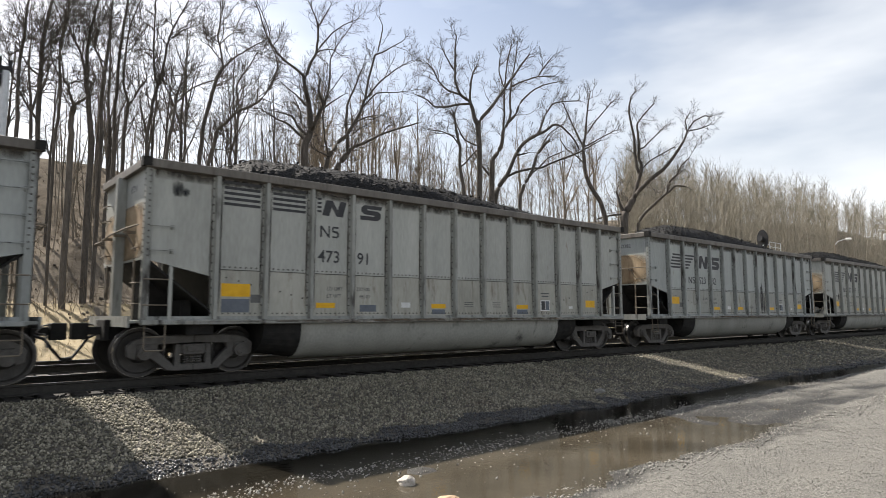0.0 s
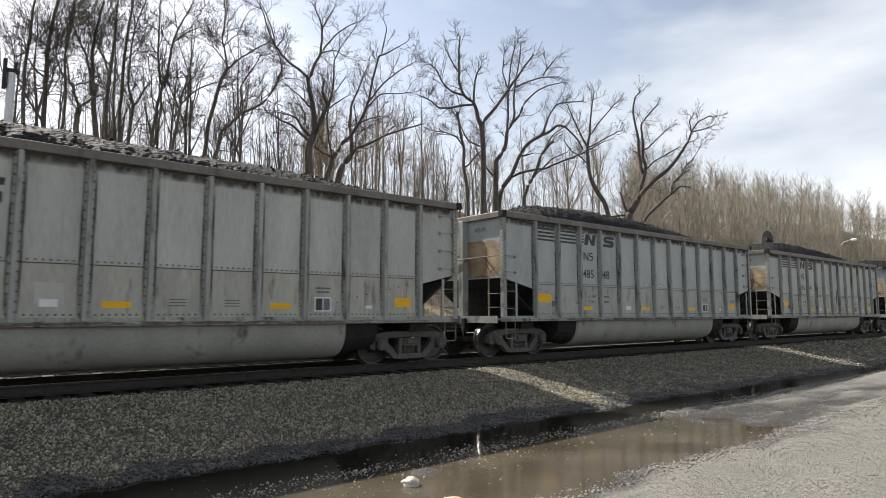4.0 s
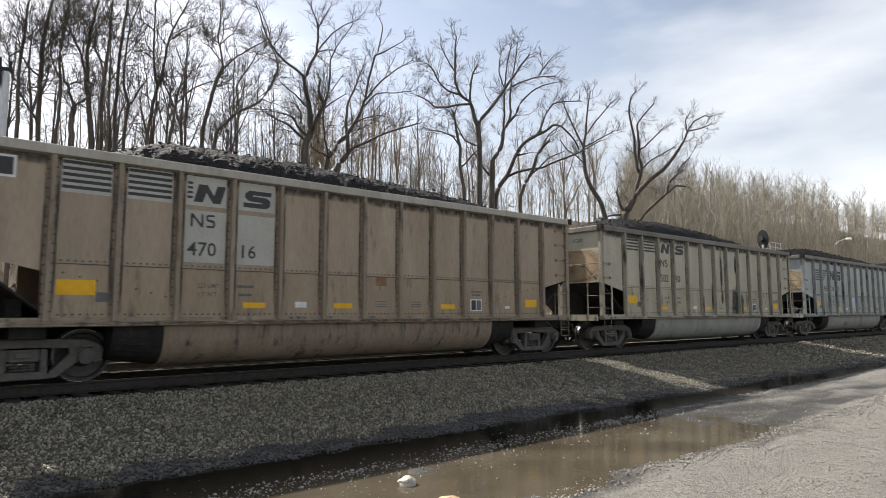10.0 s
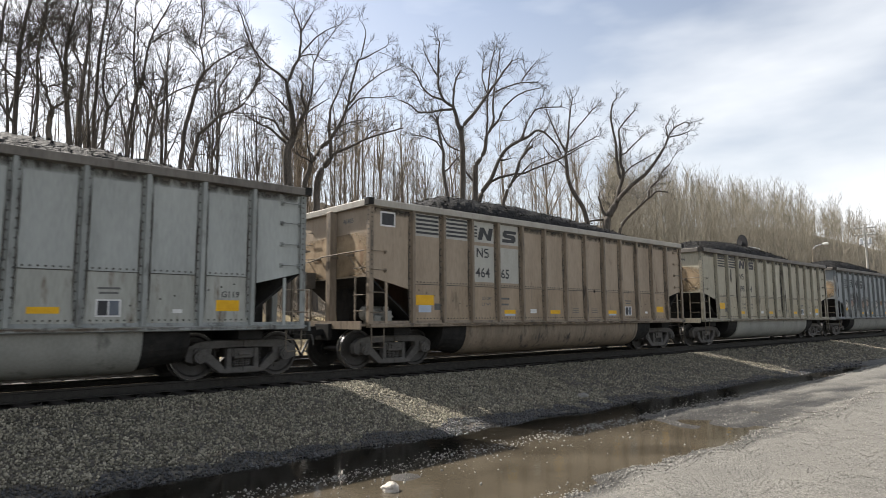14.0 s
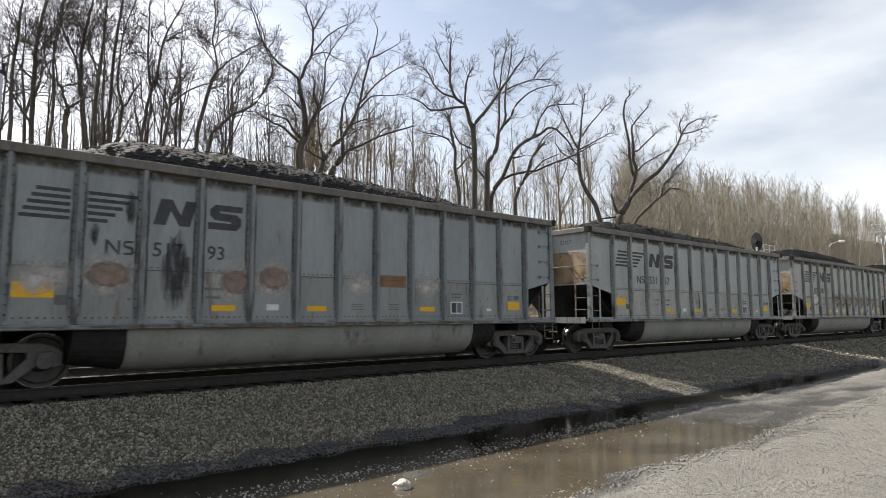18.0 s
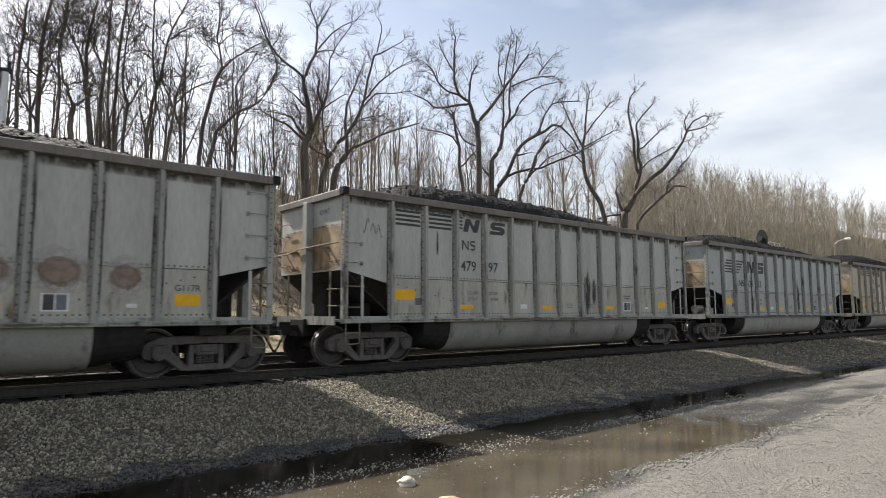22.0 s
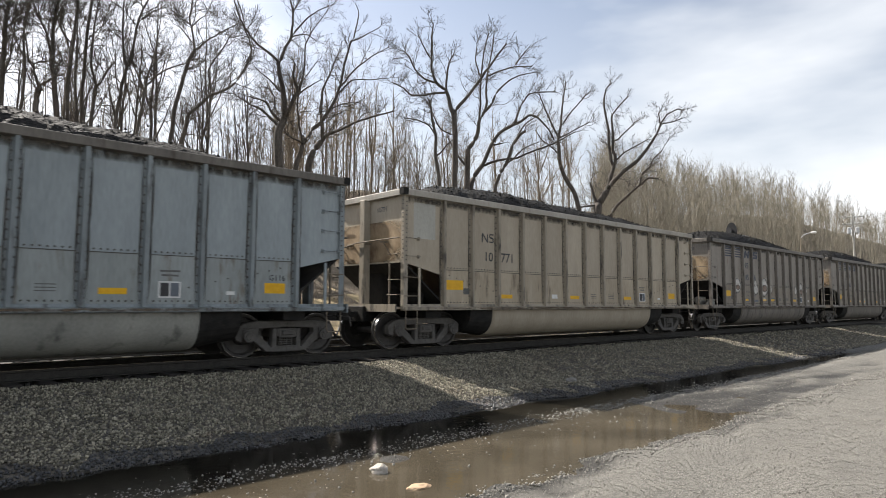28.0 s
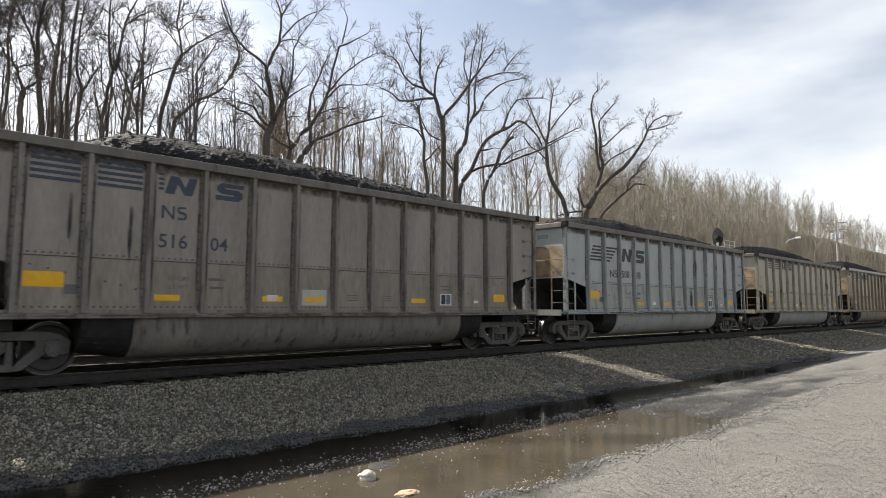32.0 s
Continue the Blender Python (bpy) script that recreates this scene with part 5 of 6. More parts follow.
# paint, mark style, number, load data, patches and stains, brake gear at the -x end, coal heap, class code
CARS = [
    ("dark_grey", "B", "", None, [], True, 0, "G118"),
    ("blue_grey", "B", "", None, [], False, 1, "G117"),
    ("green_grey", "B", "47391", ("237500", "48500"), [("soot", 0, -0.23, 3.45, 0.18, 0.24), ("soot", 0, -0.09, 3.42, 0.12, 0.12), ("slate", 1, -0.08, 1.32, 0.56, 0.26), ("slate", 4, -0.05, 1.28, 0.44, 0.15), ("slate", 6, 0.0, 1.20, 0.42, 0.12), ("slate", 9, 0.0, 1.20, 0.42, 0.12)], False, 0, ""),
    ("blue_grey", "A", "52382", ("236700", "49300"), [("soot", 8, 0.0, 1.75, 0.22, 1.1), ("soot", 8, 0.22, 1.55, 0.10, 0.7)], False, 1, "G119"),
    ("green_grey", "A", "52703", None, [("pale", 5, 0.0, 1.52, 0.40, 0.34), ("soot", 1, 0.2, 2.0, 0.14, 0.3)], True, 2, ""),
    ("blue_grey", "B", "48548", None, [("chalk", 6, 0.1, 2.15, 0.3, 0.05), ("chalk", 7, -0.1, 2.15, 0.4, 0.05)], False, 0, "G116"),
    ("green_grey", "B", "49654", None, [("soot", 7, 0.2, 2.0, 0.1, 0.7)], False, 1, "G116"),
    ("blue_grey", "B", "48308", None, [("soot", 4, -0.1, 2.95, 0.12, 0.7), ("soot", 4, 0.2, 2.9, 0.08, 0.5), ("soot", 3, -0.2, 2.2, 0.12, 0.5), ("chalk", 2, 0.1, 2.3, 0.5, 0.7), ("soot", 2, -0.2, 2.5, 0.08, 0.9), ("soot", 11, 0.1, 2.6, 0.08, 0.6)], False, 0, "G116"),
    ("brown", "W", "47016", None, [("brick", 7, 0.0, 1.9, 0.3, 0.2)], False, 1, ""),
    ("tan_grey", "B", "50280", ("236900", "49100"), [("soot", 7, 0.12, 2.75, 0.16, 1.3), ("soot", 7, 0.14, 1.82, 0.14, 0.5), ("soot", 8, 0.32, 3.1, 0.12, 0.6), ("soot", 8, 0.26, 1.5, 0.62, 1.15), ("soot", 9, -0.26, 1.45, 0.34, 0.8), ("soot", 6, 0.35, 1.8, 0.12, 0.8)], False, 0, "G117R"),
    ("blue_grey", "A", "52073", ("236000", "49000"), [("sky", 6, 0.0, 1.62, 0.66, 0.72)], True, 2, "G119"),
    ("brown", "W", "46465", None, [("sky", 4, 0.0, 1.29, 0.42, 0.12), ("sky", 9, 0.0, 1.29, 0.42, 0.12), ("soot", 8, 0.0, 2.0, 0.08, 0.08), ("sky", 1, -0.08, 1.42, 0.4, 0.2)], True, 1, ""),
    ("tan_grey", "B", "49844", ("236900", "49100"), [("soot", 2, 0.42, 2.25, 0.14, 1.0), ("soot", 3, -0.3, 2.0, 0.14, 0.8), ("soot", 7, 0.36, 2.4, 0.22, 2.3), ("soot", 8, -0.2, 1.9, 0.16, 1.4), ("soot", 2, -0.1, 2.9, 0.12, 0.5), ("sky", 12, 0.02, 1.30, 0.4, 0.18)], False, 0, "G117R"),
    ("slate", "A", "51793", None, [("soot", 0, -0.36, 3.35, 0.2, 0.55), ("soot", 0, -0.30, 2.6, 0.12, 0.5), ("soot", 2, 0.3, 3.1, 0.12, 0.5), ("soot", 2, -0.25, 2.6, 0.1, 0.3), ("soot", 3, 0.1, 1.9, 0.4, 1.2), ("halo", 1, 0.0, 1.85, 0.7, 0.5), ("brick", 8, -0.05, 1.98, 0.8, 0.28), ("halo", 7, 0.0, 1.9, 0.7, 0.5), ("halo", 9, 0.0, 1.9, 0.7, 0.5)] + ring(4, 0.2, 1.85) + ring(2, 0.0, 1.9) + ring(5, 0.0, 1.95), False, 1, "G118R"),
    ("blue_grey", "A", "53157", None, [("soot", 6, 0.1, 1.7, 0.06, 0.6)], False, 2, "G118R"),
    ("green_grey", "A", "50800", ("237400", "48600"), [("chalk", 2, 0.0, 1.95, 0.8, 0.5)] + ring(5, 0.1) + ring(6) + ring(7) + ring(8) + ring(9) + ring(10) + ring(11, 0.0, 1.8, 0.4, 0.34), True, 1, "G117R"),
    ("green_grey", "B", "47997", ("237300", "48700"), [("soot", 8, -0.15, 1.75, 0.24, 1.1), ("soot", 8, 0.18, 1.8, 0.18, 0.7), ("scrawl", 0, 0.0, 3.1, 0.5, 0.5), ("soot", 2, -0.1, 2.9, 0.06, 0.5)], False, 0, ""),
    ("blue_grey", "A", "52633", ("236200", "49000"), [("soot", 3, 0.05, 2.6, 0.12, 1.7), ("soot", 3, 0.05, 1.5, 0.16, 0.8), ("soot", 8, -0.1, 1.8, 0.34, 1.3)], True, 2, "G119"),
    ("tan_grey", "B", "49784", None, [("chalk", 4, 0.05, 2.2, 0.5, 0.9), ("soot", 7, 0.35, 2.4, 0.2, 1.6), ("soot", 8, 0.0, 1.8, 0.22, 1.0), ("soot", 6, 0.35, 3.75, 0.2, 0.12), ("slate", 3, 0.1, 1.22, 0.4, 0.1)], False, 0, ""),
    ("teal_grey", "B", "48064", ("237400", "48600"), ring(4, 0.05, 1.86, 0.6, 0.46)[1:] + ring(5, -0.05, 1.86, 0.5, 0.40)[1:], False, 1, "G116"),
    ("tan", "N", "10771", None, [("pale", 0, -0.1, 3.2, 0.7, 0.9)], False, 2, ""),
    ("dusky", "D", "49548", None, [("chalk", 2, -0.08, 1.98, 0.62, 0.56), ("rust", 2, -0.04, 1.90, 0.36, 0.2), ("chalk", 4, -0.02, 1.84, 0.46, 0.42), ("chalk", 4, -0.04, 2.12, 0.26, 0.22), ("chalk", 5, 0.0, 1.96, 0.66, 0.70), ("rust", 5, 0.02, 1.90, 0.50, 0.28), ("chalk", 6, -0.25, 1.86, 0.32, 0.34), ("chalk", 9, 0.2, 1.86, 0.26, 0.40), ("chalk", 10, 0.0, 1.92, 0.40, 0.56), ("rust", 10, 0.02, 1.80, 0.30, 0.26), ("chalk", 11, -0.2, 1.88, 0.22, 0.34), ("slate", 3, -0.1, 1.33, 0.62, 0.19), ("slate", 4, 0.0, 1.30, 0.5, 0.10), ("slate", 5, 0.0, 1.33, 0.6, 0.19), ("slate", 6, 0.0, 1.36, 0.6, 0.21), ("slate", 9, 0.0, 1.36, 0.5, 0.2), ("soot", 2, -0.25, 1.5, 0.08, 0.6)], True, 0, ""),
    ("dusky", "D", "51604", None, [("pale", 6, 0.0, 1.38, 0.62, 0.34), ("soot", 2, 0.2, 2.5, 0.06, 0.8), ("soot", 1, 0.25, 2.7, 0.05, 0.7)], False, 1, ""),
    ("blue_grey", "A", "50838", None, [("soot", 8, 0.1, 1.6, 0.2, 0.7)], False, 2, ""),
    ("tan_grey", "B", "", None, [], False, 0, ""),
    ("brown", "W", "", None, [], False, 1, ""),
    ("green_grey", "A", "", None, [], False, 2, ""),
]
FIRST = -2
# metres a car is set off the even spacing to fit the camera's view
NUDGE = {4: 0.13, 12: 0.14, 16: 0.05, 17: -0.28, 18: 0.02, 19: 0.25, 21: -0.1}
TRAIN = []
for _i, _spec in enumerate(CARS):
    _root, _wheels = coal_car(_spec)
    if _spec[1] == "N":
        _root.scale.x = 1.03   # a longer car of another series
    TRAIN.append((FIRST + _i + NUDGE.get(FIRST + _i, 0.0) / PITCH, _root, _wheels))


# ---- trees ----
def polyline_mesh(name, lines):
    """Tapered branches in one mesh. lines: (points, radii, sides)."""
    vs, fs, base = [], [], 0
    for pts, rad, n in lines:
        pts, rad = np.asarray(pts, dtype=float), np.asarray(rad, dtype=float)
        way = np.gradient(pts, axis=0)
        way /= np.linalg.norm(way, axis=1)[:, None] + 1e-9
        ref = np.where(np.abs(way[:, 2:3]) < 0.85, np.array([[0, 0, 1.0]]), np.array([[1.0, 0, 0]]))
        side = np.cross(way, ref)
        side /= np.linalg.norm(side, axis=1)[:, None] + 1e-9
        up = np.cross(side, way)
        a = 2 * np.pi * np.arange(n) / n
        ringv = pts[:, None, :] + rad[:, None, None] * (np.cos(a)[None, :, None] * side[:, None, :] + np.sin(a)[None, :, None] * up[:, None, :])
        vs.append(ringv.reshape(-1, 3))
        k = len(pts)
        i = (np.arange(k - 1)[:, None] * n + np.arange(n)[None, :]).ravel()
        j = (np.arange(k - 1)[:, None] * n + (np.arange(n)[None, :] + 1) % n).ravel()
        fs.append(np.stack([i, j, j + n, i + n], 1) + base)
        base += k * n
    return raw_mesh(name, np.concatenate(vs), np.concatenate(fs), smooth=True)


def wander(r, p, d, length, steps, bend, lift):
    pts = [p]
    for _ in range(steps):
        d = d + r.normal(0, bend, 3)
        d[2] += lift
        d = d / np.linalg.norm(d)
        p = p + d * length / steps
        pts.append(p)
    return np.array(pts), d


REACH, STOUT, STEPS = (1.5, 0.75, 0.42), (0.026, 0.0142, 0.0096), (5, 3, 1)


def sprout(r, pts, rad, level, lines, depth, dens, first=0.15):
    """Side branches along a limb, down to twigs; the last ones fork from its tip."""
    length = np.linalg.norm(np.diff(pts, axis=0), axis=1).sum()
    count = int(r.poisson(dens[level] * length)) + 2
    for c in range(count):
        f = r.uniform(first, 1.0) if c > 1 else 0.97
        t = f * (len(pts) - 1)
        i = min(int(t), len(pts) - 2)
        p = pts[i] + (pts[i + 1] - pts[i]) * (t - i)
        along = pts[i + 1] - pts[i]
        along = along / (np.linalg.norm(along) + 1e-9)
        d = r.normal(0, 1, 3)
        d -= along * (d @ along)
        d /= np.linalg.norm(d) + 1e-9
        ang = r.uniform(0.55, 1.15) if c > 1 else r.uniform(0.15, 0.5)
        d = along * math.cos(ang) + d * math.sin(ang)
        d[2] += 0.12
        ln = REACH[level] * r.uniform(0.5, 1.3) * (1.15 - 0.6 * f)
        r0 = min(rad[i] * 0.62, STOUT[level])
        steps = STEPS[level]
        q, _ = wander(r, p, d / np.linalg.norm(d), ln, steps, (0.25, 0.26, 0.2)[level], 0.045)
        rr = np.linspace(r0, max(0.0066, r0 * 0.35), steps + 1)
        lines.append((q, rr, (4, 3, 3)[level], level + 1))
        if level + 1 < depth:
            sprout(r, q, rr, level + 1, lines, depth, dens)


def tree_meshes(name, seed, limbs, depth=3, dens=(1.7, 3.8, 4.4)):
    """limbs: (radius at the base, at the tip, [(u, z), ...]) in metres from the tree's foot, u to the side; the first is the
    trunk. Each later limb springs from the nearest point of those before it. Returns trunk and crown."""
    r = np.random.RandomState(seed)
    lines, grown = [], None
    for rad0, rad1, way in limbs:
        pts = []
        for (u0, z0), (u1, z1) in zip(way, way[1:]):
            for k in range(4):
                pts.append((u0 + (u1 - u0) * k / 4, 0.0, z0 + (z1 - z0) * k / 4))
        pts.append((way[-1][0], 0.0, way[-1][1]))
        pts = np.array(pts)
        soft = pts.copy()
        soft[1:-1] = 0.25 * pts[:-2] + 0.5 * pts[1:-1] + 0.25 * pts[2:]
        drift = np.cumsum(r.normal(0, 0.05, (len(pts), 3)), 0)
        drift[:, 1] = np.cumsum(np.full(len(pts), r.normal(0, 0.025)) + r.normal(0, 0.03, len(pts)))
        drift -= drift[0]
        soft += drift * np.array([0.35, 1.0, 0.15])
        if grown is not None:
            near = grown[np.argmin(((grown - soft[0])[:, [0, 2]] ** 2).sum(1))]
            soft[:, 1] += near[1]
            soft[0] = near
        grown = soft if grown is None else np.concatenate([grown, soft])
        rad = np.linspace(rad0, rad1, len(pts))
        lines.append((soft, rad, 8, 0))
        start = 0 if len(lines) > 1 and way[0][1] > 0.1 else int(len(soft) * 0.6)
        sprout(r, soft[start:], rad[start:], 0, lines, depth, dens)
    trunk = polyline_mesh(name + "_trunk", [(p, q, n) for p, q, n, lv in lines if lv <= 1])
    crown = polyline_mesh(name + "_crown", [(p, q, n) for p, q, n, lv in lines if lv > 1])
    return trunk, crown


def facing(x, y):
    """Turn about z that sets a tree's u axis square to the line from the camera's stand."""
    return math.atan2(y - EYE[1], x - EYE[0]) - math.pi / 2


def plant(meshes, x, y, label, bark, twig, turn=None, size=1.0, group="trees behind the railway"):
    root = new("tree")
    rz = facing(x, y) if turn is None else turn
    root.matrix_basis = Matrix.LocRotScale((x, y, float(land(x, y)) - 0.15), Euler((0, 0, rz)), (size, size, size))
    tagged(root, label, "tree", group=group)
    part("trunk", meshes[0], bark, root)
    part("crown", meshes[1], twig, root, "fine bare twigs")
    return root


def stand(angle, y):
    """The place where the line at that heading from the camera's stand meets the row at depth y."""
    d = (y - EYE[1]) / math.sin(radians(angle))
    return EYE[0] + d * math.cos(radians(angle)), y


def limb(base, tip, *way):
    """A limb from its thickness in centimetres at base and tip and its bends: aside and up from the tree's foot, in metres."""
    return base / 100, tip / 100, list(zip(way[::2], way[1::2]))


def big_tree(heading, depth, seed, *limbs):
    x, y = stand(heading, depth)
    if heading > 64:
        plant(tree_meshes(f"big{seed}", seed, [(a * 0.8, b * 0.8, way) for a, b, way in limbs], 3, (3.5, 4.6, 4.8)), x, y, "tall straight bare tree with a dark trunk and upright twigs", BARK, TWIG)
    else:
        plant(tree_meshes(f"big{seed}", seed, limbs), x, y, "tall bare tree with a dark forked trunk and spreading limbs", BARK, TWIG)


big_tree(62.1, 17, 11,
         limb(26, 19, 0, 0, 0, 6.8, -0.1, 8.1, -0.1, 9.2, 0.2, 9.8),
         limb(19, 9, 0.2, 9.8, 0.1, 10.8, 0, 11.6, -0.2, 12.7, -0.2, 13.2),
         limb(8, 3, -0.2, 13.2, -0.8, 13.7, -1.4, 14.1, -1.8, 14.5, -2.1, 15, -2.5, 15.7, -2.8, 16.5, -3.1, 17.3),
         limb(9, 3, -0.2, 13.2, 0, 14, 0.3, 14.7, 0.4, 15.5, 0.4, 16.3, 0.2, 17, 0, 17.7),
         limb(6, 2, 0.3, 14.7, 0.8, 15.4, 1.3, 16.1, 2.1, 16.7, 2.8, 17.1),
         limb(5, 2, 0.4, 16.2, 0.8, 17, 1.2, 17.8),
         limb(4, 2, 0.3, 14.8, 1.2, 15, 1.7, 14.6),
         limb(8, 3, -0.1, 9.3, -0.6, 9.8, -1.1, 10.3, -1.4, 10.4, -1.8, 10.5, -2.4, 10.9),
         limb(8, 3, 0, 9.6, -0.5, 10.1, -0.7, 10.6, -1.1, 10.7, -1.7, 10.8),
         limb(6, 3, -0.5, 10.1, -0.4, 10.9, -0.7, 11.4),
         limb(6, 2, -0.1, 11.3, -0.6, 11.9, -1, 12.2, -1.6, 12.6),
         limb(11, 5, 0.2, 9.8, 0.5, 10.8, 0.8, 11.3, 0.5, 12.1, 0.6, 12.8),
         limb(6, 2, 0.6, 10.9, 1.2, 11.5, 2, 12.1),
         limb(6, 2, 0.4, 10.4, 0.7, 11.1, 1.1, 12.3, 1.1, 13.9, 1.6, 14.8, 2.3, 15.8))
big_tree(61, 17.6, 12,
         limb(16, 13, 0, 0, 0, 7.4, 0.4, 8.5, 0.5, 8.8),
         limb(6, 3, 0.5, 8.8, 0.1, 9, -0.4, 9.2),
         limb(13, 5, 0.5, 8.8, 1, 9.7, 1.5, 10.1, 1.8, 10.7, 2.4, 11.9, 2.6, 12.6, 2.9, 14, 3.2, 15.2),
         limb(5, 2, 3.2, 15.2, 3.3, 16.1, 3.5, 17, 3.3, 17.7),
         limb(5, 2, 2.4, 11.9, 3.1, 12.8, 4.3, 12.9, 5.3, 13.1),
         limb(6, 2, 2.5, 12.3, 3.4, 13.5, 4.3, 14.3, 5.3, 14.9),
         limb(5, 2, 3.2, 15.2, 3.9, 15.6, 4.7, 16.1),
         limb(5, 2, 1.9, 10.9, 2.6, 11.3, 3.5, 11.5),
         limb(6, 2, 0.5, 8.8, 0.2, 9.7, 0.1, 11, 0.3, 12.1, 1.2, 13.3))
big_tree(59.8, 18.2, 27,
         limb(21, 16, 0, 0, 0, 7.3, 0.2, 8.2, 0.8, 9),
         limb(10, 4, 0.8, 9, 1.1, 9.5, 1.9, 9.9, 2.9, 10.5, 4, 10.9, 5.2, 11.3),
         limb(12, 3, 0.8, 9.1, 0.8, 10.1, 0.7, 11.1, 0.8, 12.1, 1.3, 13.3, 1.8, 14.4),
         limb(5, 2, 2.9, 10.5, 3.2, 11, 3.6, 11.2))
big_tree(46.4, 17, 13,
         limb(21, 17, 0, 0, 0, 7.7, 0, 9.4, 0, 11, -0.1, 12.4),
         limb(15, 11, -0.1, 12.4, -0.4, 13.4, -0.6, 14.1),
         limb(9, 4, -0.6, 13.9, -1.4, 13.9, -2.2, 13.7, -3, 13.8, -3.5, 14.3, -4.2, 14.6),
         limb(11, 4, -0.6, 14.1, -1.3, 14.5, -1.6, 15.4, -1.6, 16.6, -1.6, 17.8, -1.5, 18.5),
         limb(8, 3, -1.3, 14.5, -2, 14.8, -2.7, 15.4, -3.1, 16.3, -3.6, 16.8),
         limb(8, 4, -0.6, 13.9, -0.5, 15.4, -0.3, 16, 0, 16.3),
         limb(13, 5, -0.1, 12.4, 0.5, 13.3, 1.1, 14.1, 1.8, 15.1, 2.5, 16.1, 3.1, 17, 3.7, 17.7),
         limb(6, 3, 1.8, 15.1, 1.4, 16.3, 1.5, 17.4),
         limb(6, 3, 0, 10.9, -1, 11.4, -1.6, 12.8, -1.9, 13.5),
         limb(6, 3, -1.4, 15.8, -2.1, 17, -2.5, 17.8))
big_tree(45.2, 17.8, 14,
         limb(24, 18, 0, 0, 0, 7.4, 0, 8.8, 0.1, 10.2),
         limb(16, 12, 0.1, 10.2, 0.8, 11.1, 0.9, 12.2),
         limb(8, 4, 0.9, 12.2, 0.9, 13.7, 0.9, 15, 1.1, 16.7, 1.5, 18.4),
         limb(10, 3, 1, 12.3, 1.4, 13.3, 1.4, 14.6, 1.6, 15.8, 1.9, 17.5, 2.1, 18.9),
         limb(10, 3, 1.1, 12.7, 1.8, 13.3, 2.1, 14.1, 2.9, 14.9, 3.7, 15.3, 4.8, 15.5),
         limb(6, 3, 1.5, 15.5, 2.3, 15.9, 3.3, 16.2, 4.6, 16.2),
         limb(10, 4, 0, 8.9, -0.4, 9.6, -0.8, 10.1, -1.3, 11.2),
         limb(6, 3, 3.3, 16.2, 3.9, 17, 4.3, 17.5))
big_tree(44.9, 18.6, 28,
         limb(18, 16, 0, 0, 0, 7.8, 0.3, 8.7, 0.9, 9.5),
         limb(14, 6, 0.9, 9.5, 1.6, 11.2, 2.2, 12, 3.1, 12.6, 3.9, 13, 4.5, 13.5, 5.1, 13.4, 5.9, 12.5, 6.4, 11.7),
         limb(8, 4, 3.3, 12.7, 3.7, 14.1, 4.4, 15.1, 5, 15.3, 6.4, 15.3),
         limb(10, 4, 0.9, 9.4, 1.6, 9.7, 2.6, 9.9, 3.4, 9.9, 4.4, 10.3, 5.9, 10.8, 6.7, 11.2, 7.6, 11.7),
         limb(8, 4, 1.5, 11, 2.4, 11.2))
big_tree(42.6, 17.4, 29,
         limb(14, 10, 0, 0, 0, 8.1, 0.3, 9.1, 0.8, 9.9, 1.2, 11.2, 1.9, 12.1, 2.2, 12.3),
         limb(6, 3, 0.8, 9.9, 1.4, 10.3, 2.2, 11.1, 3.3, 11.5),
         limb(6, 3, 1.2, 11.2, 2.1, 12.8, 3.1, 13.4))
big_tree(47.7, 17.2, 30,
         limb(13, 7, 0, 0, 0, 7.7, -0.2, 9.4, -0.1, 10.6, -0.4, 11.7, -0.6, 13.1),
         limb(6, 3, -0.1, 10.4, -0.8, 11.5, -1.6, 11.9, -2.5, 12),
         limb(6, 3, -0.2, 9.4, 0.5, 10.3, 1, 10.6))
big_tree(35, 18, 16,
         limb(22, 15, 0, 0, 0, 7, -0.4, 8.8, -1.3, 10.3, -1.7, 11.8, -1.8, 13.3),
         limb(12, 4, -1.8, 13.3, -1.5, 14.8, -1.4, 15.8, -1.2, 17.3, -1, 18.5),
         limb(10, 4, -1.7, 13.6, -2.4, 15.1, -2.8, 16.2, -3.3, 17.6),
         limb(7, 4, -1.5, 14.6, -0.7, 15.8, 0.1, 16.7, 0.7, 17.3),
         limb(7, 4, -1.7, 13.6, -0.5, 14.2, 0.9, 14.9),
         limb(7, 4, -1.8, 12.3, -2.4, 12.9, -3.1, 13.4, -3.7, 14.3))
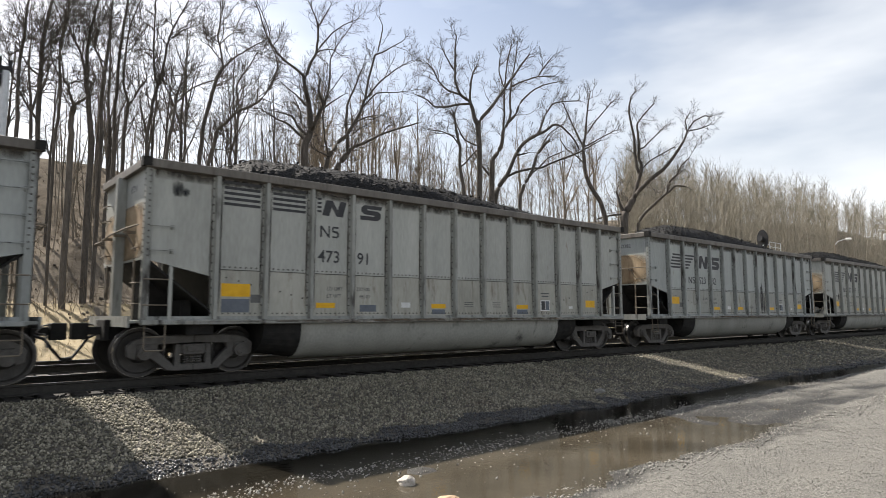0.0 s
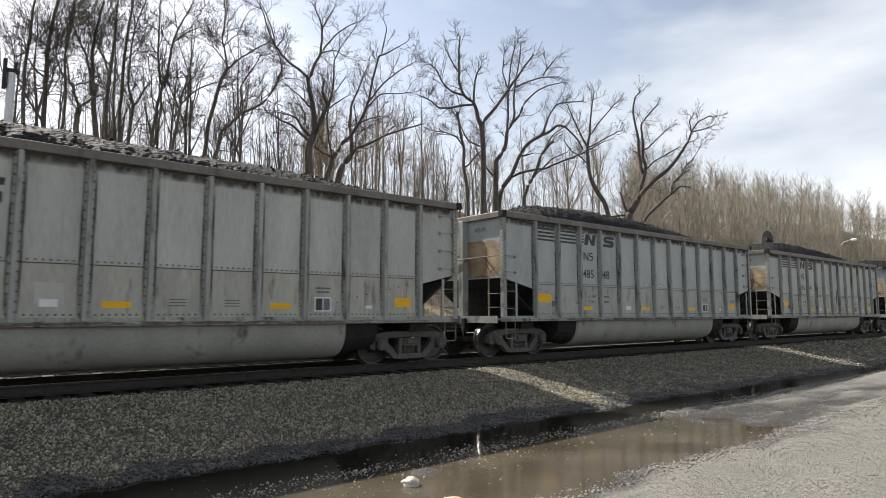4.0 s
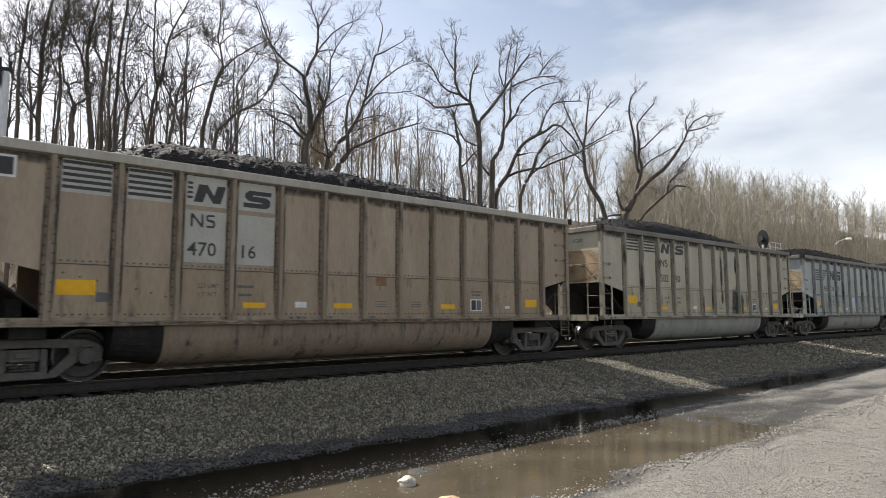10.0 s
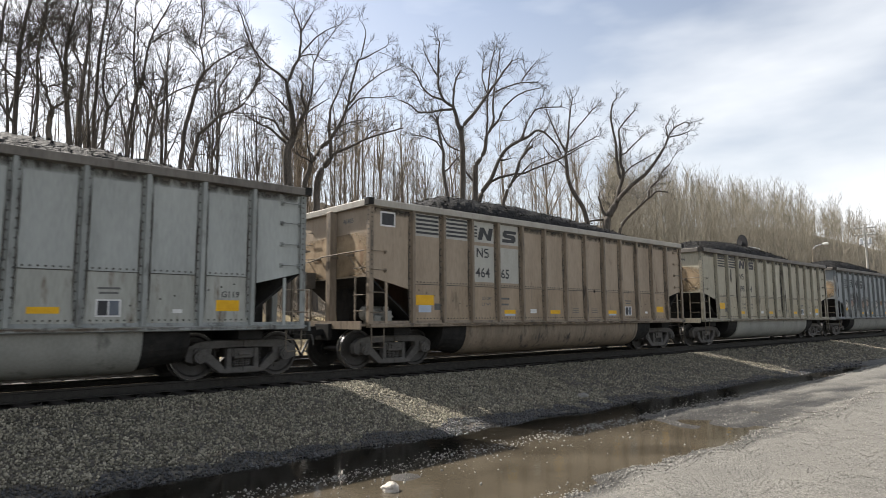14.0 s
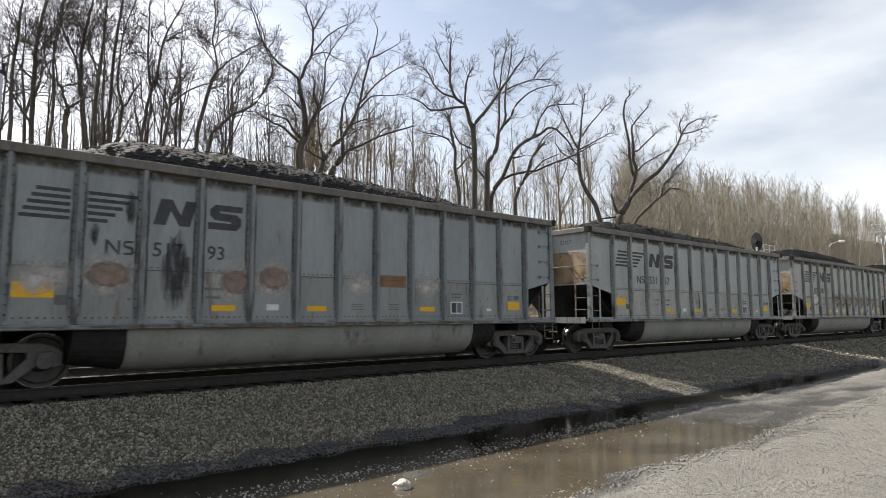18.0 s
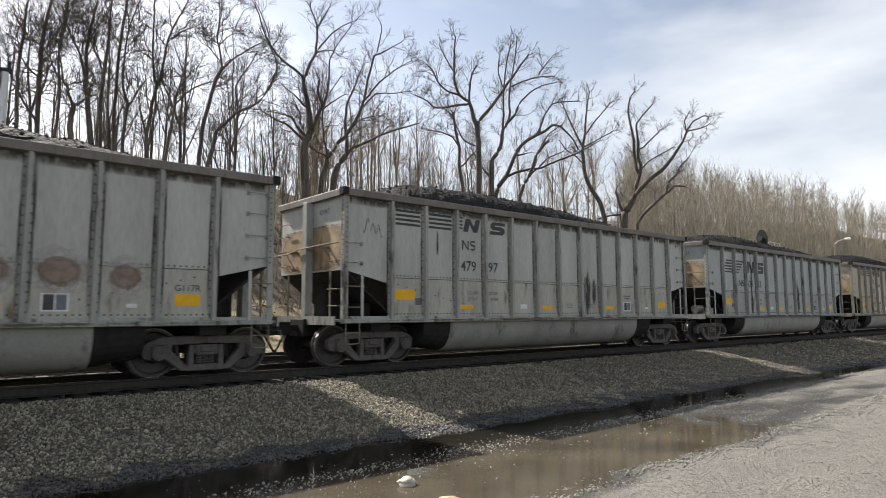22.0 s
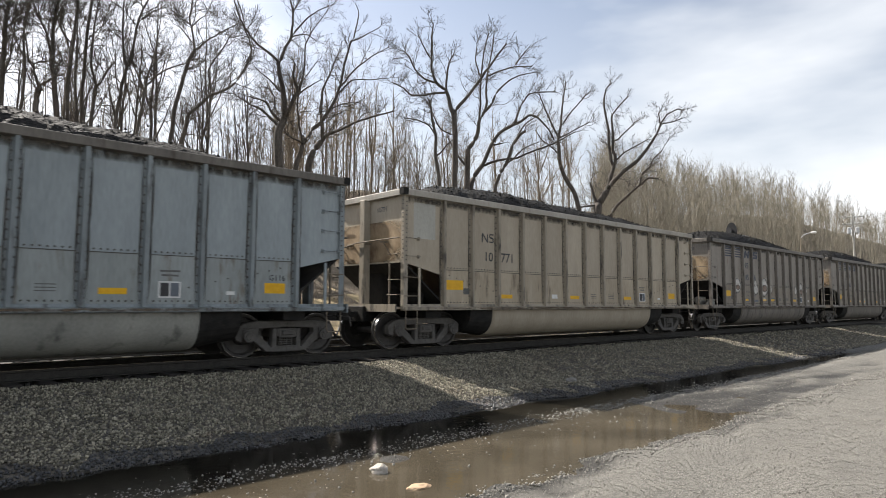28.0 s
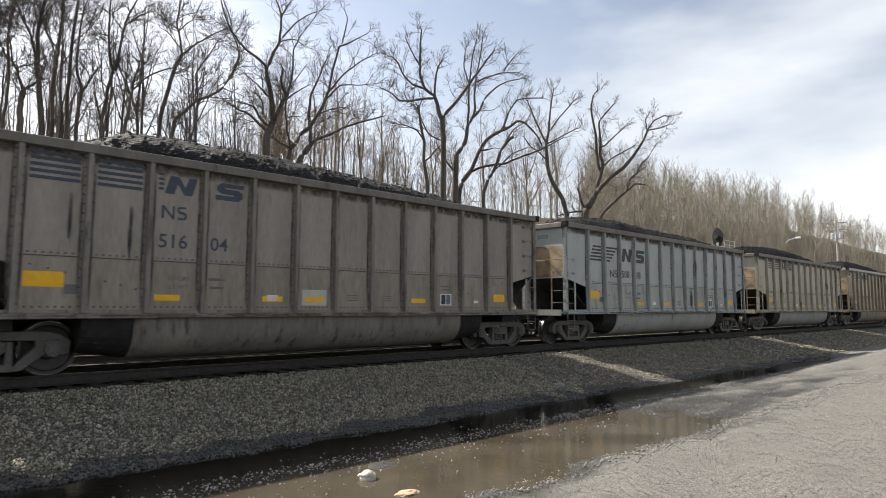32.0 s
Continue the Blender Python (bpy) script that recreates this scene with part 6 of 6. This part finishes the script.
big_tree(33.5, 17, 15,
         limb(35, 30, 0, 0, 0, 7.2, 0.1, 8.4, 0.8, 9.5),
         limb(22, 15, 0.8, 9.5, 1, 10.3, 1, 10.8, 1.4, 11.8),
         limb(15, 5, 1.4, 11.8, 1.2, 12.5, 1.1, 13.8, 1.1, 15, 0.9, 16.3, 0.8, 17.5, 1, 18.8, 1.4, 19.1),
         limb(15, 5, 1.4, 11.7, 1.7, 12.4, 1.5, 13.2, 1.6, 14.7, 1.5, 16.2, 2, 16.9, 3, 17.9),
         limb(7, 4, 1.7, 12.3, 2.3, 12.9, 3.2, 13.3, 4.4, 13.9),
         limb(7, 4, 1.6, 13.9, 2.6, 14.9, 3.3, 15.6),
         limb(22, 7, 0.8, 9.4, 1.3, 10.3, 2.2, 11.2, 3.2, 11.9, 3.9, 12.6, 4.6, 13.5, 5.1, 14.4, 5.3, 15),
         limb(7, 4, 5.3, 15, 5.9, 15.8, 6.7, 16.2, 7.1, 16),
         limb(6, 4, 5.3, 15, 5.1, 15.9, 5.4, 16.4),
         limb(6, 4, 5.3, 15, 6.2, 15.1, 7, 15.4),
         limb(15, 7, 0.1, 8.4, -0.4, 9.2, -0.6, 10.3),
         limb(10, 5, 0, 8.3, -1.1, 8.2, -2.3, 7.9))
big_tree(32.4, 17.6, 17,
         limb(16, 10, 0, 0, 0, 7.5, 0.6, 8.5, 1.6, 9.4, 2.6, 10.2),
         limb(10, 5, 2.6, 10.2, 3.3, 10.9, 4.1, 10.7),
         limb(10, 4, 2.6, 10.2, 2.7, 11.2, 3.5, 11.9, 3.6, 12.4, 4.4, 13.1, 5, 14.2))
big_tree(84.6, 16.5, 18,
         limb(11, 5, 0, 0, 0, 6.8, -0.1, 8.4, -0.2, 9.8, -0.1, 11.2, 0, 12.9),
         limb(4, 2, -0.2, 9.1, -0.4, 10, -0.5, 10.7),
         limb(4, 2, -0.2, 10.3, 0.2, 11.1, 0.4, 11.5))
big_tree(83.1, 17, 19,
         limb(12, 11, 0, 0, 0, 6.8, -0.1, 9.1, -0.1, 10.3),
         limb(11, 6, -0.1, 10.3, -0.1, 11.5, 0, 12.6, 0.1, 13.5),
         limb(6, 2, -0.1, 9.6, -0.5, 10, -0.8, 10.5, -1.1, 11),
         limb(4, 2, -0.1, 10.6, 0.2, 11.3, 0.5, 12),
         limb(7, 4, 0, 7.6, -0.5, 8.2, -0.9, 8.9),
         limb(4, 2, -0.1, 10, 0.2, 10.5, 0.4, 10.7))
big_tree(82, 16.4, 31,
         limb(8, 4, 0, 0, 0, 6.8, 0.1, 8, 0.1, 9.3, 0, 10.7, 0.2, 12, 0.1, 13.2),
         limb(4, 2, 0.1, 9.3, -0.3, 10.2, -0.4, 10.9))
big_tree(80.9, 16, 20,
         limb(16, 12, 0, 0, 0, 6.9, 0, 7.8, 0, 8.5),
         limb(8, 4, 0, 8.5, 0.3, 8.8, 0.6, 9),
         limb(7, 4, 0, 8.5, -0.2, 9, -0.3, 9.4, 0.2, 9.6),
         limb(4, 3, -0.3, 9.2, -0.5, 10.2, -0.6, 11))
big_tree(79.5, 17, 21,
         limb(17, 11, 0, 0, 0, 7, -0.1, 8.6, -0.3, 9.9),
         limb(10, 4, -0.3, 9.9, -0.4, 11.4, -0.2, 12.7, -0.1, 14.1),
         limb(7, 3, -0.3, 9.9, -0.6, 11.1, -1.1, 12, -1.4, 13.1),
         limb(4, 2, -0.4, 11.2, -0.1, 12.2, 0.4, 13.1))
big_tree(78.9, 17.6, 32,
         limb(11, 4, 0, 0, 0, 7, -0.1, 9.1, 0.1, 10.7, 0.2, 12.3, 0.3, 14.5),
         limb(4, 2, 0.1, 10.7, -0.4, 11.4, -0.5, 11.9))
big_tree(77.9, 18.5, 22,
         limb(12, 6, 0, 0, 0, 7.2, -0.1, 9.1, -0.1, 10.5, 0, 11.9, 0.1, 13.6, 0.2, 15.1),
         limb(4, 2, -0.1, 10.5, -0.5, 11.6, -0.8, 12.5),
         limb(4, 2, 0, 11.6, 0.6, 12.5, 0.9, 13.7))
big_tree(77.2, 17.2, 33,
         limb(11, 8, 0, 0, 0, 7, 0.1, 8.6, 0.2, 9.2),
         limb(7, 3, 0.2, 9.2, 0.5, 9.9, 0.9, 10.6),
         limb(7, 3, 0.2, 9.1, -0.1, 10.2, 0, 11.6, 0.1, 13, 0.6, 14.6))
big_tree(75.5, 17, 23,
         limb(11, 8, 0, 0, 0, 7, 0, 8.1, 0.1, 9.3, 0.3, 10.4),
         limb(7, 3, 0.3, 10.4, 0.1, 11.8, 0.1, 13.1, 0.1, 14.8),
         limb(8, 3, 0.3, 10.4, 0.5, 10.8, 0.7, 12.2, 1, 13.3, 1.5, 14.4, 1.8, 15.3),
         limb(4, 2, 0.8, 12.6, 1.3, 13.2, 2.1, 13.7),
         limb(6, 4, 0, 7.8, -0.2, 8.6, -0.3, 9.1))
big_tree(74, 16.5, 24,
         limb(11, 7, 0, 0, 0, 7, 0.1, 8.2, 0.3, 9.6),
         limb(6, 3, 0.3, 9.6, 0.5, 10.7, 0.7, 11.9),
         limb(6, 3, 0.3, 9.6, 1, 10.5, 1.7, 10.9, 2.1, 11.1))
big_tree(71.4, 17, 25,
         limb(13, 10, 0, 0, 0, 7.1, 0.2, 8.8, 0.5, 10.2, 0.8, 11.4, 1, 12),
         limb(6, 3, 1, 12, 0.8, 13.2, 0.7, 13.7, 0.8, 14.6, 0.7, 15.7),
         limb(7, 3, 1, 12, 1.5, 12.5, 2.3, 13.1, 3.2, 13.7),
         limb(4, 2, 3.2, 13.7, 2.9, 14.7, 2.4, 15.7),
         limb(4, 2, 0.8, 13.2, 1.5, 14, 1.9, 15.3),
         limb(4, 2, 0.9, 12.3, 0.3, 13, -0.1, 13.2))
big_tree(70.7, 16, 26,
         limb(13, 11, 0, 0, 0, 6.9, 0.2, 7.8, 0.3, 8.6),
         limb(11, 8, 0.3, 8.6, 0.7, 9.1, 1.2, 9.7),
         limb(6, 3, 1.2, 9.7, 1.3, 10.4, 1.2, 10.8, 1.7, 11.9, 2.1, 12.7),
         limb(8, 4, 1.2, 9.7, 1.8, 10, 2.4, 10.5, 2.8, 11.4, 3.1, 12.2, 3, 12.8, 2.8, 13.3))


def straight(seed, height):
    r = random.Random(seed)
    a, b = r.uniform(-0.5, 0.5), r.uniform(-0.9, 0.9)
    limbs = [(0.09, 0.072, [(0, 0), (a * 0.4, height * 0.5)]), (0.072, 0.012, [(a * 0.4, height * 0.49), (a, height * 0.75), (a + b * 0.5, height)])]
    for _ in range(3):
        z = r.uniform(0.4, 0.7)
        s = r.choice((-1, 1))
        limbs.append((0.05, 0.012, [(a * z * 0.7, height * z), (a * z + s * r.uniform(0.6, 1.2), height * (z + 0.14)), (a * z + s * r.uniform(1.0, 2.0), height * (z + 0.28))]))
    return limbs


SLIM = [tree_meshes(f"slim{k}", 40 + k, straight(40 + k, 12.0), 3, (0.9, 2.0, 2.2)) for k in range(7)]


def slim_wood():
    r = random.Random(5)
    for i in range(64):
        y = r.uniform(20, 46) if i < 46 else r.uniform(19, 27)
        heading = r.uniform(31, 87) if i % 5 == 0 else r.uniform(32, 63) if i < 46 else r.uniform(65, 89)
        x, y = stand(heading, y)
        dark = heading > 64
        plant(SLIM[i % 7], x, y, "slim bare tree with a pale straight trunk" if not dark else "slim bare dark-barked tree", BARK if dark else PALE_BARK, TWIG if dark else PALE_TWIG, r.uniform(0, 6.28), r.uniform(0.75, 1.2), "slim trees on the hillside")


slim_wood()


def far_woods():
    """The dense wood on the far hillside: thousands of upright stems and twigs."""
    r = np.random.RandomState(77)
    kinds = []
    for k in range(6):
        lines = []
        h = r.uniform(10, 13)
        p, _ = wander(r, np.zeros(3), np.array([0, 0, 1.0]), h, 6, 0.05, 0.05)
        rad = np.linspace(0.085, 0.018, 7)
        lines.append((p, rad, 3, 0))
        for _ in range(26):
            t = r.uniform(0.22, 1.0) * 6
            i = min(int(t), 5)
            q = p[i] + (p[i + 1] - p[i]) * (t - i)
            a = r.uniform(0, 6.28)
            d = np.array([math.cos(a) * 0.7, math.sin(a) * 0.7, 1.0])
            ln = r.uniform(1.4, 3.2) * (1.2 - 0.1 * i)
            b, _ = wander(r, q, d / np.linalg.norm(d), ln, 2, 0.12, 0.10)
            lines.append((b, np.linspace(0.024, 0.010, 3), 3, 1))
            for _ in range(3):
                c, _ = wander(r, b[r.randint(1, 3)], d + r.normal(0, 0.5, 3), r.uniform(0.6, 1.3), 1, 0.1, 0.1)
                lines.append((c, np.linspace(0.012, 0.005, 2), 3, 2))
        me = polyline_mesh(f"far{k}", [(a, b, c) for a, b, c, _ in lines])
        v = np.empty(len(me.vertices) * 3, dtype=np.float32)
        me.vertices.foreach_get("co", v)
        f = np.empty(len(me.polygons) * 4, dtype=np.int32)
        me.loops.foreach_get("vertex_index", f)
        kinds.append((v.reshape(-1, 3), f.reshape(-1, 4)))
    vs, fs, base = [], [], 0
    n = 1150
    for i in range(n):
        heading = r.uniform(9.5, 33.5)
        y = 18.0 + 50.0 * r.uniform(0, 1) ** 1.2
        x, y = stand(heading, y)
        if x > 330:
            continue
        v, f = kinds[i % 6]
        a, s = r.uniform(0, 6.28), r.uniform(0.55, 1.12)
        c, sn = math.cos(a), math.sin(a)
        w = v @ np.array([[c, sn, 0], [-sn, c, 0], [0, 0, 1]]) * s + np.array([x, y, float(land(x, y)) - 0.2])
        vs.append(w), fs.append(f + base)
        base += len(v)
    tagged(part("far_woods", raw_mesh("far_woods", np.concatenate(vs), np.concatenate(fs)), FAR_WOOD), "dense tan-brown bare wood on the far hillside", "woods", kind="stuff")


far_woods()


def brush():
    """Dry stems and brambles along the foot of the hill."""
    r = np.random.RandomState(31)
    lines = []
    for _ in range(2600):
        y = r.uniform(14.5, 30)
        x, y = stand(r.uniform(18, 88), y)
        p = np.array([x, y, float(land(x, y)) - 0.05])
        d = np.array([r.normal(0, 0.5), r.normal(0, 0.5), 1.0])
        q, _ = wander(r, p, d / np.linalg.norm(d), r.uniform(0.5, 1.8), 3, 0.2, -0.03)
        lines.append((q, np.linspace(0.014, 0.005, 4), 3))
    tagged(part("brush", polyline_mesh("brush", lines), PALE_TWIG), "dry brown brush and bramble stems on the bank", "brush", kind="stuff")
    lines = []
    for _ in range(7000):
        x, y = r.uniform(-14, 26), r.uniform(5.5, 17)
        p = np.array([x, y, float(land(x, y)) - 0.02])
        q, _ = wander(r, p, np.array([r.normal(0, 0.5), r.normal(0, 0.5), 1.0]), r.uniform(0.12, 0.35), 2, 0.2, -0.15)
        lines.append((q, np.linspace(0.008, 0.002, 3), 3))
    tagged(part("dry_grass", polyline_mesh("dry_grass", lines), material("dry_grass_blades", (0.34, 0.27, 0.15), (0.55, 0.45, 0.28), rough=0.9, grain=1, fine=8, bump=0)), "pale dry winter grass beside the tracks", "grass", kind="stuff")


brush()


def saplings():
    """Thin pole-like stems between the larger trees."""
    r = np.random.RandomState(91)
    lines = []
    for _ in range(500):
        x, y = stand(r.uniform(31, 67) if r.rand() < 0.85 else r.uniform(67, 82), r.uniform(20, 50))
        h = r.uniform(4.5, 10.5)
        p, _ = wander(r, np.array([x, y, float(land(x, y)) - 0.1]), np.array([r.normal(0, 0.08), r.normal(0, 0.08), 1.0]), h, 6, 0.05, 0.06)
        r0 = r.uniform(0.025, 0.065)
        lines.append((p, np.linspace(r0, 0.010, 7), 4))
        for _ in range(9):
            i = r.randint(2, 6)
            a = r.uniform(0, 6.28)
            q, _ = wander(r, p[i], np.array([math.cos(a), math.sin(a), 1.1]), r.uniform(0.7, 2.2), 2, 0.15, 0.1)
            lines.append((q, np.linspace(0.016, 0.006, 3), 3))
            for _ in range(2):
                w, _ = wander(r, q[1], np.array([math.cos(a), math.sin(a), 1.0]) + r.normal(0, 0.6, 3), r.uniform(0.4, 0.9), 1, 0.1, 0.1)
                lines.append((w, np.array([0.010, 0.005]), 3))
    tagged(part("saplings", polyline_mesh("saplings", lines), SAPLING), "thin grey-brown saplings among the trees on the slope", "saplings", kind="stuff")


SAPLING = material("sapling_bark", (0.10, 0.086, 0.07), (0.27, 0.235, 0.19), rough=0.95, grain=1.0, fine=12, bump=0.0, island=0.4)
saplings()


# ---- line-side things ----
def signal():
    x, y = stand(22.59, 6.6)
    root = new("railway_signal")
    z = float(land(x, y))
    root.location = (x, y, z)
    tagged(root, "black railway signal head with a hooded target beside a pale platform", "railway signal")
    part("mast", mesh_of("signal_mast", lambda bm: tube(bm, [(0, 0, 0), (0, 0, 6.6)], 0.11, 12)), GALV, root)

    def target(bm):
        prism(bm, [(0.40 * math.cos(i * math.pi / 12), 7.0 + 0.72 * math.sin(i * math.pi / 12)) for i in range(24)], -0.06, 0.02, "x")
        tube(bm, [(-0.5, 0, 7.05), (-0.06, 0, 7.0)], 0.2, 14)
    part("target", mesh_of("signal_target", target), BLACK_SHEET, root, "round black backing plate with hood")

    def platform(bm):
        box(bm, 0.1, 2.2, -0.4, 0.4, 6.0, 6.06)
        for xx in (0.2, 1.2, 2.15):
            for yy in (-0.38, 0.38):
                tube(bm, [(xx, yy, 6.06), (xx, yy, 6.8)], 0.025, 5)
        for yy in (-0.38, 0.38):
            for zz in (6.45, 6.8):
                tube(bm, [(0.2, yy, zz), (2.15, yy, zz)], 0.025, 5)
    part("platform", mesh_of("signal_platform", platform), GALV, root, "pale service platform with rails")


signal()


def street_lamp(heading, y, top):
    x, y = stand(heading, y)
    root = new("street_lamp")
    z = float(land(x, y))
    root.matrix_basis = Matrix.Translation((x, y, z)) @ Matrix.Rotation(facing(x, y), 4, "Z")
    tagged(root, "street lamp with a curved arm in front of the woods", "street lamp")
    h = top - z
    part("pole", mesh_of("lamp_pole", lambda bm: tube(bm, [(0, 0, 0), (0, 0, h - 0.5)], [0.09, 0.06], 8)), PALE_BARK, root)
    part("arm", mesh_of("lamp_arm", lambda bm: tube(bm, [(0, 0, h - 0.7), (0.4, 0, h - 0.25), (1.2, 0, h)], 0.05, 6)), GALV, root)
    part("lamp_head", mesh_of("lamp_head", lambda bm: tube(bm, [(1.15, 0, h), (1.3, 0, h - 0.02), (1.75, 0, h - 0.02), (1.85, 0, h)], [0.06, 0.16, 0.16, 0.05], 8)), WHITE_MARK, root, "white lamp head")


street_lamp(17.63, 15.0, 10.4)


def utility_pole(heading, y, top):
    x, y = stand(heading, y)
    root = new("utility_pole")
    z = float(land(x, y))
    root.matrix_basis = Matrix.Translation((x, y, z)) @ Matrix.Rotation(facing(x, y), 4, "Z")
    tagged(root, "wooden utility pole with two crossarms and transformer cans", "utility pole")
    h = top - z
    part("pole", mesh_of(f"pole{heading}", lambda bm: tube(bm, [(0, 0, 0), (0, 0, h)], [0.2, 0.13], 10)), POLE, root)
    for dz in (-0.4, -1.5):
        part("crossarm", mesh_of(f"arm{heading}{dz}", lambda bm: box(bm, -1.4, 1.4, -0.07, 0.07, h + dz - 0.07, h + dz + 0.07)), POLE, root)
        for ix in (-1.3, -0.8, -0.3, 0.3, 0.8, 1.3):
            part("insulator", mesh_of(f"ins{heading}", lambda bm: tube(bm, [(0, 0, 0), (0, 0, 0.12), (0, 0, 0.22)], [0.06, 0.07, 0.03], 7)), WHITE_MARK, root, at=(ix, 0, h + dz + 0.07))
    for ix in (-0.55, 0.55):
        part("transformer", mesh_of(f"can{heading}", lambda bm: tube(bm, [(0, 0, 0), (0, 0, 0.08), (0, 0, 0.9), (0, 0, 1.0)], [0.2, 0.27, 0.27, 0.15], 12)), GALV, root, "grey transformer can", at=(ix, -0.2, h - 3.0))
    return x, y, top


utility_pole(14.1, 15.0, 15.1)


def pale_mast():
    x, y = stand(85.5, 9.0)
    root = new("instrument_mast")
    root.location = (x, y, float(land(x, y)))
    tagged(root, "pale grey mast with a dark bracket on top", "mast")
    part("pole", mesh_of("mast_pole", lambda bm: tube(bm, [(0, 0, 0), (0, 0, 8.5)], [0.14, 0.11], 12)), GALV, root)
    part("bracket", mesh_of("mast_bracket", lambda bm: (box(bm, -0.22, -0.12, -0.1, 0.1, 8.0, 8.9), box(bm, -0.12, 0.16, -0.08, 0.08, 8.5, 8.62), tube(bm, [(0.1, 0, 8.6), (0.1, 0, 8.85)], 0.05, 8))), BLACK_SHEET, root, "black bracket")


pale_mast()


# ---- what moves: the train rolls past towards -x ----
def run(t):
    """Metres rolled by t seconds."""
    return RUN[0] * t + RUN[1] * t * t + RUN[2] * t ** 3 + float(np.interp(t, VIEW_FIT_AT, VIEW_FIT))


RUN = (9.842, 0.015134, -0.00013382)
# metres ahead of the even pace, set so the cars fit the camera's view
VIEW_FIT_AT = (0, 1, 2, 3, 6, 7, 8, 12, 13, 14, 17, 18, 19, 20, 21, 22, 23, 24, 25, 28, 29, 30, 31, 32)
VIEW_FIT = (0, 0.12, 0.27, 0.05, 0, 0.10, 0, 0, 0.08, 0.03, 0, -0.07, 0.05, -0.05, -0.13, 0, 0.07, 0.06, 0, 0.05, -0.08, -0.06, 0.12, 0)


def motions():
    for index, root, wheels in TRAIN:
        x0 = index * PITCH
        walk(root, [(t, pose(x0 - run(t), 0, 0)) for t in range(33)])
    # every car's wheels turn alike, so the four axles of one car are keyed and the rest share those keys
    first = TRAIN[0][2]
    for w in first:
        x = w.location.x
        walk(w, [(k / FPS, pose(x, 0, 0.457, 0, -math.degrees(run(k / FPS) / 0.457), 0)) for k in range(0, 32 * FPS + 1)])
    for _, _, wheels in TRAIN[1:]:
        for w, lead in zip(wheels, first):
            w.rotation_mode = "QUATERNION"
            keys = w.animation_data_create()
            keys.action = lead.animation_data.action
            keys.action_slot = lead.animation_data.action_slot


motions()
